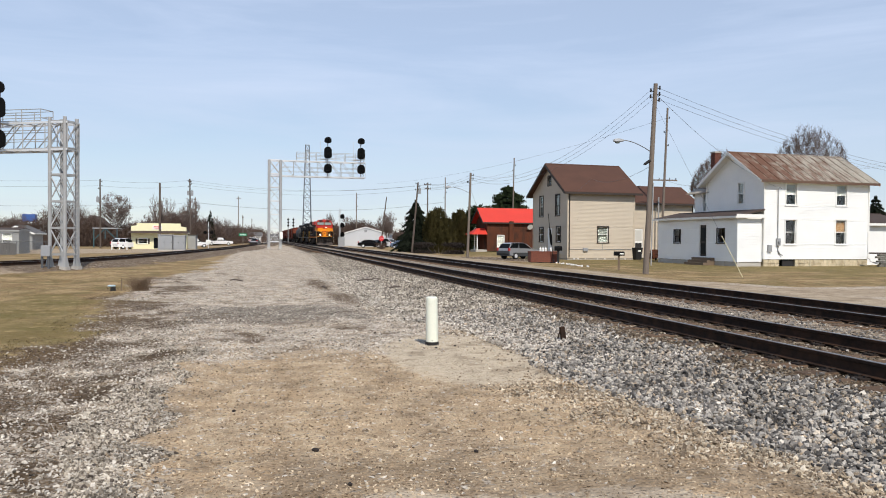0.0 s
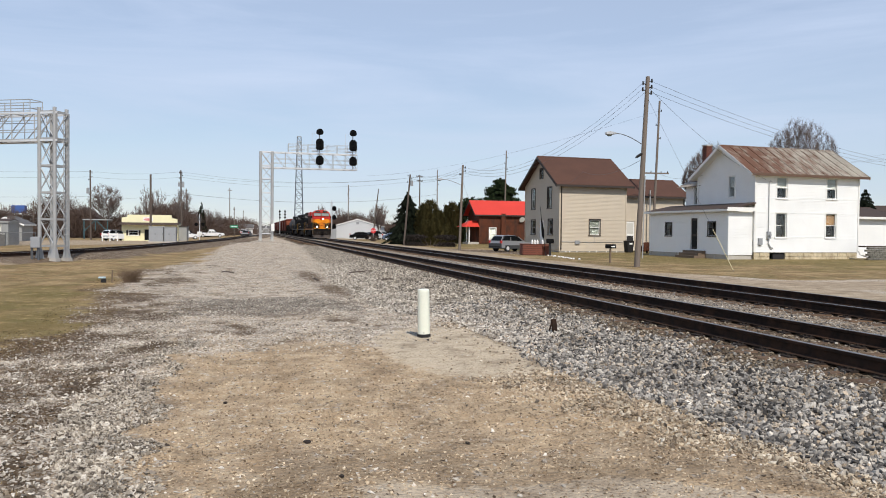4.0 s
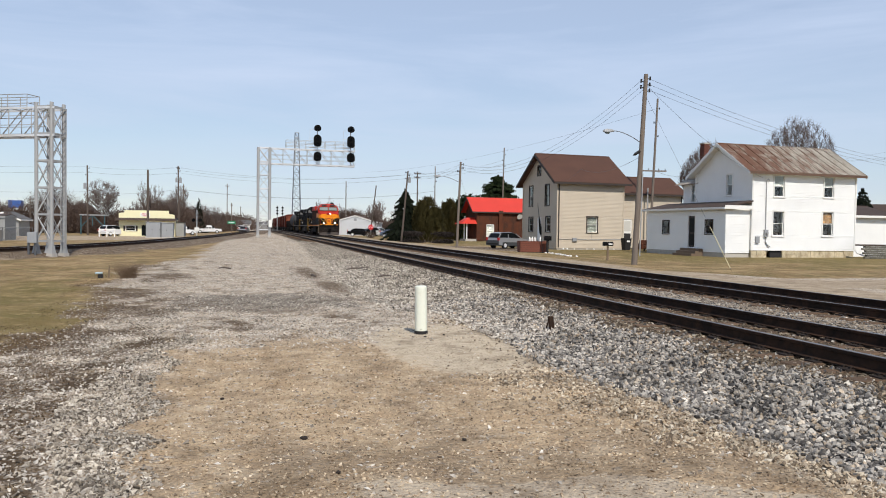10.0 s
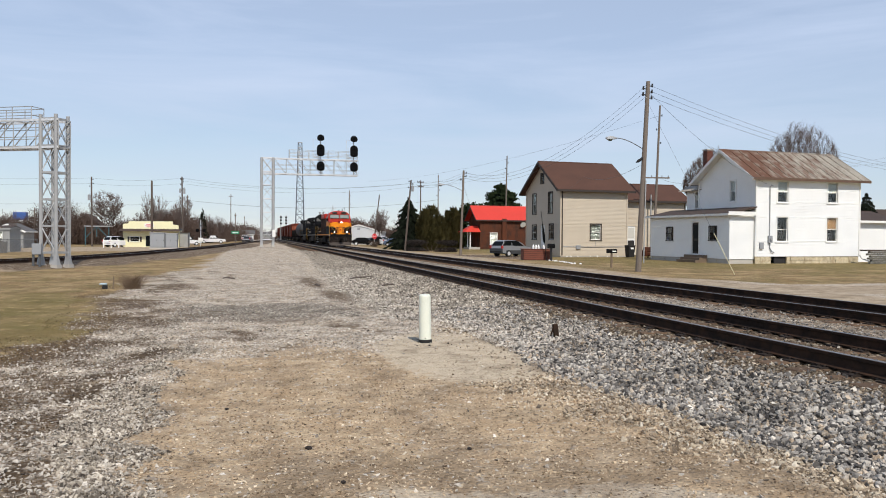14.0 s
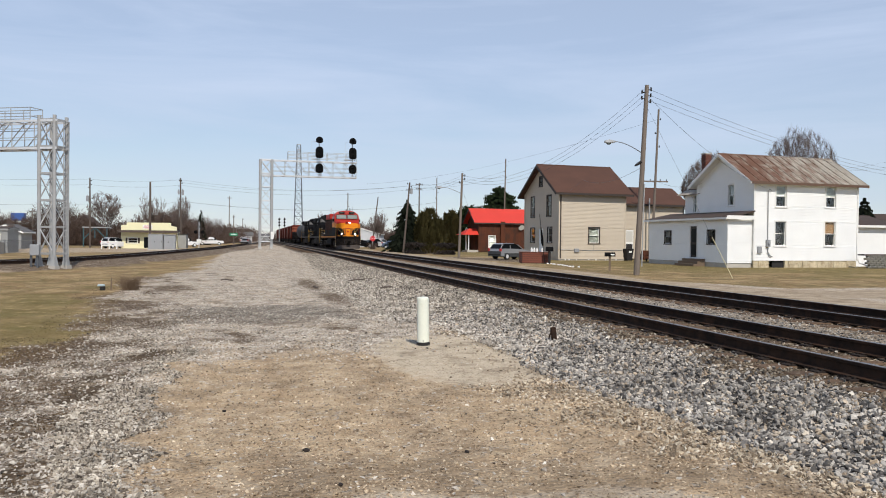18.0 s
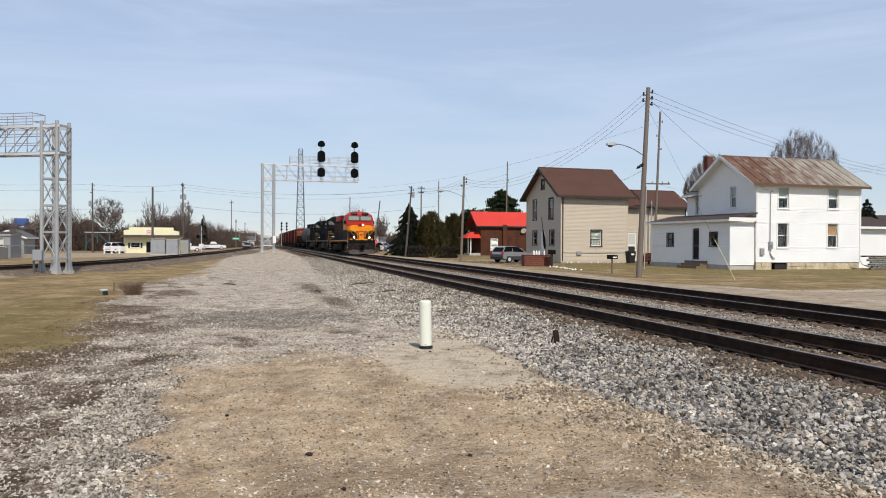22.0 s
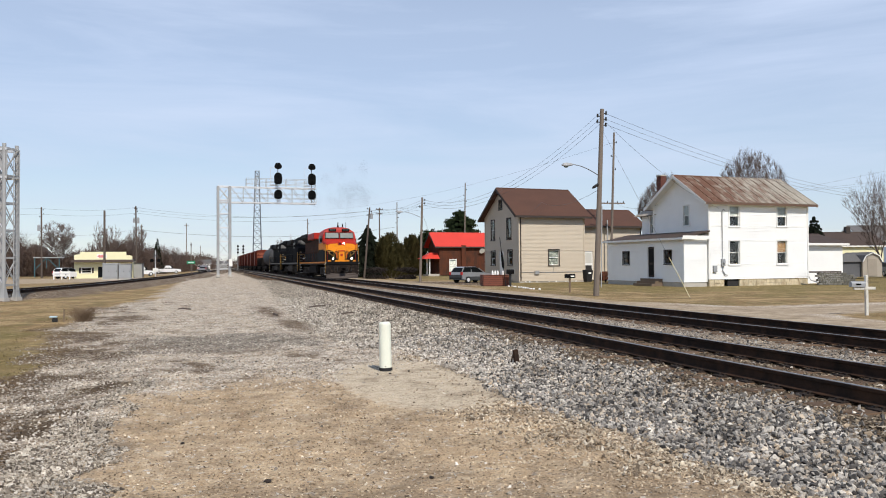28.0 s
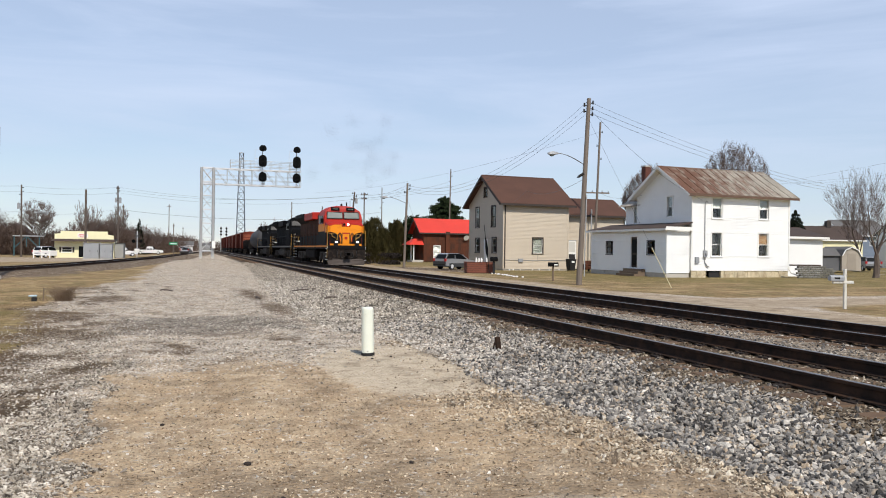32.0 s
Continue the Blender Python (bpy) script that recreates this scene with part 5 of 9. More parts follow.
def beige_house():
    h = thing("house", pose(26.32, 63.11, 0, 0, 0, 4), "beige clapboard two-storey house with a brown shingle roof", "house", "houses along the tracks")
    W, D, ze, zr = 6.65, 7.3, 6.18, 8.62
    s = sides(0, W, 0, D)
    at, L = s["front"]
    fw = [(2.98, 1.55, 3.98, 2.90)]
    wall(h, "wall", at, L, 0.12, ze, "beige", fw, lap=0.12)
    window(h, at, *fw[0], trim="brown_trim", blind="grey_blind", drape=1.0, casing=0.1)
    at, L = s["left"]
    U = lambda a: D - a
    lw = [(U(5.82), 3.95, U(5.1), 5.80), (U(2.4), 3.95, U(1.6), 5.80), (U(5.85), 1.58, U(5.0), 2.86), (U(2.2), 1.58, U(1.38), 2.90), (U(4.05), 6.76, U(3.45), 7.6), (U(4.1), 0.65, U(3.2), 2.85)]
    wall(h, "wall", at, L, 0.12, ze, "beige", lw, peak=(L / 2, zr), lap=0.12)
    for i, w in enumerate(lw[:5]):
        window(h, at, *w, trim="brown_trim", blind="grey_blind" if i not in (1, 4) else "", drape=0.3, casing=0.1, sash="brown_trim" if i in (1, 4) else "trim")
    d = lw[5]
    bm = B()
    slab(bm, at, d[0], -0.08, d[1], d[2], -0.03, d[3])
    part("door", bm, "trim", h, "white storm door")
    for k in ("right", "back"):
        wall(h, "wall", s[k][0], s[k][1], 0.12, ze, "beige", (), peak=(s[k][1] / 2, zr) if k == "right" else None, lap=0.12)
    gable_roof(h, "roof", "brown_shingle", 0, W, 0, D, ze, zr, 0.5, 0.55, 0.14, trim="brown_trim")
    for x, y in ((0, 0), (W, 0), (0, D)):
        part("corner_board", boxes((x - 0.05, y - 0.05, 0.12, x + 0.05, y + 0.05, ze)), "beige", h)
    bm = B()
    for nm, (a, l) in s.items():
        slab(bm, a, 0.02, -0.2, -0.1, l - 0.02, -0.03, 0.115)
    part("foundation", bm, "concrete", h)
    part("downspout", boxes((0.1, -0.08, 0.2, 0.19, -0.01, ze - 0.2)), "brown_trim", h)
    bm = boxes((1.5, -0.14, 0.72, 1.95, 0.0, 1.05))
    part("gas_meter", bm, "grey_box", h, bevel=0.03)
    bm = B()
    tube(bm, [(0.2, -0.05, 0.95), (1.5, -0.05, 0.93), (3.0, -0.05, 0.90), (6.4, -0.05, 0.95)], 0.02)
    tube(bm, [(3.45, -0.03, 0.95), (3.45, -0.03, 1.45)], 0.015)
    part("pipe", bm, "grey_box", h)
    # rear wing, lower, set back
    X0, X1, Y0, Y1, e2, r2 = W, 14.3, 2.0, 7.0, 5.40, 6.85
    s2 = sides(X0, X1, Y0, Y1)
    at, L = s2["front"]
    hole = [(1.35 - 0.1, 0.2, 2.15, 2.85)]
    wall(h, "wall", at, L, 0.12, e2, "beige", hole, lap=0.12)
    hd = hole[0]
    bm = B()
    slab(bm, at, hd[0], -0.08, hd[1], hd[2], -0.03, hd[3])
    d2 = part("door", bm, "trim", h, "white back door with a dark lower panel")
    bm = B()
    slab(bm, at, hd[0] + 0.1, -0.03, hd[1] + 0.15, hd[2] - 0.1, -0.02, hd[1] + 1.3)
    part("lower_panel", bm, "dark", d2)
    bm = B()
    slab(bm, at, hd[0] + 0.1, -0.03, hd[1] + 1.5, hd[2] - 0.1, -0.02, hd[3] - 0.15)
    part("pane", bm, "curtain", d2)
    for k in ("right", "back"):
        wall(h, "wall", s2[k][0], s2[k][1], 0.12, e2, "beige", (), peak=(s2[k][1] / 2, r2) if k == "right" else None, lap=0.12)
    gable_roof(h, "wing_roof", "brown_shingle", X0 + 0.4, X1, Y0, Y1, e2, r2, 0.45, 0.4, 0.14, trim="brown_trim")
    part("downspout", boxes((X1 - 0.14, Y0 - 0.08, 0.2, X1 - 0.04, Y0 - 0.01, e2 - 0.1)), "brown_trim", h)
    bm = B()
    rod(bm, (10.1, Y0 - 0.55, 0.0), (10.1, Y0 - 0.55, 5.8), 0.07, n=10)
    part("flue_pipe", bm, "galv", h)
    return h


def red_house():
    h = thing("house", pose(30.84, 102.72, 0, 0, 0, 4), "brown wooden house with a bright red metal roof", "house", "houses along the tracks")
    W, D, ze, zr = 9.6, 4.4, 4.30, 6.05
    s = sides(0, W, 0, D)
    at, L = s["front"]
    fw = [(1.55, 0.7, 2.5, 2.28)]
    wall(h, "wall", at, L, 0.1, ze, "brown_siding", fw, lap=0.2)
    window(h, at, *fw[0], blind="curtain", drape=1.0)
    for k in ("left", "right", "back"):
        wall(h, "wall", s[k][0], s[k][1], 0.1, ze, "brown_siding", (), peak=(s[k][1] / 2, zr) if k != "back" else None, lap=0.2)
    gable_roof(h, "roof", "red_roof", 0, W, 0, D, ze, zr, 0.35, 0.75, 0.12, trim="brown_trim")
    bm = boxes((3.2, -0.35, 0.0, 3.85, 0.0, 4.32))
    part("chimney", bm, "brown_siding", h, bevel=0.02)
    bm = boxes((-1.65, 0.0, 0.0, -0.02, 2.2, 0.3))
    part("porch_floor", bm, "concrete", h)
    for y in (0.2, 1.25):
        bm = B()
        rod(bm, (-1.4, y, 0.3), (-1.4, y, 2.45), 0.09, n=10)
        part("post", bm, "trim", h)
    bm = B()
    hexa(bm, [(-2.35, -0.25, 2.42), (-0.02, -0.25, 2.42), (-0.02, 2.7, 2.42), (-2.35, 2.7, 2.42)], [(-1.0, 0.9, 3.3), (-0.02, 0.9, 3.3), (-0.02, 1.6, 3.3), (-1.0, 1.6, 3.3)])
    part("porch_roof", bm, "red_roof", h)
    bm = B()
    rod(bm, (6.3, -0.5, 3.5), (6.3, -0.42, 3.55), 0.42, 0.36, n=14)
    rod(bm, (6.3, 0, 3.4), (6.3, -0.45, 3.5), 0.03)
    part("satellite_dish", bm, "trim", h)
    return h


white_house()
beige_house()
red_house()


# ---- the train ----
def side_frames(t, y, half, pitch):
    """A truck's two side frames with springs and brake gear."""
    for sx in (-1, 1):
        bm = B()
        x0, x1 = (0.98, 1.16) if sx > 0 else (-1.16, -0.98)
        n = len(half)
        a, b = half[0] - 0.55, half[-1] + 0.55
        extrude(bm, [(y + a, 0.62), (y + a + 0.3, 0.40), (y + b - 0.3, 0.40), (y + b, 0.62), (y + b, 0.95), (y + b - 0.4, 1.05), (y + a + 0.4, 1.05), (y + a, 0.95)], "x", x0, x1)
        for h in half:
            rod(bm, (x0 if sx < 0 else x1, y + h, 0.53), ((x0 - 0.09) if sx < 0 else (x1 + 0.09), y + h, 0.53), 0.19, n=10)
        for h0, h1 in zip(half[:-1], half[1:]):
            m = y + (h0 + h1) / 2
            rod(bm, (sx * 1.22, m, 0.45), (sx * 1.22, m, 0.95), 0.13, n=8)
        part("truck_frame", bm, "truck_grey", t)


def wheelset(t, y, r):
    bm = B()
    for sx in (-1, 1):
        rod(bm, (sx * 0.70, 0, 0), (sx * 0.83, 0, 0), r, r - 0.01, n=20)
        rod(bm, (sx * 0.68, 0, 0), (sx * 0.71, 0, 0), r + 0.025, n=20)
    rod(bm, (-0.95, 0, 0), (0.95, 0, 0), 0.09, n=8)
    for a in (0, 1, 2, 3):                      # cast ribs let the turning show
        c, s = math.cos(a * math.pi / 2), math.sin(a * math.pi / 2)
        for sx in (-1, 1):
            beam(bm, (sx * 0.84, c * 0.1, s * 0.1), (sx * 0.84, c * (r - 0.08), s * (r - 0.08)), 0.05, 0.03)
    w = part("wheelset", bm, "car_black", t)
    w.matrix_basis = pose(0, y, r)
    WHEELS.append((w, y, r))


WHEELS, TRAIN = [], []
LOCO = 22.3


def rail_posts(bm, x, ys, z0, z1):
    for y in ys:
        rod(bm, (x, y, z0), (x, y, z1), 0.022, n=5)
    tube(bm, [(x, ys[0], z1), (x, ys[-1], z1)], 0.022, 5)


def locomotive(name, label, pal):
    """Six-axle diesel, nose towards -y; origin on the rail top below the front coupler."""
    t = thing(name, Matrix(), label, "locomotive", "train")
    bm = boxes((-1.50, 0.75, 1.30, 1.50, LOCO - 0.7, 1.58))
    part("underframe", bm, "loco_black", t, bevel=0.02)
    for sx in (-1, 1):
        part("sill_stripe", boxes((sx * 1.505 - 0.006, 0.9, 1.44, sx * 1.505 + 0.006, LOCO - 0.9, 1.57)), pal["stripe"], t)
    bm = boxes((-1.35, 8.3, 0.42, 1.35, 14.0, 1.30))
    part("fuel_tank", bm, "car_black" if pal["lead"] else "truck_grey", t, bevel=0.16)
    for cy in (4.3, LOCO - 4.3):
        side_frames(t, cy, (-1.95, 0.0, 1.95), 1.95)
        for o in (-1.95, 0.0, 1.95):
            wheelset(t, cy + o, 0.535)
    # pilot, plow, coupler, steps at each end
    for end, sy in ((0.0, 1), (LOCO, -1)):
        Y = lambda v: end + sy * v
        bm = B()
        a = [(-1.5, Y(0.80), 0.45), (1.5, Y(0.80), 0.45), (1.5, Y(0.95), 0.45), (-1.5, Y(0.95), 0.45)]
        b = [(-1.5, Y(0.80), 1.55), (1.5, Y(0.80), 1.55), (1.5, Y(0.95), 1.55), (-1.5, Y(0.95), 1.55)]
        hexa(bm, a, b)
        part("end_plate", bm, "pilot", t)
        bm = B()
        loft(bm, [[(-1.42, Y(0.78), 0.06), (0, Y(0.30), 0.05), (1.42, Y(0.78), 0.06), (1.42, Y(0.86), 0.06), (0, Y(0.40), 0.05), (-1.42, Y(0.86), 0.06)], [(-1.46, Y(0.84), 0.34), (0, Y(0.50), 0.34), (1.46, Y(0.84), 0.34), (1.46, Y(0.92), 0.34), (0, Y(0.58), 0.34), (-1.46, Y(0.92), 0.34)], [(-1.46, Y(0.84), 0.56), (0, Y(0.66), 0.50), (1.46, Y(0.84), 0.56), (1.46, Y(0.92), 0.56), (0, Y(0.74), 0.50), (-1.46, Y(0.92), 0.56)]])
        part("plow", bm, "plow", t, "dusty grey snow plow")
        bm = boxes((-0.16, min(Y(0.0), Y(0.8)), 0.78, 0.16, max(Y(0.0), Y(0.8)), 1.02), (-0.26, min(Y(0.0), Y(0.22)), 0.74, 0.26, max(Y(0.0), Y(0.22)), 1.06))
        part("coupler", bm, "car_black", t, bevel=0.03)
        bm = B()
        for sx in (-1, 1):
            tube(bm, [(sx * 0.45, Y(0.72), 1.1), (sx * 0.5, Y(0.62), 0.75), (sx * 0.4, Y(0.55), 0.62), (sx * 0.2, Y(0.55), 0.7)], 0.03, 6)
            tube(bm, [(sx * 0.75, Y(0.72), 1.15), (sx * 0.8, Y(0.62), 0.8), (sx * 0.72, Y(0.58), 0.7)], 0.025, 6)
        part("air_hoses", bm, "black_soft", t)
        for sx in (-1, 1):
            bm = B()
            for i in range(4):
                box(bm, min(sx * 1.28, sx * 1.56), min(Y(1.0), Y(1.45)), 0.42 + 0.29 * i, max(sx * 1.28, sx * 1.56), max(Y(1.0), Y(1.45)), 0.46 + 0.29 * i)
            part("steps", bm, "trim" if pal["lead"] else "car_black", t, "white-edged boarding steps" if pal["lead"] else "")
            bm = B()
            tube(bm, [(sx * 1.50, Y(1.0), 0.6), (sx * 1.52, Y(0.92), 1.6), (sx * 1.50, Y(0.92), 2.75), (sx * 1.42, Y(1.2), 2.80)], 0.025, 6)
            tube(bm, [(sx * 1.50, Y(0.86), 1.58), (sx * 1.50, Y(0.86), 2.55), (sx * 0.75, Y(0.86), 2.45), (sx * 0.70, Y(0.86), 1.58)], 0.022, 6)
            part("grab_rail", bm, "loco_yellow", t, "yellow grab rail")
    # nose: full width, upright front, top sloping up to the windscreens
    ring = lambda y, w, z0, z1, c: [(-w, y, z0), (-w, y, z1 - c), (-w + c * 0.9, y, z1), (w - c * 0.9, y, z1), (w, y, z1 - c), (w, y, z0)]
    bm = B()
    loft(bm, [ring(1.15, 1.26, 1.58, 3.26, 0.14), ring(1.32, 1.42, 1.58, 3.36, 0.16), ring(2.4, 1.50, 1.58, 3.68, 0.18)])
    part("nose", bm, pal["nose"], t)
    # cab
    cr = lambda y, k=0.0: [(-1.52, y, 1.58), (-1.52, y, 3.98 - k), (-1.40, y, 4.40 - k), (-0.95, y, 4.70 - k), (-0.4, y, 4.80 - k), (0.4, y, 4.80 - k), (0.95, y, 4.70 - k), (1.40, y, 4.40 - k), (1.52, y, 3.98 - k), (1.52, y, 1.58)]
    bm = B()
    cab0 = [(p[0], 2.15 + max(0, (p[2] - 3.1)) * 0.34, p[2]) for p in cr(0, 0.06)]
    loft(bm, [cab0, cr(3.0), cr(5.3)])
    cab = part("cab", bm, pal["cab"], t)
    face = lambda z: 2.15 + max(0.0, z - 3.1) * 0.34 - 0.012
    for sx in (-1, 1):                           # windscreens, number boards
        bm = B()
        x0, x1 = (0.08, 1.28) if sx > 0 else (-1.28, -0.08)
        loft(bm, [[(x0, face(3.78) - 0.01, 3.78), (x1, face(3.78) - 0.01, 3.78), (x1 - (0.06 if sx > 0 else 0), face(4.25) - 0.01, 4.23), (x0 + (0.06 if sx < 0 else 0), face(4.25) - 0.01, 4.25)], [(x0, face(3.78) + 0.03, 3.78), (x1, face(3.78) + 0.03, 3.78), (x1, face(4.25) + 0.03, 4.23), (x0, face(4.25) + 0.03, 4.25)]])
        # the lead unit's pale glass colour stands in for reflected sky
        ws = part("windscreen", bm, "cab_glass" if pal["lead"] else "dark_glass", cab, "pale reflecting windscreen" if pal["lead"] else "")
        bm = B()
        for z in (3.75, 4.27):
            beam(bm, (x0 - 0.03, face(z) - 0.012, z), (x1 + 0.03, face(z) - 0.012, z), 0.04, 0.05)
        for x in (x0 - 0.02, x1 + 0.02):
            beam(bm, (x, face(3.75) - 0.012, 3.75), (x, face(4.27) - 0.012, 4.27), 0.05, 0.04)
        part("gasket", bm, "black_soft", ws)
        bm = boxes((sx * 0.62 - 0.34, face(4.55) - 0.10, 4.40, sx * 0.62 + 0.34, face(4.55) + 0.2, 4.65))
        nb = part("number_board", bm, "black", cab, "black number board with pale bars")
        bm = boxes(*[(sx * 0.62 - 0.22 + 0.115 * i, face(4.55) - 0.106, 4.48, sx * 0.62 - 0.15 + 0.115 * i, face(4.55) - 0.101, 4.57) for i in range(4)])
        part("bars", bm, "cab_glass", nb)
        bm = boxes((sx * 1.53 - 0.012, 3.2, 3.35, sx * 1.53 + 0.012, 4.05, 4.0), (sx * 1.53 - 0.012, 4.2, 3.35, sx * 1.53 + 0.012, 5.0, 4.0))
        part("side_window", bm, "dark_glass", cab)
        bm = boxes((sx * 1.62 - 0.1, 3.0, 3.4, sx * 1.62 + 0.1, 3.08, 3.75))
        part("mirror", bm, "black", cab)
    bm = B()
    box(bm, -0.04, 3.0, 4.8, 0.04, 3.5, 4.98)
    rod(bm, (0.55, 3.9, 4.75), (0.55, 3.9, 5.15), 0.05, n=6)
    rod(bm, (0.9, 4.2, 4.7), (0.9, 4.2, 5.35), 0.015, n=5)
    part("antenna", bm, "black", cab)
    # painted nose front: orange field, black cheeks, red brow
    if pal["lead"]:
        bm = B()
        extrude(bm, [(-1.26, 2.80), (1.26, 2.80), (1.26, 2.66), (0.80, 2.54), (0.52, 2.26), (0.40, 1.72), (-0.40, 1.72), (-0.52, 2.26), (-0.80, 2.54), (-1.26, 2.66)], "y", 1.128, 1.149)
        part("nose_panel", bm, "loco_orange", t, "orange nose panel with black cheeks")
        bm = B()
        extrude(bm, [(-1.26, 2.804), (1.26, 2.804), (1.26, 3.10), (1.0, 3.20), (0.4, 3.235), (-0.4, 3.235), (-1.0, 3.20), (-1.26, 3.10)], "y", 1.126, 1.149)
        part("nose_band", bm, "loco_orange", t)
        for sx in (-1, 1):
            bm = B()
            extrude(bm, [(sx * 1.262, 2.655), (sx * 0.81, 2.535), (sx * 0.53, 2.255), (sx * 0.41, 1.725), (sx * 1.262, 1.725)], "y", 1.132, 1.149)
            part("nose_cheek", bm, "loco_black", t)
            bm = B()
            hexa(bm, [(sx * 1.285, 1.155, 1.6), (sx * 1.435, 1.325, 1.6), (sx * 1.445, 1.315, 1.6), (sx * 1.295, 1.145, 1.6)], [(sx * 1.285, 1.155, 2.6), (sx * 1.435, 1.325, 2.6), (sx * 1.445, 1.315, 2.6), (sx * 1.295, 1.145, 2.6)])
            part("corner_cheek", bm, "loco_black", t)
            bm = B()
            hexa(bm, [(sx * 1.287, 1.155, 2.605), (sx * 1.437, 1.325, 2.605), (sx * 1.447, 1.315, 2.605), (sx * 1.297, 1.145, 2.605)], [(sx * 1.287, 1.155, 3.08), (sx * 1.437, 1.325, 3.16), (sx * 1.447, 1.315, 3.16), (sx * 1.297, 1.145, 3.08)])
            part("corner_band", bm, "loco_orange", t)
            part("nose_side", boxes((sx * 1.505 - 0.006, 1.36, 1.6, sx * 1.505 + 0.006, 2.42, 2.6)), "loco_black", t)
            part("nose_side_band", boxes((sx * 1.505 - 0.006, 1.36, 2.604, sx * 1.505 + 0.006, 2.42, 3.16)), "loco_orange", t)
        part("nose_stripe", boxes((-1.26, 1.118, 1.58, 1.26, 1.149, 1.718)), "loco_orange", t)
        bm = boxes((-0.11, 1.10, 2.08, 0.11, 1.127, 2.26), (-0.50, 1.105, 1.9, -0.46, 1.127, 2.66), (0.46, 1.105, 1.9, 0.50, 1.127, 2.66), (-0.26, 1.105, 2.5, 0.26, 1.127, 2.60))
        part("emblem", bm, "loco_red", t, "red emblem on the nose")
        part("nose_door", boxes((-0.30, 1.10, 1.74, -0.27, 1.127, 2.6), (0.27, 1.10, 1.74, 0.30, 1.127, 2.6)), "black_soft", t)
        for sx in (-1, 1):
            bm = B()
            extrude(bm, [(1.6, 1.6), (5.28, 1.6), (5.28, 2.7), (2.2, 2.7), (1.6, 2.5)], "x", sx * 1.528 - 0.006, sx * 1.528 + 0.006)
            part("side_panel", bm, "loco_black", t)
            bm = boxes((sx * 1.528 - 0.006, 2.4, 2.704, sx * 1.528 + 0.006, 5.28, 3.3))
            part("side_band", bm, "loco_orange", t)
            part("hood_panel", boxes((sx * 0.955 - 0.006, 8.05, 1.6, sx * 0.955 + 0.006, 20.9, 2.5)), "loco_black", t)
        for sx in (-1, 1):                       # black handrails either side of the nose door
            bm = B()
            tube(bm, [(sx * 0.62, 1.13, 1.72), (sx * 0.62, 1.04, 1.85), (sx * 0.62, 1.04, 2.42), (sx * 0.55, 1.04, 2.52), (sx * 0.42, 1.04, 2.52), (sx * 0.36, 1.04, 2.42), (sx * 0.36, 1.04, 1.85), (sx * 0.36, 1.13, 1.72)], 0.035, 6)
            part("nose_rail", bm, "black_soft", t, "black nose handrail")
            bm = B()
            tube(bm, [(sx * 1.18, 1.12, 2.5), (sx * 1.1, 1.06, 2.3), (sx * 0.8, 1.04, 2.12), (sx * 0.74, 1.12, 2.0)], 0.025, 6)
            part("cheek_rail", bm, "loco_yellow", t)
    else:
        bm = boxes((-0.9, 1.12, 2.0, 0.9, 1.149, 2.12))
        part("nose_stripe", bm, "trim", t)
        for i in range(4):
            part("corner_mark", boxes((-1.22, 1.125, 1.72 + 0.34 * i, -1.0, 1.149, 1.84 + 0.34 * i)), "dim_stripe", t, "white safety mark")
    bm = boxes((-0.36, 1.10, 3.06, 0.36, 1.75, 3.42))
    hl = part("headlight_housing", bm, pal["brow"], t, bevel=0.03)
    for x, on in ((-0.16, False), (0.16, True)):
        bm = B()
        rod(bm, (x, 1.03, 3.24), (x, 1.11, 3.24), 0.078 if on else 0.085, n=16)
        part("headlight", bm, "lamp_on" if on and pal["lead"] else "dark_glass", hl, "lit headlight" if on and pal["lead"] else "unlit headlight")
    for x in (-0.84, 0.84):
        bm = B()
        rod(bm, (x, 0.70, 1.98 - 0.12), (x, 0.80, 1.98 - 0.12), 0.074, n=14)
        part("ditch_light", bm, "ditch_on" if pal["lead"] else "dark_glass", t, "lit ditch light" if pal["lead"] else "")
        part("ditch_bracket", boxes((x - 0.15, 0.76, 1.5, x + 0.15, 0.95, 2.0)), "loco_black", t)
        if pal["lead"]:
            bm = B()
            rod(bm, (x * 1.75, 0.78, 1.42), (x * 1.75, 0.82, 1.42), 0.07, n=10)
            rod(bm, (x * 1.62, 1.5, 2.25), (x * 1.62, 1.54, 2.25), 0.06, n=10)
            part("marker_light", bm, "trim", t)
    # long hood with doors, inverter cabinet, dynamic brake and flared radiator
    bm = boxes((-1.10, 5.3, 1.58, 1.10, 8.0, 4.35))
    part("inverter_cabinet", bm, pal["hood"], t, bevel=0.05)
    bm = boxes((-1.42, 9.6, 3.9, 1.42, 14.6, 4.55))
    part("blower_box", bm, pal["roof"], t, bevel=0.05)
    bm = boxes((-0.92, 8.0, 1.58, 0.92, 21.0, 4.38))
    hood = part("hood", bm, pal["hood"], t, bevel=0.10)
    bm = B()
    extrude(bm, [(-0.93, 3.75), (0.93, 3.75), (1.50, 4.25), (1.50, 4.62), (-1.50, 4.62), (-1.50, 4.25)], "y", 15.4, 20.6)
    part("radiator", bm, pal["roof2"], t)
    for sx in (-1, 1):
        for i in range(15):
            y = 8.25 + i * 0.83
            bm = boxes((sx * 0.935 - 0.012, y, 1.75, sx * 0.935 + 0.012, y + 0.74, 3.6))
            part("hood_door", bm, pal["hood"], hood, bevel=0.008)
        bm = boxes(*[(sx * 1.46 - 0.03, 15.7 + 0.16 * i, 4.28, sx * 1.46 + 0.05, 15.78 + 0.16 * i, 4.58) for i in range(29)])
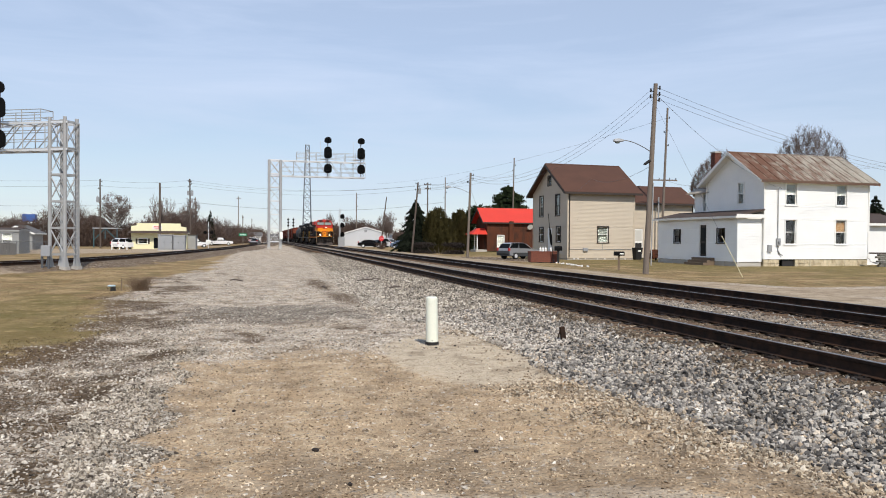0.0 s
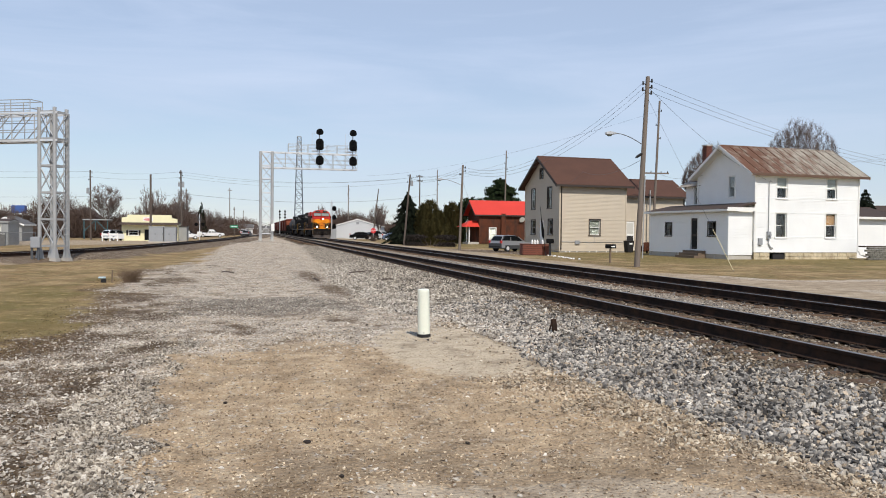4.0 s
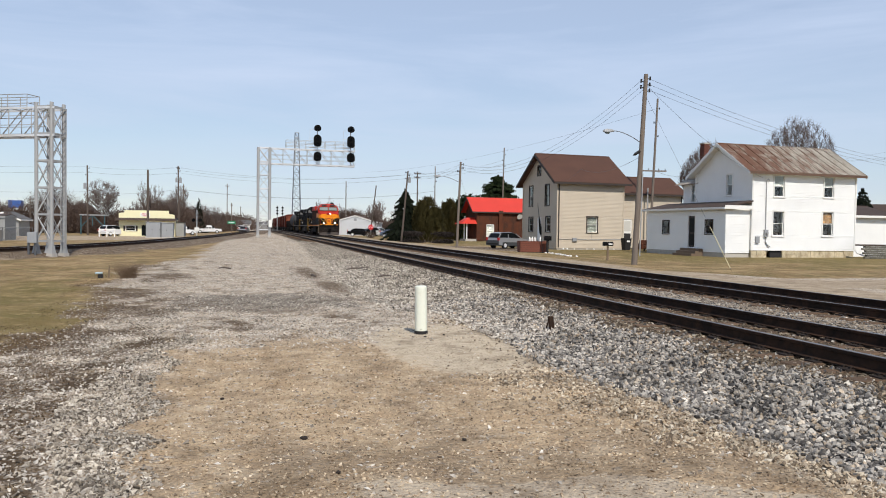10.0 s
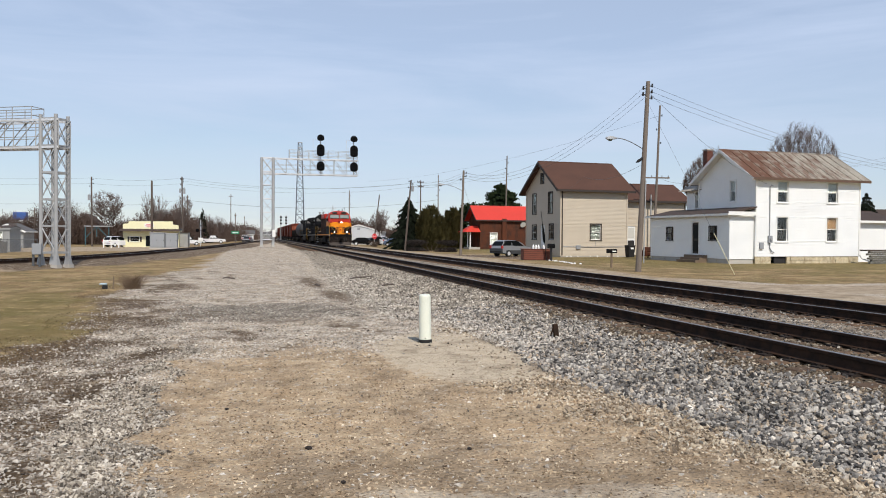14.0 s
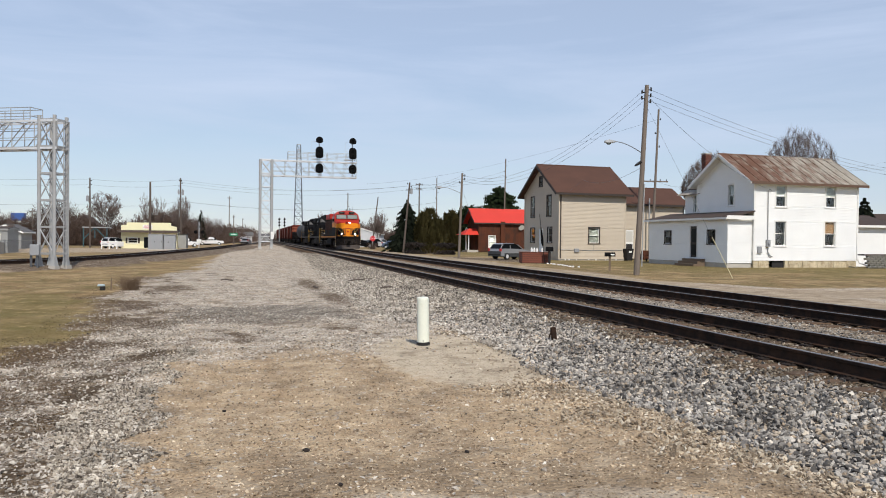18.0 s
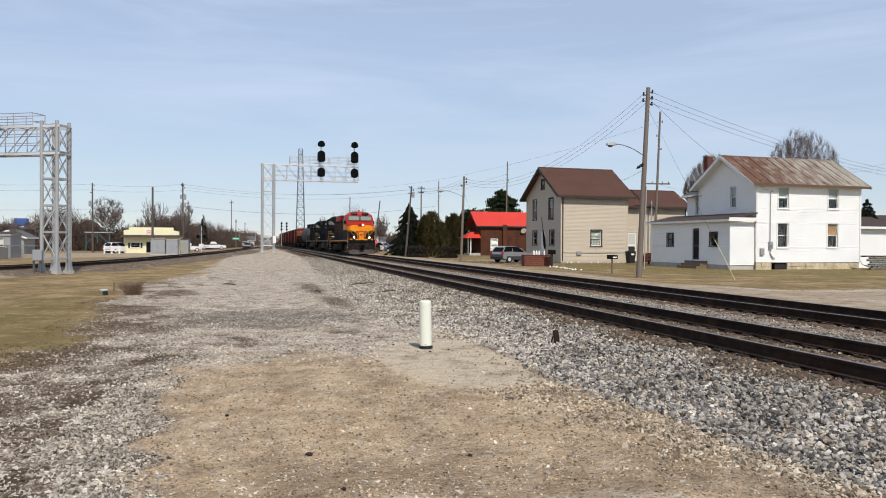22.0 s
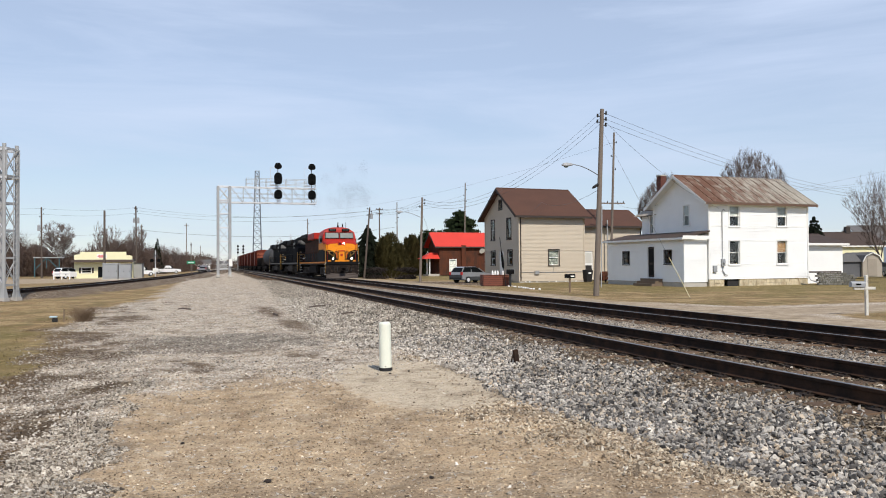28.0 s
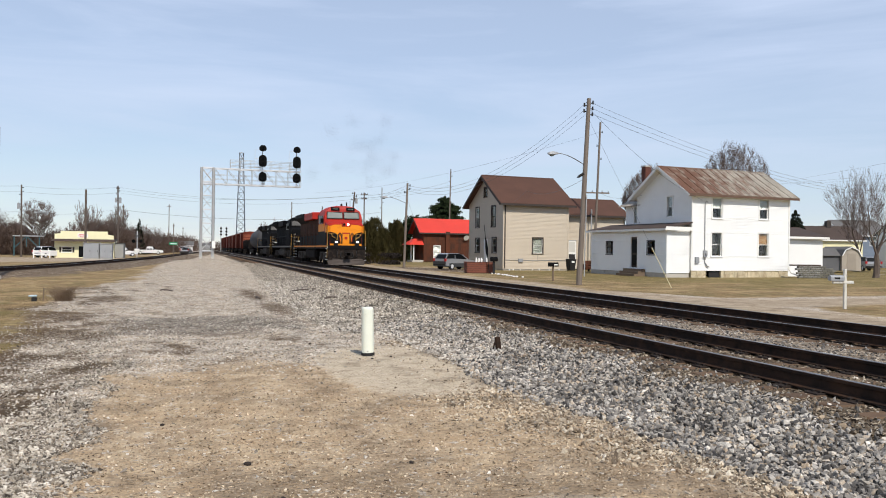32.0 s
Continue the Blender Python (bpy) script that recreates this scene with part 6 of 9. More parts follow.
        part("radiator_slats", bm, "black", t)
        bm = B()
        rail_posts(bm, sx * 1.46, [5.4 + 1.7 * i for i in range(10)], 1.58, 2.62)
        part("handrail", bm, pal["rails"], t)
    bm = B()
    box(bm, -0.45, 10.2, 4.36, 0.45, 12.4, 4.60)
    rod(bm, (0, 9.4, 4.35), (0, 9.4, 4.66), 0.3, n=12)
    box(bm, -0.3, 13.2, 4.36, 0.3, 14.2, 4.72)
    part("exhaust_stack", bm, "loco_black", t, "sooty exhaust housing")
    bm = B()
    for i, x in enumerate((-0.25, -0.08, 0.08, 0.25)):
        rod(bm, (x, 7.0 + 0.1 * i, 4.66), (x, 7.5, 4.70), 0.05, 0.08, n=8)
    part("horn", bm, "galv", t)
    return t


PAL_LEAD = dict(lead=True, nose="loco_red", cab="loco_red", hood="loco_side", roof="loco_red", roof2="loco_black", brow="loco_red", stripe="loco_orange", rails="loco_side")
PAL_DARK = dict(lead=False, nose="loco_navy", cab="loco_navy", hood="loco_navy", roof="loco_black", roof2="loco_navy", brow="loco_navy", stripe="dim_stripe", rails="loco_black")


def car_trucks(t, length):
    for cy in (2.2, length - 2.2):
        side_frames(t, cy, (-0.88, 0.88), 1.76)
        for o in (-0.88, 0.88):
            wheelset(t, cy + o, 0.457)
    bm = boxes((-0.25, 0.0, 0.75, 0.25, length, 1.15), (-1.3, 0.5, 1.0, 1.3, 0.7, 1.2), (-1.3, length - 0.7, 1.0, 1.3, length - 0.5, 1.2))
    part("underframe", bm, "car_black", t)


def hopper(length):
    t = thing("hopper_car", Matrix(), "grey round-sided covered hopper car", "freight car", "train")
    car_trucks(t, length)
    ring = lambda y, k: [(1.52 * k * math.cos(a), y, 2.75 + 1.65 * k * math.sin(a)) for a in [2 * math.pi * i / 24 for i in range(24)]]
    bm = B()
    loft(bm, [ring(0.9, 0.35), ring(1.05, 0.75), ring(1.4, 0.95), ring(2.0, 1.0), ring(length - 2.0, 1.0), ring(length - 1.4, 0.95), ring(length - 1.05, 0.75), ring(length - 0.9, 0.35)])
    part("body", bm, "tank_grey", t, smooth=True)
    bm = boxes((-0.5, 3, 4.38, 0.5, length - 3, 4.5))
    part("hatch_walk", bm, "tank_grey", t)
    bm = B()
    for y in (0.75, length - 0.75):
        tube(bm, [(-1.3, y, 1.1), (-1.3, y, 2.6), (1.3, y, 2.6), (1.3, y, 1.1)], 0.03)
    part("end_rail", bm, "car_black", t)
    return t


def gondola(length):
    t = thing("gondola_car", Matrix(), "low black open gondola car", "freight car", "train")
    car_trucks(t, length)
    bm = boxes((-1.5, 0.5, 1.1, -1.42, length - 0.5, 2.75), (1.42, 0.5, 1.1, 1.5, length - 0.5, 2.75), (-1.42, 0.5, 1.1, 1.42, 0.58, 2.75), (-1.42, length - 0.58, 1.1, 1.42, length - 0.5, 2.75), (-1.42, 0.58, 1.1, 1.42, length - 0.58, 1.25))
    part("body", bm, "car_black", t)
    for i in range(10):
        y = 0.8 + i * (length - 1.7) / 9
        for sx in (-1, 1):
            part("rib", boxes((sx * 1.53 - 0.05, y, 1.1, sx * 1.53 + 0.05, y + 0.12, 2.72)), "car_black", t)
    return t


def boxcar(length):
    t = thing("boxcar", Matrix(), "weathered red steel boxcar with ribbed sides", "freight car", "train")
    car_trucks(t, length)
    bm = boxes((-1.50, 0.55, 1.1, 1.50, length - 0.55, 4.35))
    part("body", bm, "rust", t, bevel=0.02)
    bm = B()
    extrude(bm, [(-1.56, 4.32), (1.56, 4.32), (1.2, 4.56), (0, 4.66), (-1.2, 4.56)], "y", 0.5, length - 0.5)
    part("roof", bm, "rust", t)
    for i in range(16):
        y = 0.75 + i * (length - 1.6) / 15
        for sx in (-1, 1):
            if not (6 <= i <= 9):
                part("rib", boxes((sx * 1.53 - 0.04, y, 1.15, sx * 1.53 + 0.04, y + 0.1, 4.27)), "rust", t)
    for sx in (-1, 1):
        bm = boxes((sx * 1.54 - 0.03, length / 2 - 1.6, 1.2, sx * 1.54 + 0.03, length / 2 + 1.6, 4.2))
        part("sliding_door", bm, "rust_end", t, bevel=0.01)
    for y in (0.53, length - 0.53):
        bm = boxes(*[(-1.42, y - 0.05, 1.4 + 0.34 * i, 1.42, y + 0.05, 1.58 + 0.34 * i) for i in range(8)])
        part("end_corrugation", bm, "rust_end", t, bevel=0.02)
    bm = B()
    for z in [1.2 + 0.4 * i for i in range(8)]:
        rod(bm, (-1.35, 0.42, z), (-0.95, 0.42, z), 0.015, n=5)
    part("ladder", bm, "car_black", t)
    return t


def make_train():
    y = 0.0
    lead = locomotive("locomotive", "red, orange and black diesel locomotive with lit headlights", PAL_LEAD)
    second = locomotive("locomotive", "dark navy diesel locomotive with yellow grab rails", PAL_DARK)
    TRAIN.append((lead, 0.0))
    TRAIN.append((second, 22.9))
    third = copy_thing(second, Matrix())
    TRAIN.append((third, 45.8))
    for o in third.children:
        if o.name.startswith("wheelset"):
            WHEELS.append((o, o.matrix_basis.translation.y, 0.535))
    y = 68.7
    TRAIN.append((hopper(17.5), y))
    y += 18.0
    TRAIN.append((gondola(16.5), y))
    y += 17.0
    first = boxcar(17.0)
    TRAIN.append((first, y))
    for i in range(6):
        y += 17.5
        TRAIN.append((copy_thing(first, Matrix()), y))


make_train()
TRAIN_T = (0.0, 6.0, 10.0, 14.0, 19.0, 23.0, 28.0, 32.0)
TRAIN_Y = (141.0, 125.0, 114.0, 103.2, 90.6, 81.0, 68.8, 58.7)


def train_y(t):
    c = np.polyfit(TRAIN_T, TRAIN_Y, 3)
    return float(np.polyval(c, t))


def smoke():
    """Diesel exhaust: small rigid clouds of soot flecks that leave the lead locomotive's stack one after another."""
    t = thing("exhaust_smoke", Matrix(), "faint dark diesel exhaust smoke above the locomotive", "smoke")
    r = np.random.RandomState(19)
    for i in range(18):
        n = 2200
        P = r.normal(0, 0.42, (n, 3)).clip(-1.0, 1.0)
        A, C = r.normal(size=(n, 3)) * 0.0092, r.normal(size=(n, 3)) * 0.0092
        ob = fill("puff", np.stack([P, P + A, P + C], 1).reshape(-1, 3), 3 * np.arange(n)[:, None] + np.arange(3)[None], SOOT)
        ob.parent = t
        SMOKE.append((ob, 20.9 + 0.17 * i + r.uniform(-0.05, 0.05), r.normal(0, 1, 3)))


SMOKE = []
SOOT = mat("soot_flecks", rgb(74, 72, 73), 1.0, var=0.05, bump=0, spec=0.0)
smoke()


def smoke_at(t, t0, g):
    """Before its time a cloud rides inside the hood; then it rises, drifts and spreads."""
    y0 = train_y(min(t, t0)) + 11.2
    if t <= t0:
        k = max(0.0, 1 - (t0 - t) / 0.35)
        return (FAR_X, y0, RAIL_Z + 3.3 + 1.3 * k)
    a = t - t0
    s = a ** 0.75
    return (FAR_X + 0.55 * a + 0.40 * g[0] * s, y0 - 1.35 * a + 0.25 * g[1] * s, RAIL_Z + 4.6 + 1.15 * a - 0.04 * a * a + 0.34 * g[2] * s)


def motions():
    step = 0.2
    ts = [round(i * step, 3) for i in range(int(32 / step) + 1)]
    for ob, off in TRAIN:
        walk(ob, [(t, pose(FAR_X, train_y(t) + off, RAIL_Z)) for t in ts])
    for ob, t0, g in SMOKE:
        walk(ob, [(t, pose(*smoke_at(t, t0, g), 0, 0, 8 * t)) for t in ts])
    for ob, y, r in WHEELS:
        walk(ob, [(t, pose(0, y, r, math.degrees((train_y(0) - train_y(t)) / r) % 360)) for t in ts])


# ---- signal gantries ----
def gz(x, y):
    return float(ground_z(np.array([x]), np.array([y]))[0])


def signal_head(parent, x, y, z, w, h, lens, sign=-1):
    """A black target plate with rounded top, hoods and dark lenses, facing -y."""
    bm = B()
    r, pts = w / 2, []
    for i in range(13):
        a = math.pi * i / 12
        pts.append((x + r * math.cos(a), z + h / 2 - r + r * math.sin(a)))
    for i in range(13):
        a = math.pi + math.pi * i / 12
        pts.append((x + r * math.cos(a), z - h / 2 + r * 0.6 + r * 0.6 * math.sin(a)))
    extrude(bm, pts, "y", y, y + 0.03)
    box(bm, x - w * 0.24, y + 0.03, z - h * 0.32, x + w * 0.24, y + 0.32, z + h * 0.32)
    hd = part("signal_head", bm, "black", parent, "black signal head with unlit lenses")
    for dz in lens:
        bm = B()
        n = 14
        arc = [math.pi * (-0.2 + 1.4 * i / n) for i in range(n + 1)]
        lip = [(x + 0.136 * math.cos(a), z + dz + 0.136 * math.sin(a)) for a in arc] + [(x + 0.122 * math.cos(a), z + dz + 0.122 * math.sin(a)) for a in reversed(arc)]
        loft(bm, [[(px, y - 0.25, pz) for px, pz in lip], [(px, y - 0.001, pz) for px, pz in lip]])
        part("hood", bm, "black", hd)
        bm = B()
        rod(bm, (x, y - 0.02, z + dz), (x, y + 0.001, z + dz), 0.10, n=n)
        part("lens", bm, "dark_glass", hd)


def lattice_leg(g, c, e1, e2, half, z0, z1, bays, above=0.0, post=0.115, strut="aluminium"):
    """Four posts with cross bracing on each side; returns nothing, adds one part a member group."""
    P = [Vector((c[0], c[1], 0)) + e1 * a * half + e2 * b * half for a, b in ((-1, -1), (1, -1), (1, 1), (-1, 1))]
    for p in P:
        bm = B()
        rod(bm, p + Vector((0, 0, z0)), p + Vector((0, 0, z1 + above)), post, n=12)
        part("post", bm, "galv", g)
        bm = B()
        hexa(bm, [p + e1 * a * 0.19 + e2 * b * 0.19 + Vector((0, 0, z0 - 0.25)) for a, b in ((-1, -1), (1, -1), (1, 1), (-1, 1))], [p + e1 * a * 0.19 + e2 * b * 0.19 + Vector((0, 0, z0 - 0.02)) for a, b in ((-1, -1), (1, -1), (1, 1), (-1, 1))])
        part("footing", bm, "concrete", g)
        bm = B()
        hexa(bm, [p + e1 * a * 0.15 + e2 * b * 0.15 + Vector((0, 0, z0 - 0.02)) for a, b in ((-1, -1), (1, -1), (1, 1), (-1, 1))], [p + e1 * a * 0.065 + e2 * b * 0.065 + Vector((0, 0, z0 + 0.6)) for a, b in ((-1, -1), (1, -1), (1, 1), (-1, 1))])
        part("base_gusset", bm, "galv", g)
    H = (z1 - z0 - 0.6) / bays
    for i in range(4):
        p, q = P[i], P[(i + 1) % 4]
        for k in range(bays + 1):
            z = z0 + 0.6 + H * k
            bm = B()
            beam(bm, p + Vector((0, 0, z)), q + Vector((0, 0, z)), 0.07, 0.10)
            part("strut", bm, strut, g)
            if k < bays:
                for a, b in ((0, 1), (1, 0)):
                    bm = B()
                    beam(bm, p + Vector((0, 0, z + H * a)), q + Vector((0, 0, z + H * b)), 0.032, 0.032)
                    # alternate braces take the brighter metal to paint in their sunlit gleam
                    part("brace", bm, "aluminium" if a == (k + i) % 2 and i % 2 == 0 else "galv", g)
    return P


def truss_arm(g, c, e1, e2, half, s0, s1, zb, zt, bays):
    """A box truss from s0 to s1 along e1."""
    at = lambda s, b, z: Vector((c[0], c[1], z)) + e1 * s + e2 * b * half
    for b in (-1, 1):
        for z in (zb, zt):
            bm = B()
            beam(bm, at(s0, b, z), at(s1, b, z), 0.09, 0.11)
            part("chord", bm, "aluminium", g)
    st = (s1 - s0) / bays
    for k in range(bays + 1):
        s = s0 + st * k
        for b in (-1, 1):
            bm = B()
            beam(bm, at(s, b, zb), at(s, b, zt), 0.04)
            if k < bays:
                beam(bm, at(s, b, zt if k % 1 == 0 else zb), at(s + st, b, zb), 0.04)
            part("web", bm, "galv", g)
        for z in (zb, zt):
            bm = B()
            beam(bm, at(s, -1, z), at(s, 1, z), 0.055)
            if k < bays:
                beam(bm, at(s, -1, z), at(s + st, 1, z), 0.04)
            part("cross_member", bm, "galv", g)
    for b in (-0.92, 0.92):
        bm = B()
        for z in (zb + 0.55, zb + 1.02):
            rod(bm, at(s0 + 1.2, b, z), at(s1, b, z), 0.02, n=6)
        part("inner_rail", bm, "galv", g)
    bm = B()
    for k in range(int((s1 - s0) / 0.12)):
        s = s0 + 0.12 * k
        beam(bm, at(s, -0.8, zb + 0.09), at(s, 0.8, zb + 0.09), 0.03, 0.03)
    part("grating", bm, "galv", g)


def railing(g, c, e1, e2, half, s0, s1, z0, n):
    at = lambda s, b, z: Vector((c[0], c[1], z)) + e1 * s + e2 * b * half
    for b in (-1, 1):
        bm = B()
        for i in range(n + 1):
            s = s0 + (s1 - s0) * i / n
            rod(bm, at(s, b, z0), at(s, b, z0 + 0.95), 0.022, n=6)
        for h in (0.35, 0.65, 0.95):
            rod(bm, at(s0, b, z0 + h), at(s1, b, z0 + h), 0.022, n=6)
        part("railing", bm, "galv", g)
    for s in (s0, s1):
        for h in (0.5, 0.95):
            bm = B()
            rod(bm, at(s, -1, z0 + h), at(s, 1, z0 + h), 0.022, n=6)
            part("railing_end", bm, "galv", g)


def ladder(g, p, e, z0, z1, w=0.2):
    bm = B()
    p = Vector((p[0], p[1], 0))
    for s in (-1, 1):
        rod(bm, p + e * w * s + Vector((0, 0, z0)), p + e * w * s + Vector((0, 0, z1)), 0.02, n=6)
    z = z0 + 0.3
    while z < z1:
        rod(bm, p - e * w + Vector((0, 0, z)), p + e * w + Vector((0, 0, z)), 0.015, n=5)
        z += 0.3
    part("ladder", bm, "galv", g)


def signal_mast(g, x, y, z0, heads):
    bm = B()
    rod(bm, (x, y + 0.45, z0), (x, y + 0.45, heads[0][0] + 0.3), 0.05, n=8)
    for z, w, h, l in heads:
        beam(bm, (x, y + 0.45, z), (x, y + 0.3, z), 0.08)
    part("signal_mast", bm, "galv", g)
    for z, w, h, l in heads:
        signal_head(g, x, y, z, w, h, l)
    z, y0 = heads[1][0] - 0.65, y + 0.5
    bm = boxes((x - 0.8, y0, z - 0.05, x - 0.1, y0 + 0.7, z))
    tube(bm, [(x - 0.8, y0, z), (x - 0.8, y0, z + 1.9), (x - 0.1, y0, z + 1.9)], 0.02, 5)
    tube(bm, [(x - 0.8, y0, z + 0.95), (x - 0.1, y0, z + 0.95)], 0.02, 5)
    part("service_platform", bm, "aluminium", g)


def main_gantry():
    g = thing("signal_gantry", Matrix(), "galvanised steel cantilever signal gantry over both tracks", "signal gantry", "signal gantries")
    e1, e2 = Vector((1, 0, 0)), Vector((0, 1, 0))
    lattice_leg(g, (1.58, 87.0), e1, e2, 0.62, 0.72, 10.32, 6, 0.0, 0.145)
    truss_arm(g, (1.58, 87.0), e1, e2, 0.62, -0.6, 9.95, 8.58, 10.28, 8)
    railing(g, (1.58, 87.0), e1, e2, 0.62, 2.35, 9.9, 10.3, 7)
    ladder(g, (2.35, 87.2), e2, 0.9, 10.2)
    heads = [(12.64, 0.80, 0.72, (0.0,)), (11.25, 0.86, 1.32, (0.3, -0.3)), (9.50, 0.86, 1.06, (0.22, -0.22))]
    for x in (7.32, 11.02):
        signal_mast(g, x, 86.0, 8.5, heads)
    part("relay_box", boxes((2.1, 86.0, 1.6, 2.45, 86.3, 2.4)), "trim", g, "white relay cabinet", bevel=0.02)


def side_gantry():
    g = thing("signal_gantry", Matrix(), "galvanised steel cantilever signal gantry with walkway and ladder", "signal gantry", "signal gantries")
    e1, e2 = Vector((-0.899, 0.438, 0)), Vector((0.438, 0.899, 0))
    c = (-10.02, 43.75)
    lattice_leg(g, c, e1, e2, 0.45, 0.20, 7.72, 5, 0.22, 0.095, "galv")
    truss_arm(g, c, e1, e2, 0.45, -0.6, 11.5, 6.25, 7.66, 9)
    railing(g, c, e1, e2, 0.45, 1.0, 11.4, 7.42, 9)
    ladder(g, (c[0] + 0.68, c[1] - 0.2), e2, 0.5, 7.6)
    heads = [(9.42, 0.72, 0.66, (0.0,)), (8.38, 0.78, 1.12, (0.26, -0.26)), (6.75, 0.82, 1.0, (0.2, -0.2))]
    for s in (3.3, 7.2):
        x, y = c[0] - 0.955 * s, c[1] + 0.297 * s - 0.95
        signal_mast(g, x, y, 6.2, heads)
    b = thing("junction_box", pose(-10.62, 42.8, 0.1), "grey steel junction box on two posts", "junction box")
    part("box", boxes((-0.22, -0.15, 0.62, 0.22, 0.15, 1.18)), "grey_box", b, bevel=0.02)
    for x in (-0.18, 0.12):
        bm = B()
        rod(bm, (x, 0, -0.1), (x, 0, 0.62), 0.06, n=8)
        part("post", bm, "lamp_arm", b)


main_gantry()
side_gantry()


def lattice_tower():
    t = thing("radio_tower", pose(15.6, 265, 0.1), "tall grey lattice radio tower", "tower")
    H, h0, h1, n = 33.2, 1.55, 0.62, 15
    w = lambda z: h0 + (h1 - h0) * z / H
    for a, b in ((-1, -1), (1, -1), (1, 1), (-1, 1)):
        bm = B()
        beam(bm, (a * h0, b * h0, 0), (a * h1, b * h1, H), 0.16)
        part("leg", bm, "tower_grey", t)
    for k in range(n):
        z0, z1 = H * k / n, H * (k + 1) / n
        a, b = w(z0), w(z1)
        for s in range(4):
            c, d = [(-1, -1), (1, -1), (1, 1), (-1, 1)][s], [(1, -1), (1, 1), (-1, 1), (-1, -1)][s]
            for p, q, v in ((c, d, z1), (d, c, z1), (c, d, z0)):
                bm = B()
                k = b if v == z1 else a
                beam(bm, (p[0] * a, p[1] * a, z0), (q[0] * k, q[1] * k, v), 0.08)
                part("bracing", bm, "tower_grey", t)
    part("head_frame", boxes((-0.75, -0.75, H - 1.8, 0.75, 0.75, H - 1.6), (-0.75, -0.75, H, 0.75, 0.75, H + 0.1)), "galv", t)


def far_signals():
    for x, y, z in ((9.2, 262, 0.3), (10.9, 262, 0.3)):
        s = thing("railway_signal", pose(x, y, z), "distant black railway signal on a mast", "signal", "wayside signals")
        bm = B()
        rod(bm, (0, 0.3, -0.3), (0, 0.3, 8.2), 0.12, n=6)
        part("mast", bm, "galv", s)
        for h in (7.6, 6.6, 5.6):
            signal_head(s, 0, 0, h, 0.66, 0.72, (0.0,))
    s = thing("railway_signal", pose(15.2, 150.6, 0.1), "three-headed wayside signal on a steel mast", "signal", "wayside signals")
    bm = B()
    rod(bm, (0, 0, -0.2), (0, 0, 7.6), 0.09, n=8)
    part("mast", bm, "aluminium", s)
    for h in (5.9, 4.2, 2.4):
        signal_head(s, 0.45, -0.3, h, 0.85, 0.95, (0.15, -0.15))
    part("case", boxes((-0.35, -0.35, 0, 0.9, 0.4, 1.9)), "grey_box", s, bevel=0.02)
    ladder(s, (0.0, 0.18), Vector((1, 0, 0)), 0.3, 7.2, 0.18)


lattice_tower()
far_signals()


# ---- poles and wires ----
def utility_pole(label, base, top, r0=0.16, r1=0.10, material="wood_pole", arms=(), cans=(), steps=(), cap=False):
    b, t = Vector(base), Vector(top)
    p = thing("utility_pole", Matrix.Translation(b), label, "utility pole", "utility poles")
    d = t - b
    bm = B()
    rod(bm, Vector((0, 0, -0.3)), d, r0, r1, n=12)
    part("shaft", bm, material, p)
    for z, w, ang in arms:
        c = d * (z / d.z)
        e = Vector((math.cos(radians(ang)), math.sin(radians(ang)), 0))
        bm = B()
        beam(bm, c - e * w / 2, c + e * w / 2, 0.09, 0.12)
        a = part("crossarm", bm, material, p)
        bm = B()
        for s in (-0.45, -0.2, 0.2, 0.45):
            q = c + e * w * s + Vector((0, 0, 0.06))
            rod(bm, q, q + Vector((0, 0, 0.16)), 0.045, 0.03, n=6)
        part("insulators", bm, "black_soft", a)
    for z, side, r, h in cans:
        c = d * (z / d.z) + Vector((side * (r + 0.14), 0, 0))
        bm = B()
        rod(bm, c, c + Vector((0, 0, h)), r, n=12)
        rod(bm, c + Vector((0, 0, h)), c + Vector((0, 0, h + 0.18)), 0.05, 0.03, n=6)
        part("transformer", bm, "grey_box", p)
    for z, side in steps:
        c = d * (z / d.z)
        bm = B()
        rod(bm, c, c + Vector((side * 0.24, 0, 0.04)), 0.026, n=6)
        rod(bm, c + Vector((side * 0.24, 0, -0.03)), c + Vector((side * 0.24, 0, 0.15)), 0.05, 0.04, n=8)
        part("insulator", bm, "black_soft", p)
    return p


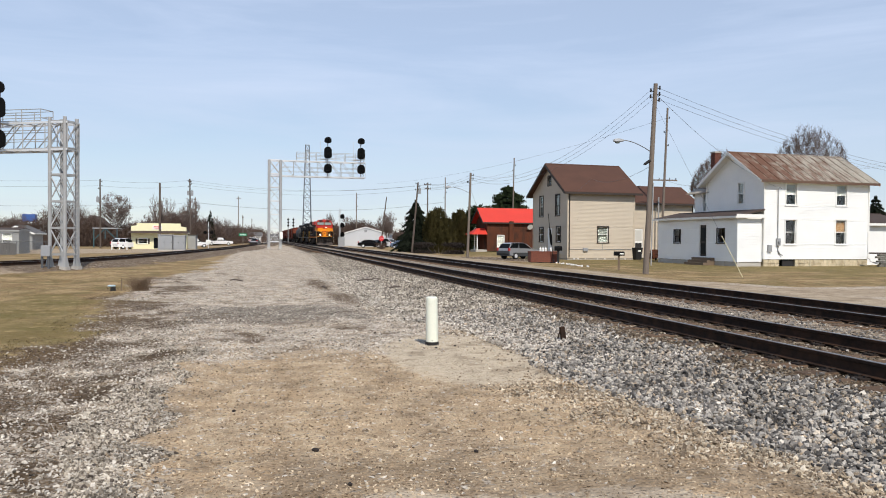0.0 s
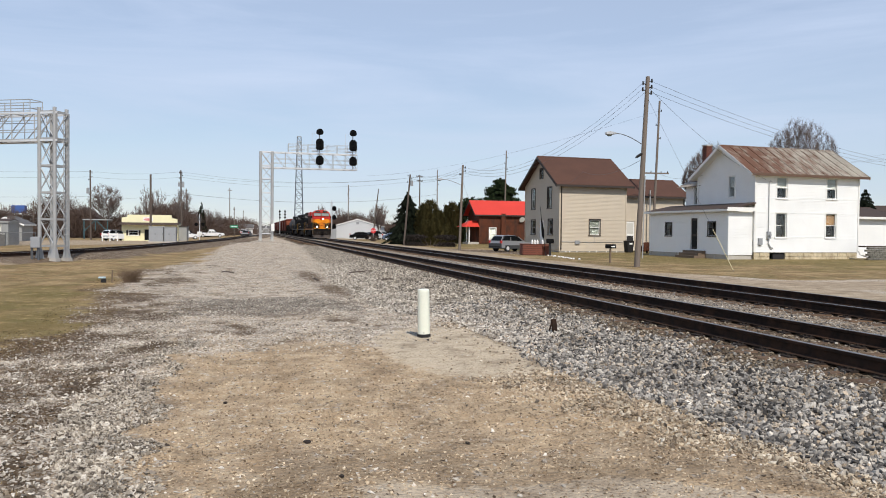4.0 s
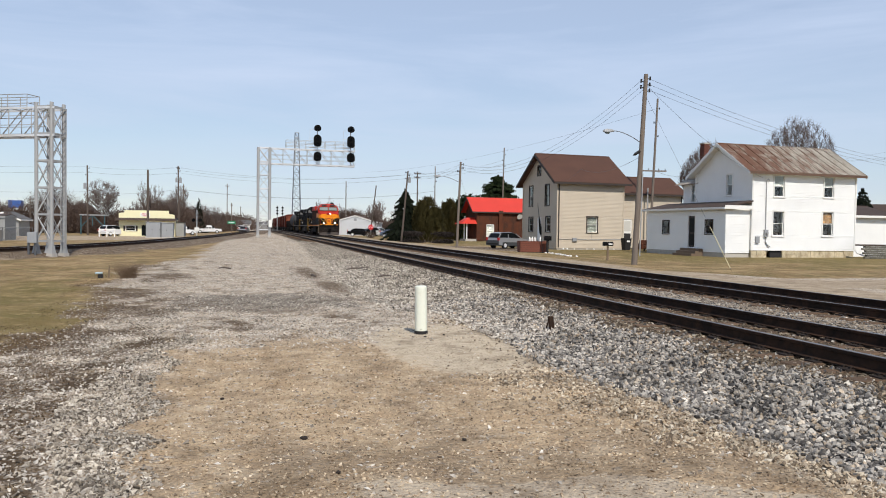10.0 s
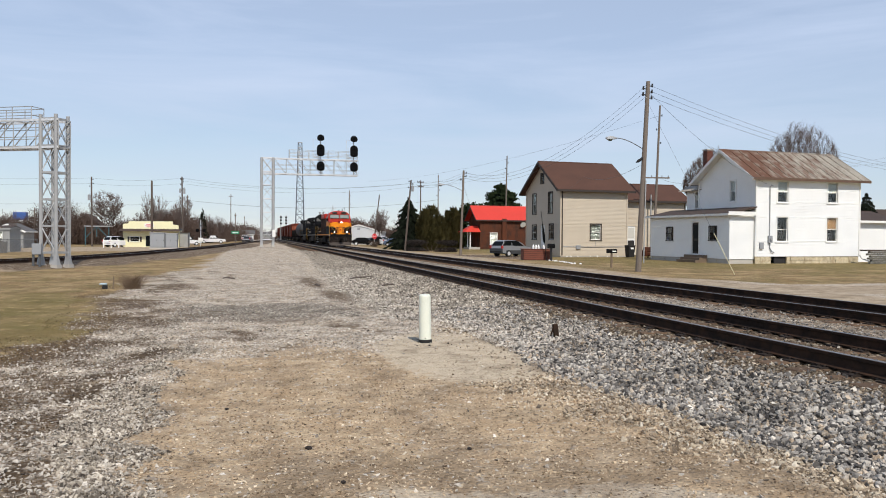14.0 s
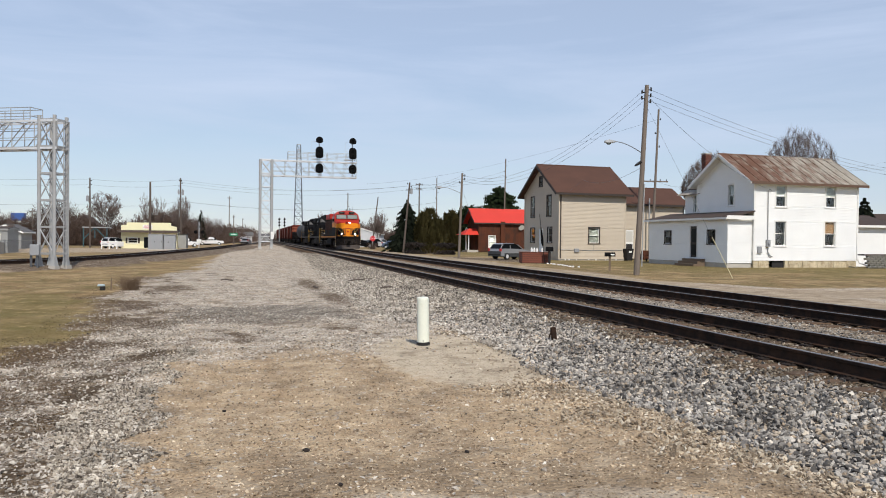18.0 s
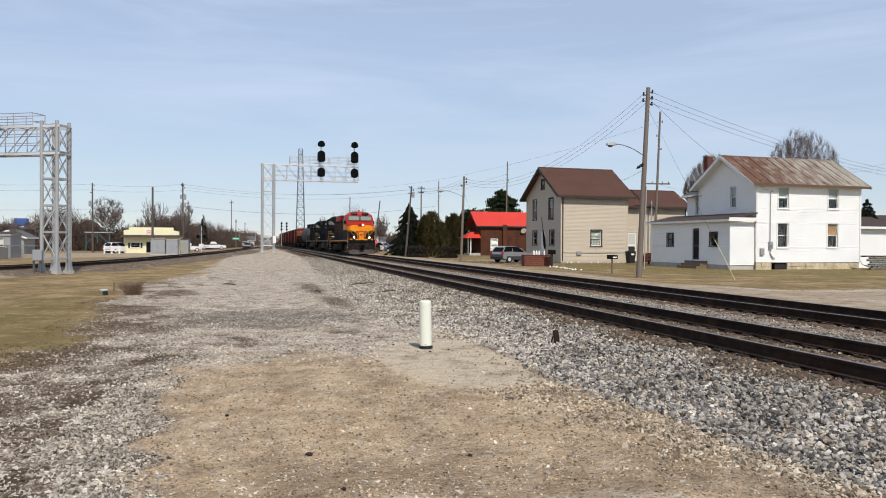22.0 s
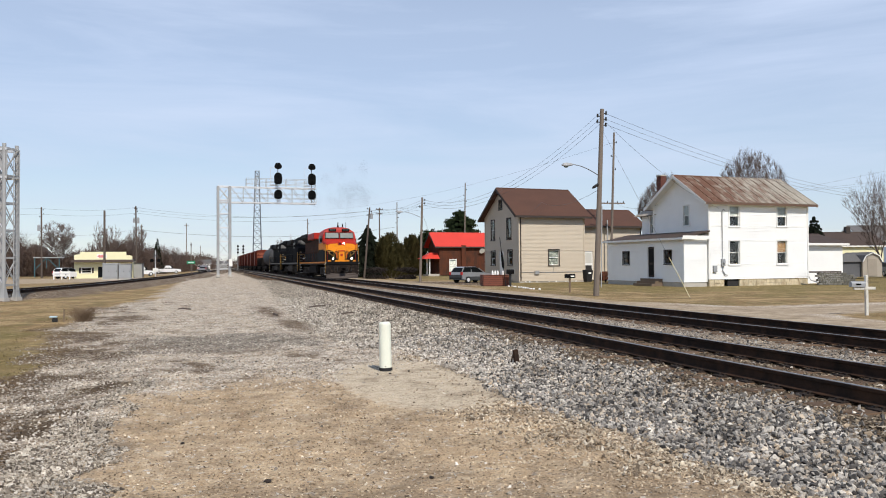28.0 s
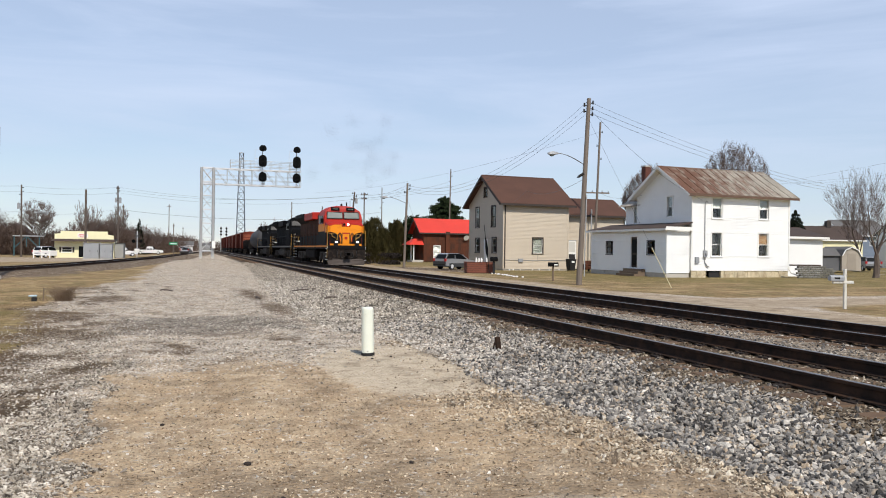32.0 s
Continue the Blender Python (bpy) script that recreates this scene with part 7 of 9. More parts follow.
def street_lamp_arm(pole, z, reach, rise, lean=(0, 0)):
    """A curved bracket with a cobra-head luminaire."""
    pts = []
    for i in range(9):
        k = i / 8
        pts.append(Vector((lean[0] + reach[0] * k, lean[1] + reach[1] * k, z + rise * math.sin(k * math.pi / 2))))
    bm = B()
    sweep(bm, pts, 0.022, 6)
    part("lamp_arm", bm, "lamp_arm", pole)
    e = Vector((reach[0], reach[1], 0)).normalized()
    s = Vector((-e.y, e.x, 0))
    end = pts[-1]
    bm = B()
    ring = lambda o, w, h0, h1: [end + e * o + s * w + Vector((0, 0, h0)), end + e * o + Vector((0, 0, h0 - 0.03)), end + e * o - s * w + Vector((0, 0, h0)), end + e * o - s * w * 0.7 + Vector((0, 0, h1)), end + e * o + s * w * 0.7 + Vector((0, 0, h1))]
    loft(bm, [ring(-0.10, 0.03, -0.02, 0.03), ring(0.06, 0.08, -0.05, 0.07), ring(0.22, 0.11, -0.07, 0.09), ring(0.38, 0.10, -0.06, 0.06), ring(0.46, 0.05, -0.03, 0.02)])
    head = part("lamp_head", bm, "grey_box", pole, "pale cobra-head street lamp")
    bm = B()
    loft(bm, [[end + e * (0.24 + 0.14 * k * math.cos(a)) + s * 0.09 * k * math.sin(a) + Vector((0, 0, -0.06 - dz)) for a in [2 * math.pi * i / 10 for i in range(10)]] for k, dz in ((1, 0), (0.8, 0.07), (0.4, 0.10))])
    part("refractor", bm, "cab_glass", head)


def wire(a, b, sag=0.4, r=0.008, name="overhead_wire", label="dark overhead wire between poles"):
    a, b = Vector(a), Vector(b)
    pts = [a.lerp(b, i / 16) - Vector((0, 0, sag * 4 * (i / 16) * (1 - i / 16))) for i in range(17)]
    bm = B()
    sweep(bm, pts, r, 4)
    return tagged(part(name, bm, "wire"), label, "wire", "overhead wires")


MAIN_TOP, P2_TOP, P3_TOP = (19.13, 34.80, 9.55), (17.91, 64.79, 7.56), (17.55, 85.97, 8.2)
p = utility_pole("weathered leaning wooden pole with a street lamp", (18.66, 34.78, 0), MAIN_TOP, 0.15, 0.10, steps=[(9.3, 1), (9.15, -1), (9.0, 1), (8.85, -1), (8.7, 1)])
street_lamp_arm(p, 6.12, (-1.45, 0.35), 0.60, (0.3, 0.0))
bm = B()
rod(bm, (0.20, -0.02, 5.72), (-0.03, 0.06, 5.56), 0.075, 0.07, n=10)
rod(bm, (-0.03, 0.06, 5.56), (-0.12, 0.09, 5.50), 0.07, 0.015, n=10)
part("splice_case", bm, "black_soft", p, "black cable splice sleeve")
bm = B()
rod(bm, (0.22, -0.16, 0.5), (0.3, -0.16, 4.6), 0.03, n=6)
part("riser", bm, "galv", p)
p = utility_pole("weathered wooden pole with a street lamp arm", (17.64, 64.72, 0), P2_TOP, 0.12, 0.085, steps=[(7.3, 1), (7.0, 1), (6.7, -1)])
street_lamp_arm(p, 5.75, (-1.7, 0.4), 0.55, (0.2, 0))
utility_pole("leaning wooden pole with small transformers", (16.85, 86.0, 0), P3_TOP, 0.125, 0.085, "dark_pole", cans=[(6.9, 1, 0.16, 0.6)], steps=[(8.0, -1), (7.7, 1), (7.3, -1)])
utility_pole("leaning bare wooden pole", (19.85, 128.9, 0), (20.85, 128.8, 8.8), 0.13, 0.08, "dark_pole")
utility_pole("wooden pole with two crossarms", (26.56, 122.3, 0), (26.56, 122.3, 10.9), 0.13, 0.09, "dark_pole", arms=[(10.6, 1.3, 20), (9.9, 1.1, 20)])
utility_pole("slender wooden pole with standoff insulators", (32.85, 136.2, 0), (32.85, 136.2, 13.0), 0.12, 0.08, steps=[(11.2, -1), (10.2, 1), (9.2, -1)])
utility_pole("tall grey pole with standoff insulators", (40.0, 119.1, 0), (40.25, 119.1, 15.0), 0.14, 0.09, steps=[(13.8, 1), (12.9, -1), (11.9, 1)])
utility_pole("tall grey pole with standoffs and a low crossarm", (35.6, 63.5, 0), (36.13, 63.5, 13.85), 0.13, 0.085, arms=[(7.25, 2.4, -8)], steps=[(12.9, 1), (11.6, -1), (10.4, 1)])
utility_pole("far wooden pole with standoff insulators", (22.0, 179.9, 0), (22.0, 179.9, 12.4), 0.14, 0.10, steps=[(11.2, 1), (10.2, -1), (9.2, 1)])
L1, L2, L3 = (-22.94, 121.8, 10.24), (-12.96, 108.1, 8.94), (-10.16, 119.75, 10.4)
utility_pole("wooden pole with transformers beside the road", (-22.9, 122, 0), L1, 0.13, 0.10, "dark_pole", cans=[(6.8, -1, 0.2, 0.8)], steps=[(9.8, 1), (9.2, 1), (8.8, -1)])
utility_pole("brown leaning wooden pole", (-12.95, 108.1, 0), L2, 0.16, 0.12, "dark_pole")
utility_pole("wooden pole with a bank of transformers", (-10.0, 119.7, 0), L3, 0.13, 0.10, "dark_pole", cans=[(7.9, 1, 0.16, 0.75), (8.0, -1, 0.14, 0.6), (6.9, 1, 0.13, 0.5)], arms=[(10.0, 0.7, 60)], steps=[(9.6, 1), (9.2, -1), (8.6, 1), (7.2, -1)])
utility_pole("far slender wooden utility pole", (-6.3, 238.1, 0), (-6.3, 238.1, 14.1), 0.15, 0.10, arms=[(13.4, 1.2, 0)])
for x, y, h in ((-4.3, 205, 7.5), (-37.6, 150, 6.5), (-3.0, 300, 9.0), (-14.5, 185, 11.0), (82, 108, 9), (66, 78, 10.5)):
    utility_pole("far brown wooden utility pole", (x, y, 0), (x, y, h), 0.13, 0.10, "wood_pole", arms=[(h - 0.6, 1.2 if x == -37.6 else 0.5, 25)])

for i, (da, db) in enumerate(((0.0, 0.0), (-0.28, -0.22), (-0.56, -0.45))):
    wire((MAIN_TOP[0] - 0.12, MAIN_TOP[1], MAIN_TOP[2] - 0.2 + da), (P2_TOP[0] + 0.1, P2_TOP[1], P2_TOP[2] - 0.2 + db), 1.75)
    wire((P2_TOP[0], P2_TOP[1], P2_TOP[2] - 0.2 + db), (P3_TOP[0], P3_TOP[1], P3_TOP[2] - 0.25 + db), 0.45)
    wire((MAIN_TOP[0] + 0.12, MAIN_TOP[1], MAIN_TOP[2] - 0.2 + da), (66.0, 56.5, 7.9 + da * 0.7), 1.25)
    wire((66.0, 78.0, 10.2), (34 + 30 * i, -6 - 4 * i, 10.5 + 0.5 * i), 0.9, 0.006)
wire((MAIN_TOP[0], MAIN_TOP[1], MAIN_TOP[2] - 0.5), (34.9, 46.6, 5.55), 0.5, 0.010, "service_drop", "dark service drop to the white house")
wire((18.9, 34.8, 5.45), (28.2, 62.4, 7.1), 0.5, 0.009, "service_drop", "dark service drop to the beige house")
wire((28.2, 62.4, 7.1), (26.4, 63.0, 5.6), 0.1, 0.008, "service_drop", "dark service drop to the beige house")
wire((36.0, 63.5, 7.3), (33.3, 52.0, 6.2), 0.4, 0.008, "service_drop", "dark service drop to the white house")
wire((36.0, 63.5, 12.9), (20.0, 136, 11.5), 1.2)
wire((P3_TOP[0], P3_TOP[1], 7.8), (-10.2, 119.7, 9.8), 0.9, 0.011)
for z, e in ((0.0, 0.0), (-0.8, -0.6)):
    wire((-70, 112, 10.6 + z), (L1[0], L1[1], L1[2] - 0.2 + z), 0.9, 0.011)
    wire((L1[0], L1[1], L1[2] - 0.2 + z), (L3[0], L3[1], L3[2] - 0.2 + z), 0.35, 0.011)
    wire((L3[0], L3[1], L3[2] - 0.2 + z), (26.56, 122.3, 10.6 + e), 1.3, 0.011)
    wire((26.56, 122.3, 10.6 + e), (40.2, 119.1, 13.0 + e), 0.6, 0.011)
wire((L3[0], L3[1], 7.0), (32.85, 136.2, 8.5), 1.4, 0.018)
wire((L1[0], L1[1], 6.4), (L3[0], L3[1], 7.0), 0.5, 0.011)
wire((-60, 116, 6.8), (L1[0], L1[1], 6.4), 0.6, 0.011)
wire((17.7, 64.7, 6.8), (30.5, 102.7, 4.6), 0.7, 0.009)

# guy wire with its yellow guard
g_ = thing("guy_wire", Matrix(), "guy wire with a pale yellow plastic guard", "guy wire")
a_, b_ = Vector((21.8, 31.24, -0.1)), Vector((19.05, 34.78, 8.6))
bm = B()
rod(bm, a_, b_, 0.006, n=5)
part("cable", bm, "wire", g_)
bm = B()
rod(bm, a_.lerp(b_, 0.02), a_.lerp(b_, 0.24), 0.017, n=8)
part("guard", bm, mat("yellow_guard", rgb(206, 197, 158), 0.5, var=0.06), g_)


# ---- things near the camera ----
def bollard():
    b = thing("marker_post", pose(2.79, 12.42, gz(2.79, 12.42), 1.0, -1.2, 0), "cream plastic utility marker post in pale gravel", "marker post")
    bm = B()
    rg = lambda z, r: [(r * math.cos(2 * math.pi * i / 28), r * math.sin(2 * math.pi * i / 28), z) for i in range(28)]
    loft(bm, [rg(0.05, 0.100), rg(0.10, 0.100), rg(0.76, 0.098), rg(0.785, 0.094), rg(0.80, 0.08)])
    part("tube", bm, "cream_plastic", b, smooth=False)
    bm = B()
    loft(bm, [rg(-0.08, 0.112), rg(0.05, 0.112), rg(0.058, 0.10)])
    part("base_ring", bm, "black_soft", b, "black base ring")
    bm = B()
    for a in (0.3, 2.4, 4.5):
        rod(bm, (0.1 * math.cos(a), 0.1 * math.sin(a), 0.085), (0.108 * math.cos(a), 0.108 * math.sin(a), 0.085), 0.008, n=6)
    part("bolt", bm, "black", b)


def stub():
    s = thing("steel_stake", pose(4.93, 11.95, gz(4.93, 11.95), 0, -8, 0), "rusty dark steel stake leaning in the ballast", "stake")
    bm = boxes((-0.045, -0.03, -0.15, 0.045, 0.03, 0.24))
    part("bar", bm, "rail", s, bevel=0.012)
    bm = B()
    rod(bm, (-0.03, 0, 0.2), (-0.14, 0.02, -0.06), 0.012, n=6)
    part("brace", bm, "rail", s)


def little_box():
    b = thing("service_pedestal", pose(-4.62, 26.6, gz(-4.6, 26.6)), "small broken utility pedestal with a pale blue lid", "utility box")
    part("body", boxes((-0.07, -0.07, -0.05, 0.08, 0.07, 0.13)), "black_soft", b, bevel=0.02)
    part("lid", boxes((-0.15, -0.10, 0.135, 0.07, 0.10, 0.19)), mat("pale_blue_plastic", rgb(176, 196, 204), 0.5), b, "pale blue lid", bevel=0.02)
    s = thing("wooden_stake", pose(-4.35, 26.5, gz(-4.3, 26.5), 0, 2, 0), "thin pale wooden survey stake", "stake")
    part("shaft", boxes((-0.018, -0.018, -0.1, 0.018, 0.018, 0.42)), "plank", s)


bollard()
stub()
little_box()


def dry_bush(x, y, w, h, n, label, seed, material="brush", thin=1.0):
    r = random.Random(seed)
    bm = B()
    for _ in range(n):
        a, l = r.uniform(0, 6.28), r.uniform(0.5, 1.0)
        p0 = Vector((r.gauss(0, 0.12) * w, r.gauss(0, 0.12) * w, 0))
        p1 = p0 + Vector((math.cos(a) * w * 0.3 * l, math.sin(a) * w * 0.3 * l, h * l * r.uniform(0.5, 0.75)))
        p2 = p1 + Vector((math.cos(a) * w * 0.22 * l + r.gauss(0, 0.06) * w, math.sin(a) * w * 0.22 * l, h * l * r.uniform(0.1, 0.3)))
        rod(bm, p0, p1, 0.006 * thin, 0.005 * thin, 3, False)
        rod(bm, p1, p2, 0.005 * thin, 0.003 * thin, 3, False)
    t = part("shrub", bm, material)
    t.matrix_basis = pose(x, y, gz(x, y))
    return tagged(t, label, "shrub")


dry_bush(-3.75, 26.4, 0.95, 0.6, 420, "dry leafless brown weed clump at the gravel edge", 4, "weed", 0.55)
dry_bush(19.2, 123.5, 2.0, 1.3, 300, "dry brown grass clump beside the stop sign", 5)
for i, (x, y, l, a) in enumerate(((4.3, 30.5, 1.2, 25), (2.2, 27.0, 0.5, 100), (4.4, 25.2, 0.45, 10), (-0.9, 31.5, 0.5, 160))):
    t = thing("stick", pose(x, y, gz(x, y) + 0.03, 0, 0, a), "dark weathered stick lying on the gravel", "stick")
    bm = B()
    tube(bm, [(-l / 2, 0, 0.0), (-l * 0.1, 0.04, 0.03), (l * 0.3, -0.03, 0.04), (l / 2, 0.02, 0.01)], 0.03, 6)
    part("wood", bm, "dark_pole", t)
rr = random.Random(12)
for i, (x, y) in enumerate(((0.45, 6.35), (0.62, 5.35), (1.75, 6.1), (2.75, 11.95), (3.1, 12.1), (0.9, 13.4), (2.1, 14.2), (-0.25, 8.05), (2.35, 13.0), (3.9, 17.5))):
    bm = B()
    bmesh.ops.create_icosphere(bm, subdivisions=2, radius=0.02 if i else 0.03)
    for v in bm.verts:
        v.co *= 1 + rr.uniform(-0.2, 0.2)
        v.co.z *= 0.6
    t = part("clinker", bm, "hedge", None)
    t.matrix_basis = pose(x, y, gz(x, y) + 0.012)
    tagged(t, "dark clinker lump on the dirt", "stone", "clinker lumps")


# ---- trees ----
def bare_tree(name, label, m, h, width, seed, levels=6, trunk=0.22, lean=0.0, split=0.22, up=0.5, twig=0.007, spread=0.6, dense=1, spray=5, dome=False):
    """A leafless tree: tapered trunk and limbs in one part, fine twigs in another; h and width are those of the whole tree."""
    r = random.Random(seed)
    t = thing(name, m, label, "tree", "bare trees")
    segs = []

    def grow(p, d, l, rad, lev):
        n = 3 if lev < 3 else (2 if lev < levels else 1)
        for i in range(n):
            q = p + d * (l / n)
            r1 = rad * 0.86
            segs.append((p, q, rad, r1, lev))
            p, rad = q, r1
            d = (d + Vector((r.gauss(0, 0.06), r.gauss(0, 0.06), r.gauss(0, 0.03)))).normalized()
            if i < n - 1 and 1 <= lev < levels:
                for _ in range(dense if lev >= levels - 4 else 1):
                    a = r.uniform(0, 6.28)
                    side = Vector((math.cos(a), math.sin(a), 0))
                    grow(p, (d * 0.8 + side * spread * r.uniform(0.8, 1.3) + Vector((0, 0, up * 0.6))).normalized(), l * r.uniform(0.45, 0.65), rad * 0.5, lev + 2)
        if lev >= levels:
            return
        a0 = r.uniform(0, 6.28)
        k = (5 if dome and lev == 0 else 3) if lev < 2 else 2
        for i in range(k):
            a = a0 + i * 6.28 / k + r.uniform(-0.5, 0.5)
            side = Vector((math.cos(a), math.sin(a), 0))
            nd = (d + side * spread * (1.08 - 0.08 * lev) * r.uniform(0.6, 1.15) + Vector((0, 0, up * r.uniform(0.3, 1.0)))).normalized()
            grow(p, nd, l * r.uniform(0.66, 0.88), rad * r.uniform(0.50, 0.66), lev + 1)

    grow(Vector((0, 0, -0.2)), Vector((lean, 0, 1)).normalized(), split, trunk, 0)
    kz = h / max(q.z for _, q, _, _, _ in segs)
    kx = width / 2 / sorted(math.hypot(q.x, q.y) for _, q, _, _, _ in segs)[int(len(segs) * 0.97)]
    top = [q for _, q, _, _, _ in segs if q.z * kz > h * 0.45]
    off = sum(top, Vector()) / len(top)
    if dome:
        kx *= 1.3
        kz *= 1.1
    shear = (off.x / off.z, off.y / off.z) if dome else (0.0, 0.0)

    def fit(p):
        p = Vector(((p.x - shear[0] * max(p.z, 0)) * kx, (p.y - shear[1] * max(p.z, 0)) * kx, p.z * kz if p.z > 0 else -0.2))
        c = Vector((0, 0, h * 0.52))
        v = p - c
        rho = math.sqrt((v.x ** 2 + v.y ** 2) / (width / 2) ** 2 + (v.z / (h * 0.48)) ** 2)
        if dome and rho > 0.55 and p.z > h * 0.15:          # an even round crown
            p = c + v * ((0.55 + 0.45 * math.tanh((rho - 0.55) / 0.6)) / rho)
        return p

    V, F = [[], []], [[], []]
    for p, q, r0, r1, lev in segs:
        p, q = fit(p), fit(q)
        w = 0 if lev < 4 else 1
        n = 6 if lev < 2 else (4 if lev < 4 else 3)
        d = (q - p).normalized()
        e = d.cross(Vector((0.3, 0.2, 1)))
        e = (e if e.length > 1e-4 else Vector((1, 0, 0))).normalized()
        u = e.cross(d)
        o = len(V[w])
        for c, rr_ in ((p, max(r0, twig)), (q, max(r1, twig))):
            V[w].extend(tuple(c + (e * math.cos(6.2832 * i / n) + u * math.sin(6.2832 * i / n)) * rr_) for i in range(n))
        for i in range(n):
            j = (i + 1) % n
            F[w].extend(((o + i, o + j, o + n + j), (o + i, o + n + j, o + n + i)))
    for p, q, r0, r1, lev in segs:               # sprays of the finest twigs
        if lev < levels - 1:
            continue
        p, q = fit(p), fit(q)
        for _ in range(spray):
            c = p.lerp(q, r.random())
            d = ((q - p).normalized() + Vector((r.gauss(0, 0.38), r.gauss(0, 0.38), r.gauss(0.12, 0.3)))).normalized()
            e = d.cross(Vector((r.gauss(0, 1), r.gauss(0, 1), r.gauss(0, 1)))).normalized() * twig * 0.8
            o = len(V[1])
            V[1].extend((tuple(c - e), tuple(c + e), tuple(c + d * h * r.uniform(0.02, 0.055))))
            F[1].append((o, o + 1, o + 2))
    for w, (nm, mt) in enumerate((("trunk", "bark"), ("crown", "twig"))):
        ob = fill(nm, np.array(V[w]), np.array(F[w]), mt)
        ob.parent = t
    return t


def conifer(label, m, h, rad, seed, material="needle", layers=26, fan=15, droop=0.35, shape=1.0, base=0.06, cat="tree"):
    """A trunk with whorls of drooping boughs, each a spray of narrow blades."""
    r = random.Random(seed)
    t = thing("conifer_tree", m, label, cat, "conifers")
    bm = B()
    rod(bm, (0, 0, -0.2), (0, 0, h * 0.96), h * 0.02 + 0.05, 0.03, 8)
    part("trunk", bm, "bark", t)
    V, F = [], []
    for i in range(layers):
        k = i / (layers - 1)
        z = h * (base + (0.98 - base) * k)
        R = rad * (max(1 - k, 0.0) ** shape) * r.uniform(0.66, 1.22) + 0.06 * rad
        for j in range(max(5, int(fan * (1 - 0.6 * k)))):
            a = r.uniform(0, 6.283)
            l = R * r.uniform(0.65, 1.12)
            d = Vector((math.cos(a), math.sin(a), 0))
            s = Vector((-d.y, d.x, 0))
            tip = d * l + Vector((0, 0, z - droop * l + r.uniform(-0.1, 0.1)))
            org = Vector((0, 0, z + 0.1 * l))
            for c in range(14):
                u = 0.25 + 0.75 * (c + r.random()) / 14
                p = org.lerp(tip, u)
                w = l * 0.34 * (1.15 - u) + 0.05
                sgn = 1 if c % 2 else -1
                q = p + s * sgn * w * r.uniform(0.6, 1.1) + d * w * 0.55 + Vector((0, 0, r.uniform(-0.22, 0.12) * w - 0.04))
                o = Vector((r.uniform(-1, 1), r.uniform(-1, 1), r.uniform(-1, 1))) * 0.035 * (1 + h * 0.1)
                n0 = len(V)
                e = (q - p) * 0.5
                up_ = Vector((0, 0, 0.05 + 0.02 * h))
                V.extend([p - up_ * 0.5, p + e + o - up_, q, p + e + o + up_ * 0.8])
                F.append((n0, n0 + 1, n0 + 2))
                F.append((n0, n0 + 2, n0 + 3))
    c = fill("crown", np.array([tuple(v) for v in V]), np.array(F), material)
    c.parent = t
    return t


def hedge_mass(name, label, m, size, n, seed, material, blade=0.10, box_=0.7):
    """A clipped or rounded mass of small leaves with an uneven skin."""
    r = np.random.RandomState(seed)
    P = r.normal(size=(n, 3))
    P /= np.linalg.norm(P, axis=1)[:, None]
    P = np.sign(P) * np.abs(P) ** box_
    P *= r.uniform(0.72, 1.06, (n, 1)) * np.array(size) / 2
    P[:, 2] = np.abs(P[:, 2] + size[2] * 0.45)
    A, Bv = r.normal(size=(n, 3)) * blade, r.normal(size=(n, 3)) * blade
    V = np.stack([P, P + A, P + Bv, P + A + Bv], 1).reshape(-1, 3)
    V[:, 2] = np.maximum(V[:, 2], 0.011)
    k = 4 * np.arange(n)[:, None]
    F = np.concatenate([k + np.array([[0, 1, 3]]), k + np.array([[0, 3, 2]])])
    t = thing(name, m, label, "shrub", "shrubs")
    c = fill("foliage", V, F, material)
    c.parent = t
    bm = B()
    for i in range(5):
        x = (i - 2) * size[0] * 0.12
        rod(bm, (x * 0.3, 0, -0.1), (x, 0, size[2] * 0.6), 0.04, 0.02, 5)
    part("stems", bm, "bark", t)
    return t


def cone_shrub(label, m, h, rad, n, seed, material):
    """A dense column-shaped evergreen built of small upright sprays."""
    r = np.random.RandomState(seed)
    V = []
    stems = [(0.0, 0.0, 1.0, 0.62)] + [(0.52 * math.cos(q), 0.52 * math.sin(q), r.uniform(0.62, 0.94), r.uniform(0.38, 0.58)) for q in np.arange(7) * 0.9 + seed]
    for cx, cy, hk, rk in stems:
        m_ = n // len(stems)
        k = r.uniform(0.0, 1.0, m_) ** 0.85
        R = rad * rk * np.sqrt(np.clip(1 - np.abs(k - 0.38) ** 1.8 * 2.1, 0.03, 1)) * r.uniform(0.55, 1.12, m_)
        a = r.uniform(0, 2 * math.pi, m_)
        R *= 1 + 0.16 * np.sin(4 * a + 7 * k + seed)
        P = np.stack([rad * cx + R * np.cos(a), rad * cy + R * np.sin(a), h * hk * (0.01 + 0.97 * k)], 1)
        out = np.stack([np.cos(a), np.sin(a), r.uniform(0.6, 2.0, m_)], 1)
        side = np.stack([-np.sin(a), np.cos(a), r.uniform(-0.5, 0.5, m_)], 1)
        s = 0.15 * r.uniform(0.5, 1.4, (m_, 1))
        V.append(np.stack([P - side * s * 0.5, P + side * s * 0.5, P + out * s * 1.2 + r.normal(size=(m_, 3)) * 0.05], 1).reshape(-1, 3))
    V = np.concatenate(V)
    F = np.arange(len(V)).reshape(-1, 3)
    t = thing("evergreen_shrub", m, label, "shrub", "conifers")
    c = fill("foliage", V, F, material)
    c.parent = t
    bm = B()
    rod(bm, (0, 0, -0.2), (0, 0, h * 0.85), 0.12, 0.03, 7)
    part("trunk", bm, "bark", t)
    return t


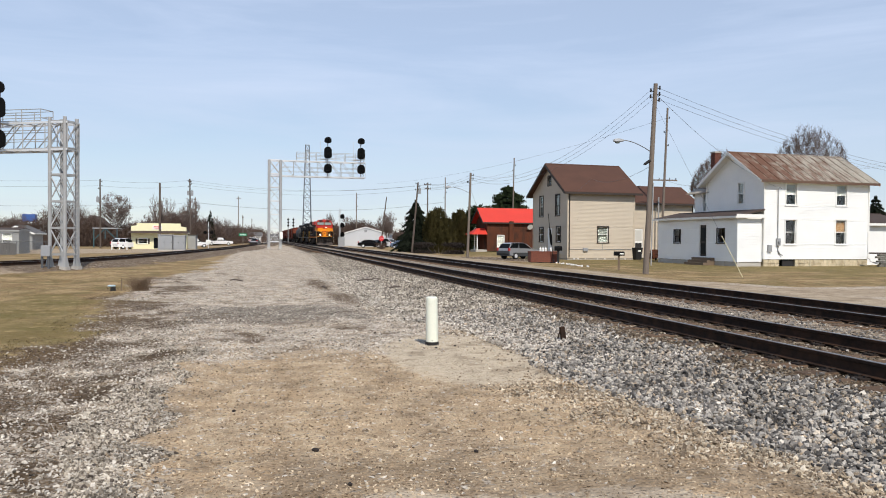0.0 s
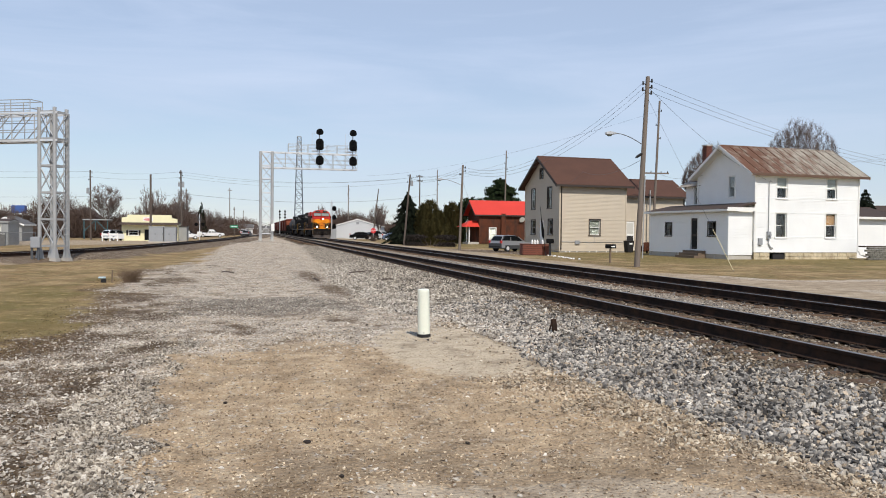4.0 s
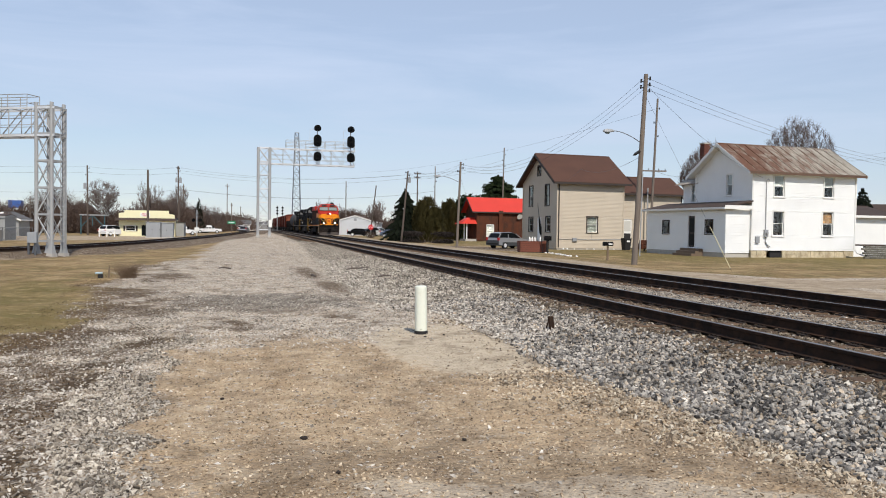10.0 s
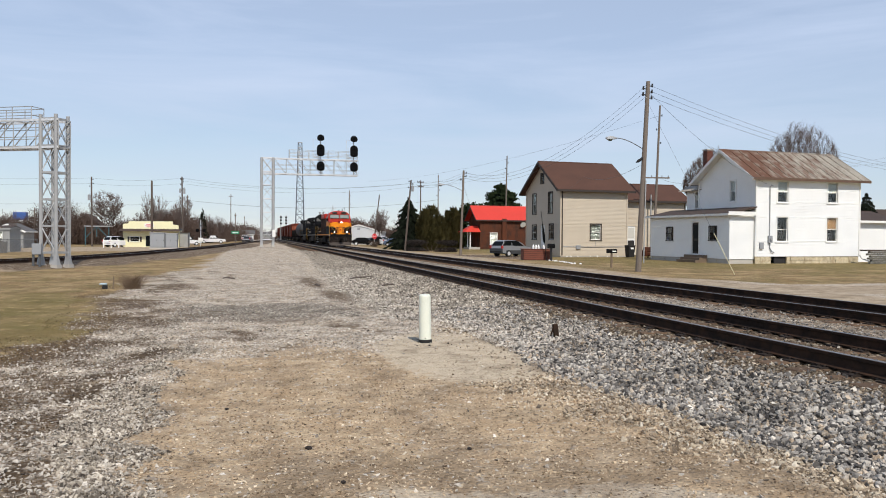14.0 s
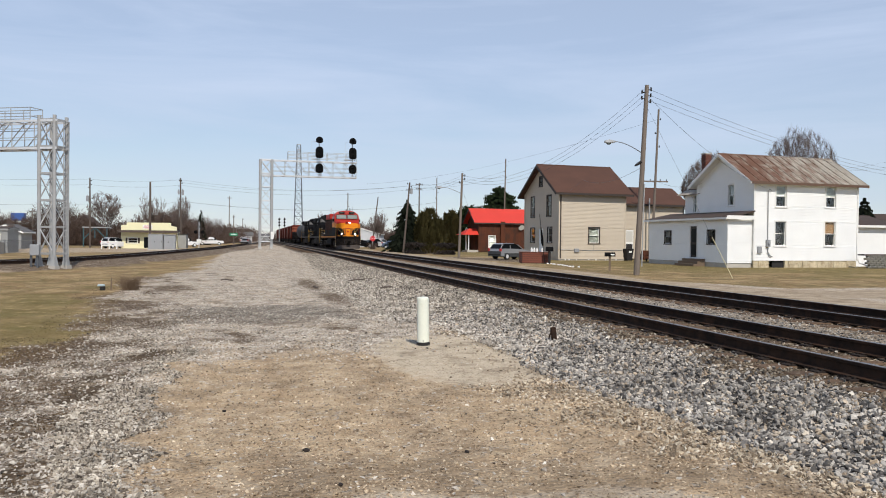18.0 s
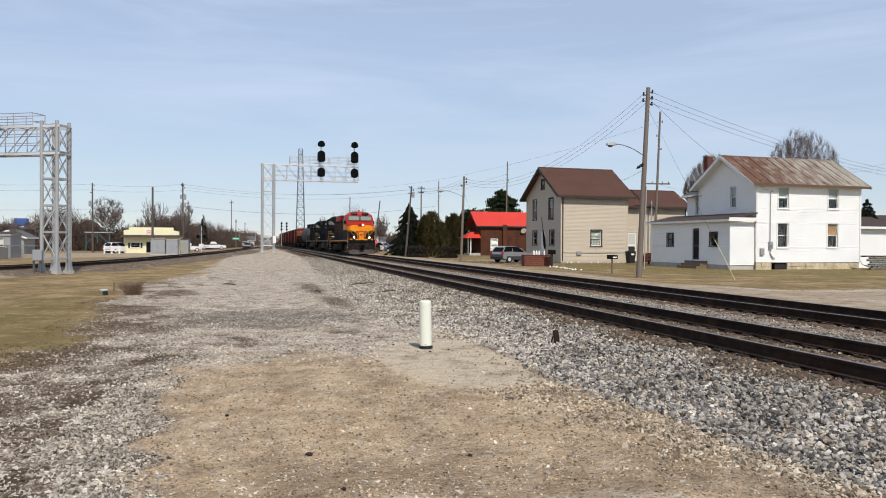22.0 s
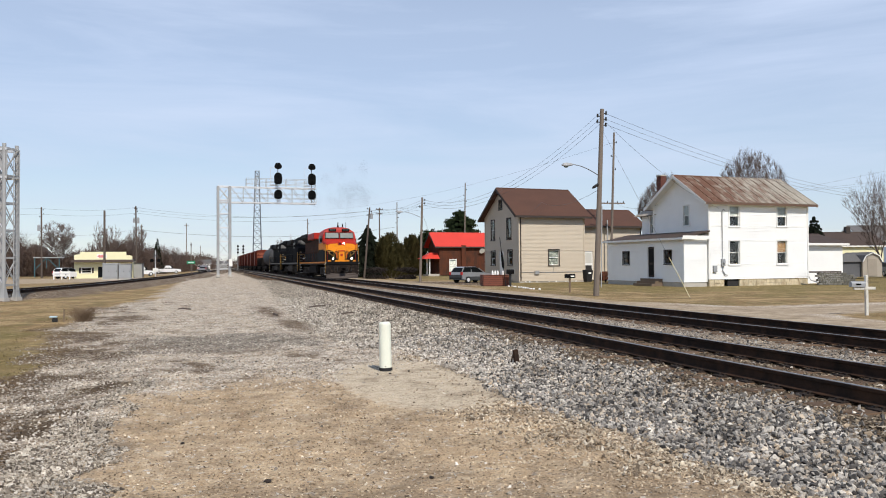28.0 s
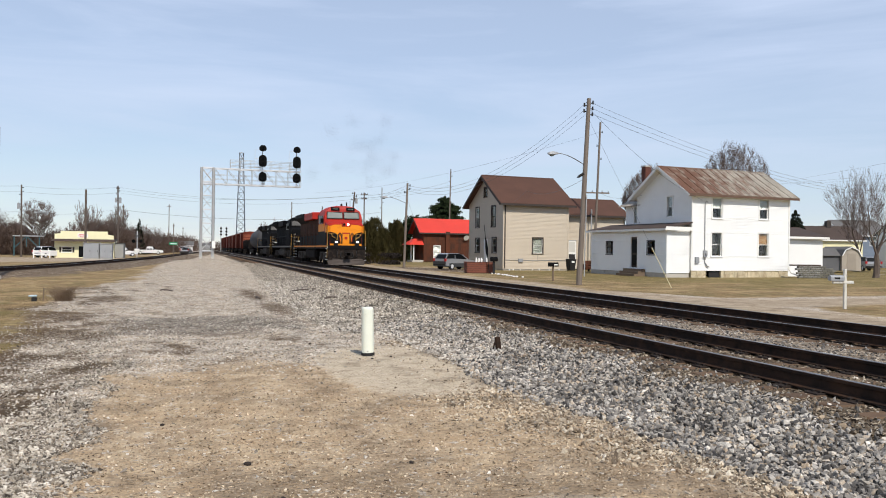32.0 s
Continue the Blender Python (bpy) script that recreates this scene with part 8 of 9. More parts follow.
conifer("dark green spruce tree beside the road", pose(19.2, 95.5, 0), 6.7, 2.9, 3, layers=22, fan=32, shape=0.75)
cone_shrub("olive-brown rounded arborvitae by the hedge", pose(21.6, 93.0, 0), 5.6, 2.0, 16000, 11, "arbor")
cone_shrub("olive-brown rounded arborvitae by the hedge", pose(28.4, 108.2, 0), 6.0, 1.6, 14000, 12, "arbor")
conifer("dark green pine behind the red-roofed house", pose(44.1, 133.5, 0), 11.6, 4.5, 5, "pine", layers=26, fan=22, droop=-0.10, shape=0.6, base=0.42)
conifer("small dark spruce behind the garage", pose(74.1, 80.0, 0), 7.5, 3.0, 8, layers=18, fan=26, shape=0.7, droop=0.3)
hedge_mass("hedge", "low brown leafless winter hedge", pose(19.9, 85.5, 0, 0, 0, -4), (5.6, 1.3, 1.35), 15000, 21, "hedge", 0.05, 0.3)
hedge_mass("shrub", "dark olive low evergreen shrub", pose(18.3, 88.6, 0), (2.3, 1.6, 1.5), 4600, 22, "needle", 0.07)
hedge_mass("shrub", "dark evergreen shrub mass", pose(34.0, 116.5, 0), (5.5, 2.5, 7.2), 9000, 23, "pine", 0.16)
bare_tree("bare_tree", "leafless round-crowned tree behind the white house", pose(59.5, 73.7, 0), 15.6, 8.0, 31, 7, 0.28, 0, 0.22, 0.16, 0.007, 0.72, 2, 8, True)
bare_tree("bare_tree", "leafless tree behind the chimney", pose(51.8, 79.0, 0), 13.0, 7.0, 32, 7, 0.2, 0, 0.22, 0.16, 0.009, 0.7, 2, 9, True)
bare_tree("bare_tree", "large leafless yard tree with grey bark", pose(50.9, 46.5, 0), 8.7, 5.8, 34, 7, 0.28, 0.14, 1.0, 0.3, 0.005, 0.62, 1, 1)
bare_tree("bare_tree", "leafless yard tree leaning beside the shed", pose(80.0, 75.0, 0), 12.6, 7.4, 36, 7, 0.22, -0.06, 0.5, 0.22, 0.007, 0.68, 2, 3)
bare_tree("bare_tree", "leafless spreading tree behind the yellow shop", pose(-24.7, 144.7, 0), 10.4, 6.4, 41, 6, 0.26, 0, 0.5, 0.14, 0.012, 0.8, 2, 6, True)
_t2 = bare_tree("bare_tree", "slender leafless tree behind the yellow shop", pose(-17.2, 146.5, 0), 9.6, 4.2, 42, 6, 0.2, 0.05, 0.4, 0.4, 0.016, 0.7, 2)
_t3 = bare_tree("bare_tree", "slender leafless tree behind the yellow shop", pose(-12.9, 148.5, 0), 9.0, 4.2, 43, 6, 0.2, 0, 0.36, 0.4, 0.016, 0.7, 2)
conifer("small dark cedar in the tree line", pose(-10.6, 176, 0), 7.6, 2.0, 44, layers=20, fan=14)
rr = random.Random(77)
for i, (x, y, s) in enumerate([(-44, 158, .75), (-52, 150, .8), (-38, 170, .7), (-29, 153, .75), (-21, 158, .72), (-9.5, 182, .75), (-8, 200, .72), (-9, 330, .9),
                                (24.5, 150, .8), (27.0, 168, .9), (20.5, 232, 1.05), (27, 236, 1.1), (31, 160, .85), (37, 165, .9), (92, 118, .8), (100, 100, .8), (84, 96, .7)]):
    o = copy_thing((_t2, _t3)[i % 2], pose(x, y, 0, 0, 0, rr.uniform(0, 360)))
    o.scale = (s, s, s * rr.uniform(0.85, 1.0))


def brush_row(label, pts, width, h, n, seed, wide=(0.03, 0.09)):
    """A far thicket: thousands of thin upright twigs, one object."""
    r = np.random.RandomState(seed)
    L = spline(pts, 2.0)
    i = r.randint(0, len(L), n)
    P = np.zeros((n, 3))
    P[:, :2] = L[i] + r.normal(0, width / 2.5, (n, 2))
    u = i + 0.3 * (P[:, 0] - L[i, 0])
    hh = h * (0.55 + 0.25 * np.sin(u * 0.9 + seed) * np.sin(u * 0.37) + 0.2 * np.sin(u * 0.16 + 2))
    hh = np.maximum(hh * r.uniform(0.8, 1.15, n), 0.8)
    z0 = hh * r.uniform(0, 0.75, n)
    ln = r.uniform(0.2, 0.9, n)
    base = P + np.stack([np.zeros(n), np.zeros(n), z0], 1)
    T = base + np.stack([r.normal(0, 0.6, n), r.normal(0, 0.6, n), ln], 1)
    T[:, 2] = np.minimum(T[:, 2], hh * 1.1)
    w = np.stack([r.uniform(wide[0], wide[1], n), r.uniform(-0.03, 0.03, n), np.zeros(n)], 1)
    V = np.stack([base - w, base + w, T], 1).reshape(-1, 3)
    F = 3 * np.arange(n)[:, None] + np.arange(3)[None]
    return tagged(fill("brush", V, F, "brush"), label, "thicket", kind="stuff")


brush_row("far brown leafless thicket behind the road", [(-75, 150), (-55, 152), (-40, 150), (-26, 146), (-19, 150), (-14.5, 172), (-11, 200), (-9.5, 230)], 4.5, 9.0, 200000, 51, (0.012, 0.04))
brush_row("tall brown leafless thicket behind the low houses", [(-95, 165), (-75, 160), (-55, 158), (-42, 154), (-31, 151)], 5.0, 11.0, 90000, 54, (0.012, 0.04))
brush_row("far grey leafless thicket along the horizon", [(-7, 230), (-2, 330), (2, 420), (20, 380), (28, 250), (36, 180), (46, 160), (70, 150)], 6.0, 8.5, 90000, 52, (0.03, 0.08))
brush_row("far brown leafless trees behind the white building", [(18, 190), (23, 186), (29, 182), (38, 178), (46, 176)], 4.0, 8.0, 50000, 55, (0.014, 0.045))
brush_row("far leafless thicket behind the houses", [(60, 135), (90, 120), (120, 105), (150, 80)], 5.0, 5.0, 40000, 53, (0.015, 0.05))


# ---- other buildings ----
def simple_house(label, m, W, D, ze, zr, siding, roof, axis="x", windows=(), trim="trim", name="house", overhang=0.35):
    """A small gabled building; windows = (side, u0, z0, u1, z1)."""
    h = thing(name, m, label, "house" if name == "house" else name.replace("_", " "))
    s = sides(0, W, 0, D)
    for k, (at, L) in s.items():
        gab = (k in ("left", "right")) == (axis == "x")
        hs = [w[1:] for w in windows if w[0] == k]
        wall(h, "wall", at, L, 0.0, ze, siding, hs, peak=(L / 2, zr) if gab else None, lap=10.0)
        for w in hs:
            window(h, at, *w, trim=trim, blind="curtain", drape=0.4)
    gable_roof(h, "roof", roof, 0, W, 0, D, ze, zr, overhang, overhang, 0.14, axis=axis, trim=trim)
    return h


def yellow_shop():
    h = thing("shop", pose(-17.97, 117.44, 0), "small pale yellow shop with a false front parapet", "shop")
    W, D = 7.55, 6.0
    s = sides(0, W, 0, D)
    at, L = s["front"]
    wn_ = (0.95, 0.78, 2.20, 1.50)
    dr = (3.06, 0.08, 3.72, 1.62)
    wall(h, "wall", at, L, 0.0, 2.45, "yellow", [wn_, dr], lap=10.0)
    for k in ("left", "right", "back"):
        wall(h, "wall", s[k][0], s[k][1], 0.0, 2.45, "yellow", lap=10.0)
    window(h, at, *wn_, casing=0.06)
    for a in (0.62, 2.28):
        bm = B()
        slab(bm, at, a, 0.0, 0.75, a + 0.24, 0.05, 1.5)
        part("shutter", bm, "brown_trim", h, "dark shutter")
    bm = B()
    slab(bm, at, dr[0], -0.08, dr[1], dr[2], -0.03, dr[3])
    part("door", bm, "dark_glass", h, "dark glazed shop door")
    bm = B()
    hexa(bm, [(-0.35, -1.1, 2.28), (W + 0.3, -1.1, 2.28), (W + 0.3, 0.0, 2.28), (-0.35, 0.0, 2.28)], [(-0.2, -0.3, 2.62), (W + 0.15, -0.3, 2.62), (W + 0.15, 0.0, 2.62), (-0.2, 0.0, 2.62)])
    part("awning", bm, "dark_shingle", h, "brown shingled awning")
    bm = B()
    extrude(bm, [(0.0, 2.6), (W, 2.6), (W, 3.15), (W - 0.8, 3.3), (W - 0.8, 3.72), (0.75, 3.72), (0.75, 3.4), (0.0, 3.3)], "y", -0.02, 0.2)
    part("parapet", bm, "yellow", h)
    part("roof", boxes((0.0, 0.2, 2.5, W, D, 2.7)), "grey_shingle", h)
    bm = boxes((2.9, -0.05, 2.85, 4.2, -0.021, 3.4))
    sg = part("sign_board", bm, "trim", h, "pale sign board with red bars")
    bm = boxes((3.1, -0.056, 3.2, 3.9, -0.051, 3.28), (3.0, -0.056, 3.02, 4.05, -0.051, 3.1), (3.2, -0.056, 2.9, 3.9, -0.051, 2.96))
    part("bars", bm, "stop_red", sg)
    h2 = thing("shed", pose(-10.75, 119.5, 0), "grey flat-roofed lean-to beside the shop", "shed")
    part("body", boxes((0, 0, 0, 1.45, 3.5, 2.1)), "grey_siding", h2)
    part("roof", boxes((-0.15, -0.15, 2.11, 1.6, 3.65, 2.22)), "dark_shingle", h2)


def equipment_cabinet(label, m, w, d, hgt):
    c = thing("equipment_cabinet", m, label, "cabinet", "railway cabinets")
    part("body", boxes((0, 0, 0.1, w, d, hgt)), "grey_box", c, bevel=0.02)
    part("roof", boxes((-0.06, -0.06, hgt, w + 0.06, d + 0.06, hgt + 0.1)), "galv", c, bevel=0.02)
    n = max(2, int(w / 0.75))
    for i in range(n):
        dr = part("door", boxes((0.06 + i * w / n, -0.025, 0.25, (i + 1) * w / n - 0.04, 0.0, hgt - 0.12)), "grey_box", c, bevel=0.008)
        part("handle", boxes(((i + 1) * w / n - 0.14, -0.05, hgt * 0.5, (i + 1) * w / n - 0.1, -0.026, hgt * 0.5 + 0.14)), "black", dr)
    part("plinth", boxes((-0.05, -0.05, -0.1, w + 0.05, d + 0.05, 0.095)), "concrete", c)


yellow_shop()
equipment_cabinet("long grey railway equipment cabinet", pose(-12.6, 103.2, 0.05), 1.75, 1.6, 1.92)
equipment_cabinet("grey railway equipment cabinet", pose(-10.72, 103.0, 0.05), 1.4, 1.6, 1.85)
simple_house("grey metal building at the lawn edge", pose(-34.0, 82.5, 0), 11.1, 3.6, 2.25, 2.42, "grey_siding", "dark_shingle", overhang=0.08, trim="grey_siding", windows=[("front", 7.6, 0.7, 8.6, 1.9), ("front", 9.6, 0.3, 10.5, 2.0)])
simple_house("dark brown house behind the canopy", pose(-34.2, 160, 0), 6.0, 6, 3.2, 5.6, "brown_trim", "dark_shingle", axis="y", trim="brown_trim")
simple_house("far white frame house beside the road", pose(-4.6, 255, 0), 5, 6, 2.2, 3.4, "white", "grey_shingle")
simple_house("far grey house beside the road", pose(-9.5, 240, 0), 5, 6, 2.8, 4.4, "grey_siding", "dark_shingle")
simple_house("far low building at the road end", pose(-1.5, 340, 0), 9, 8, 2.2, 3.2, "grey_siding", "grey_shingle")
h = simple_house("white metal-clad shed with a low gable", pose(17.2, 165.0, 0, 0, 0, -13), 9.9, 14, 2.75, 4.2, "metal_shed", "brown_shingle", axis="y", name="metal_shed", overhang=0.15)
part("vent", boxes((4.7, -0.06, 3.1, 5.3, 0.0, 3.6)), "grey_box", h)
simple_house("long brown-roofed shed behind the crossing", pose(12.9, 190, 0), 9, 8, 3.0, 4.6, "metal_shed", "brown_shingle")
h = simple_house("low white garage joined to the house", pose(43.2, 49.1, 0, 0, 0, 4), 5.4, 5.2, 3.15, 3.85, "white", "dark_shingle", name="garage")
h = simple_house("pale yellow bungalow with a dark roof", pose(80.0, 83.8, 0, 0, 0, -14), 7.6, 6, 3.9, 5.6, "yellow", "dark_shingle", windows=[("front", 6.2, 1.0, 7.0, 2.2)])
part("chimney", boxes((4.0, 2.6, 5.0, 4.6, 3.2, 6.5)), "brown_trim", h)
simple_house("blue-grey two-storey frame house across the yard", pose(93.0, 90.5, 0, 0, 0, -14), 7.0, 8, 4.8, 7.0, "blue_siding", "grey_shingle", windows=[("front", 1.0, 3.2, 1.9, 4.5), ("front", 4.0, 3.2, 4.9, 4.5)])
simple_house("white two-storey house across the yard", pose(92.0, 78.0, 0, 0, 0, -14), 8.0, 8, 4.8, 7.2, "white", "grey_shingle", windows=[("front", 1.2, 3.2, 2.1, 4.6), ("front", 1.2, 0.9, 2.1, 2.3), ("front", 4.2, 3.2, 5.1, 4.6)])


def gambrel_shed():
    s = thing("garden_shed", pose(61.3, 58.8, 0.2, 0, 0, -16), "grey and tan gambrel-roofed garden shed", "shed")
    prof = [(-0.95, 0.0), (0.95, 0.0), (0.95, 1.45), (0.66, 2.0), (0.0, 2.3), (-0.66, 2.0), (-0.95, 1.45)]
    bm = B()
    extrude(bm, prof, "y", 0.0, 4.6)
    part("body", bm, mat("tan_board", rgb(164, 154, 140), 0.7, var=0.1), s)
    bm = B()
    for a, b in zip(prof[2:6], prof[3:7]):
        beam(bm, (a[0], -0.12, a[1] + 0.03), (b[0], -0.12, b[1] + 0.03), 0.05, 0.09)
    part("roof_trim", bm, "trim", s)
    for (x0, z0), (x1, z1) in zip(prof[2:6], prof[3:7]):
        bm = B()
        extrude(bm, [(x0, z0 + 0.02), (x1, z1 + 0.02), (x1, z1 + 0.1), (x0, z0 + 0.1)], "y", -0.1, 4.7)
        part("roof", bm, "grey_shingle", s)
    part("door", boxes((-0.45, -0.04, 0.05, 0.45, 0.0, 1.7)), mat("tan_door", rgb(150, 140, 126), 0.7), s)
    part("lean_to", boxes((-3.6, 0.3, 0.0, -0.97, 4.4, 1.45)), mat("dark_grey_board", rgb(92, 92, 94), 0.7), s)
    bm = B()
    hexa(bm, [(-3.7, 0.1, 1.46), (-0.96, 0.1, 1.46), (-0.96, 4.6, 1.46), (-3.7, 4.6, 1.46)], [(-3.5, 1.2, 2.2), (-0.96, 1.2, 2.2), (-0.96, 3.6, 2.2), (-3.5, 3.6, 2.2)])
    part("lean_to_roof", bm, "grey_shingle", s)


gambrel_shed()


def teal_canopy():
    c = thing("canopy", pose(-25.5, 133.5, 0), "teal steel canopy frame with a flat white roof", "canopy")
    part("roof", boxes((-0.8, 0, 3.05, 3.1, 3.0, 3.2)), "galv", c)
    for x in (-0.6, 2.9):
        bm = B()
        beam(bm, (x, 0.2, 0), (x, 0.2, 3.05), 0.14)
        part("post", bm, "teal", c)
    for a, b in (((-0.6, 1.2), (1.0, 3.0)), ((2.9, 1.2), (1.2, 3.0)), ((1.1, 1.4), (1.1, 3.0))):
        bm = B()
        beam(bm, (a[0], 0.2, a[1]), (b[0], 0.2, b[1]), 0.12)
        part("brace", bm, "teal", c)


teal_canopy()
t = thing("container", pose(-51.0, 186, 4.9), "blue steel tank box above the trees", "container")
part("body", boxes((0, 0, 0, 2.6, 2, 1.7)), "blue_bin", t, bevel=0.05)
part("legs", boxes((0.2, 0.2, -5.0, 0.4, 0.4, 0), (2.2, 0.2, -5.0, 2.4, 0.4, 0), (0.2, 1.6, -5.0, 0.4, 1.8, 0), (2.2, 1.6, -5.0, 2.4, 1.8, 0)), "grey_box", t)


# ---- vehicles ----
def vehicle(label, m, paint, kind="suv", name="car", clad=False):
    """Length along +x (nose at +x), standing on its wheels."""
    c = thing(name, m, label, "car" if name == "car" else "truck", "parked vehicles")
    L, Wd = 4.7, 0.9
    if kind == "suv":
        body = [(0.05, 0.42), (0.0, 0.85), (0.06, 1.12), (1.0, 1.14), (3.35, 1.06), (4.45, 0.92), (4.7, 0.72), (4.66, 0.38), (3.9, 0.3), (0.8, 0.3)]
        roof = [(0.06, 1.11), (0.45, 1.58), (0.75, 1.66), (2.2, 1.66), (2.6, 1.58), (3.42, 1.05)]
    elif kind == "pickup":
        L = 5.4
        body = [(0.0, 0.55), (0.0, 1.0), (2.0, 1.02), (3.6, 1.05), (5.2, 0.95), (5.4, 0.7), (5.36, 0.45), (4.5, 0.36), (0.9, 0.36)]
        roof = [(2.0, 1.0), (2.15, 1.62), (2.4, 1.72), (3.1, 1.70), (3.4, 1.6), (3.95, 1.02)]
    else:
        body = [(0.05, 0.4), (0.0, 0.75), (0.1, 0.92), (0.9, 0.95), (3.3, 0.92), (4.4, 0.82), (4.6, 0.65), (4.55, 0.36), (3.8, 0.28), (0.8, 0.28)]
        roof = [(0.5, 0.92), (1.1, 1.36), (1.5, 1.42), (2.4, 1.42), (2.8, 1.34), (3.4, 0.92)]
    bm = B()
    n = len(body)
    k = lambda y, s: [(p[0] + (0.06 if p[0] < 0.3 else -0.06 if p[0] > 4.2 else 0) * s, y, p[1]) for p in body]
    loft(bm, [k(-Wd, 1), k(-Wd + 0.08, 0), k(Wd - 0.08, 0), k(Wd, 1)])
    part("body", bm, paint, c)
    if clad:
        # dark band low on the body, its colour standing in for shade there
        bm = boxes((0.55, -Wd - 0.012, 0.3, 4.1, -Wd + 0.05, 0.66), (0.55, Wd - 0.05, 0.3, 4.1, Wd + 0.012, 0.66), (-0.05, -Wd + 0.02, 0.36, 0.3, Wd - 0.02, 0.86))
        part("cladding", bm, "cladding", c, "dark grey lower cladding")
    bm = B()
    k = lambda y, f: [(p[0] + (0.12 if i < 2 else -0.12 if i > 3 else 0) * f, y, p[1] - (0.05 if 1 <= i <= 4 else 0) * f) for i, p in enumerate(roof)]
    loft(bm, [k(-Wd + 0.14, 1), k(-Wd + 0.24, 0.2), k(Wd - 0.24, 0.2), k(Wd - 0.14, 1)])
    part("cabin", bm, "dark_glass" if kind == "suv" else paint, c)
    if kind == "suv":
        bm = B()
        k = lambda x, z: [(x, -Wd + 0.2, z - 0.05), (x, -Wd + 0.32, z + 0.012), (x, Wd - 0.32, z + 0.012), (x, Wd - 0.2, z - 0.05)]
        loft(bm, [k(0.40, 1.56), k(0.75, 1.66), k(1.5, 1.68), k(2.2, 1.66), k(2.66, 1.56)])
        part("roof", bm, paint, c)
        for sy in (-1, 1):
            for p, q in (((0.42, 1.53), (0.10, 1.12)), ((1.5, 1.60), (1.5, 1.1)), ((2.66, 1.53), (3.46, 1.06))):
                bm = B()
                beam(bm, (p[0], sy * (Wd - 0.19), p[1]), (q[0], sy * (Wd - 0.11), q[1]), 0.07, 0.06)
                part("pillar", bm, paint, c)
    x0, x1 = roof[1][0], roof[-2][0]
    zb, zt = roof[0][1] + 0.0, roof[2][1] - 0.09
    for sy in (-1, 1):
        for a, b in ((0.0, 0.30), (0.34, 0.64), (0.68, 0.98)) if kind != "suv" else ():
            xa, xb = x0 + (x1 - x0 + 0.4) * a, x0 + (x1 - x0 + 0.4) * b
            bm = B()
            y = sy * (Wd - 0.13)
            hexa(bm, [(xa, y - 0.012, zb), (xb, y - 0.012, zb), (xb, y + 0.012, zb), (xa, y + 0.012, zb)], [(xa + 0.08, y - sy * 0.05 - 0.012, zt), (xb - 0.10, y - sy * 0.05 - 0.012, zt), (xb - 0.10, y - sy * 0.05 + 0.012, zt), (xa + 0.08, y - sy * 0.05 + 0.012, zt)])
            part("side_glass", bm, "dark_glass", c)
        part("tail_lamp", boxes((-0.015, sy * 0.80 - 0.105, 0.86, 0.14 if kind == "suv" else 0.06, sy * 0.80 + 0.105, 1.14)), "tail_red", c)
        part("headlamp", boxes((body[5][0] - 0.12, sy * 0.66 - 0.16, 0.68, body[5][0] + 0.03, sy * 0.66 + 0.16, 0.84)), "cab_glass", c)
    bm = B()
    hexa(bm, [(roof[0][0] - 0.01, -0.66, zb + 0.02), (roof[0][0] + 0.03, -0.66, zb + 0.02), (roof[0][0] + 0.03, 0.66, zb + 0.02), (roof[0][0] - 0.01, 0.66, zb + 0.02)], [(roof[1][0] - 0.06, -0.58, zt), (roof[1][0], -0.58, zt), (roof[1][0], 0.58, zt), (roof[1][0] - 0.06, 0.58, zt)])
    part("rear_glass", bm, "dark_glass", c)
    part("bumper", boxes((-0.06, -0.86, 0.4, 0.12, 0.86, 0.62)), "black_soft", c, bevel=0.04)
    wx = (0.95, body[6][0] - 0.95 if kind != "suv" else 3.75)
    for x in wx:
        for sy in (-1, 1):
            bm = B()
            rod(bm, (x, sy * 0.70, 0.34), (x, sy * 0.915, 0.34), 0.34, n=20)
            w = part("wheel", bm, "black_soft", c)
            bm = B()
            rod(bm, (x, sy * 0.90, 0.34), (x, sy * 0.925, 0.34), 0.21, n=14)
            part("rim", bm, "aluminium", w)
    return c


vehicle("silver crossover car parked by the beige house", pose(21.0, 65.0, 0.0, 0, 0, 27) @ Matrix.Scale(0.87, 4), "silver", clad=True)
vehicle("white pickup truck at the crossing", pose(-11.0, 171.5, 0.0, 0, 0, 3), "white_car", "pickup", "pickup_truck")
vehicle("white car parked behind a white rail fence", pose(-20.0, 116.0, 0.0, 0, 0, 48) @ Matrix.Scale(0.9, 4), "white_car", "suv")
vehicle("dark junked car beside the white shed", pose(17.0, 136.5, 0.1, 0, 0, -10), "black", "sedan")
vehicle("dark junked car beside the white shed", pose(20.2, 141.0, 0.1, 0, 0, 20), "black", "sedan")
vehicle("white van parked beside the shed", pose(22.0, 143.5, 0.1, 0, 0, -50), "white_car", "suv")
vehicle("blue car parked beside the spruce", pose(21.8, 127.0, 0.1, 0, 0, -50), "blue_car", "sedan")
vehicle("grey car on the far road", pose(-1.4, 176, 0.1, 0, 0, 80), "silver", "sedan")
vehicle("white van on the far road", pose(-2.4, 230, 0.1, 0, 0, 80), "white_car", "suv")
vehicle("white pickup truck behind the shop", pose(-13.4, 138.5, 0.0, 0, 0, 12) @ Matrix.Scale(0.9, 4), "white_car", "pickup", "pickup_truck")
vehicle("grey car behind the garden shed", pose(67.2, 61.6, 0.1, 0, 0, 62) @ Matrix.Scale(0.9, 4), "silver", "suv")


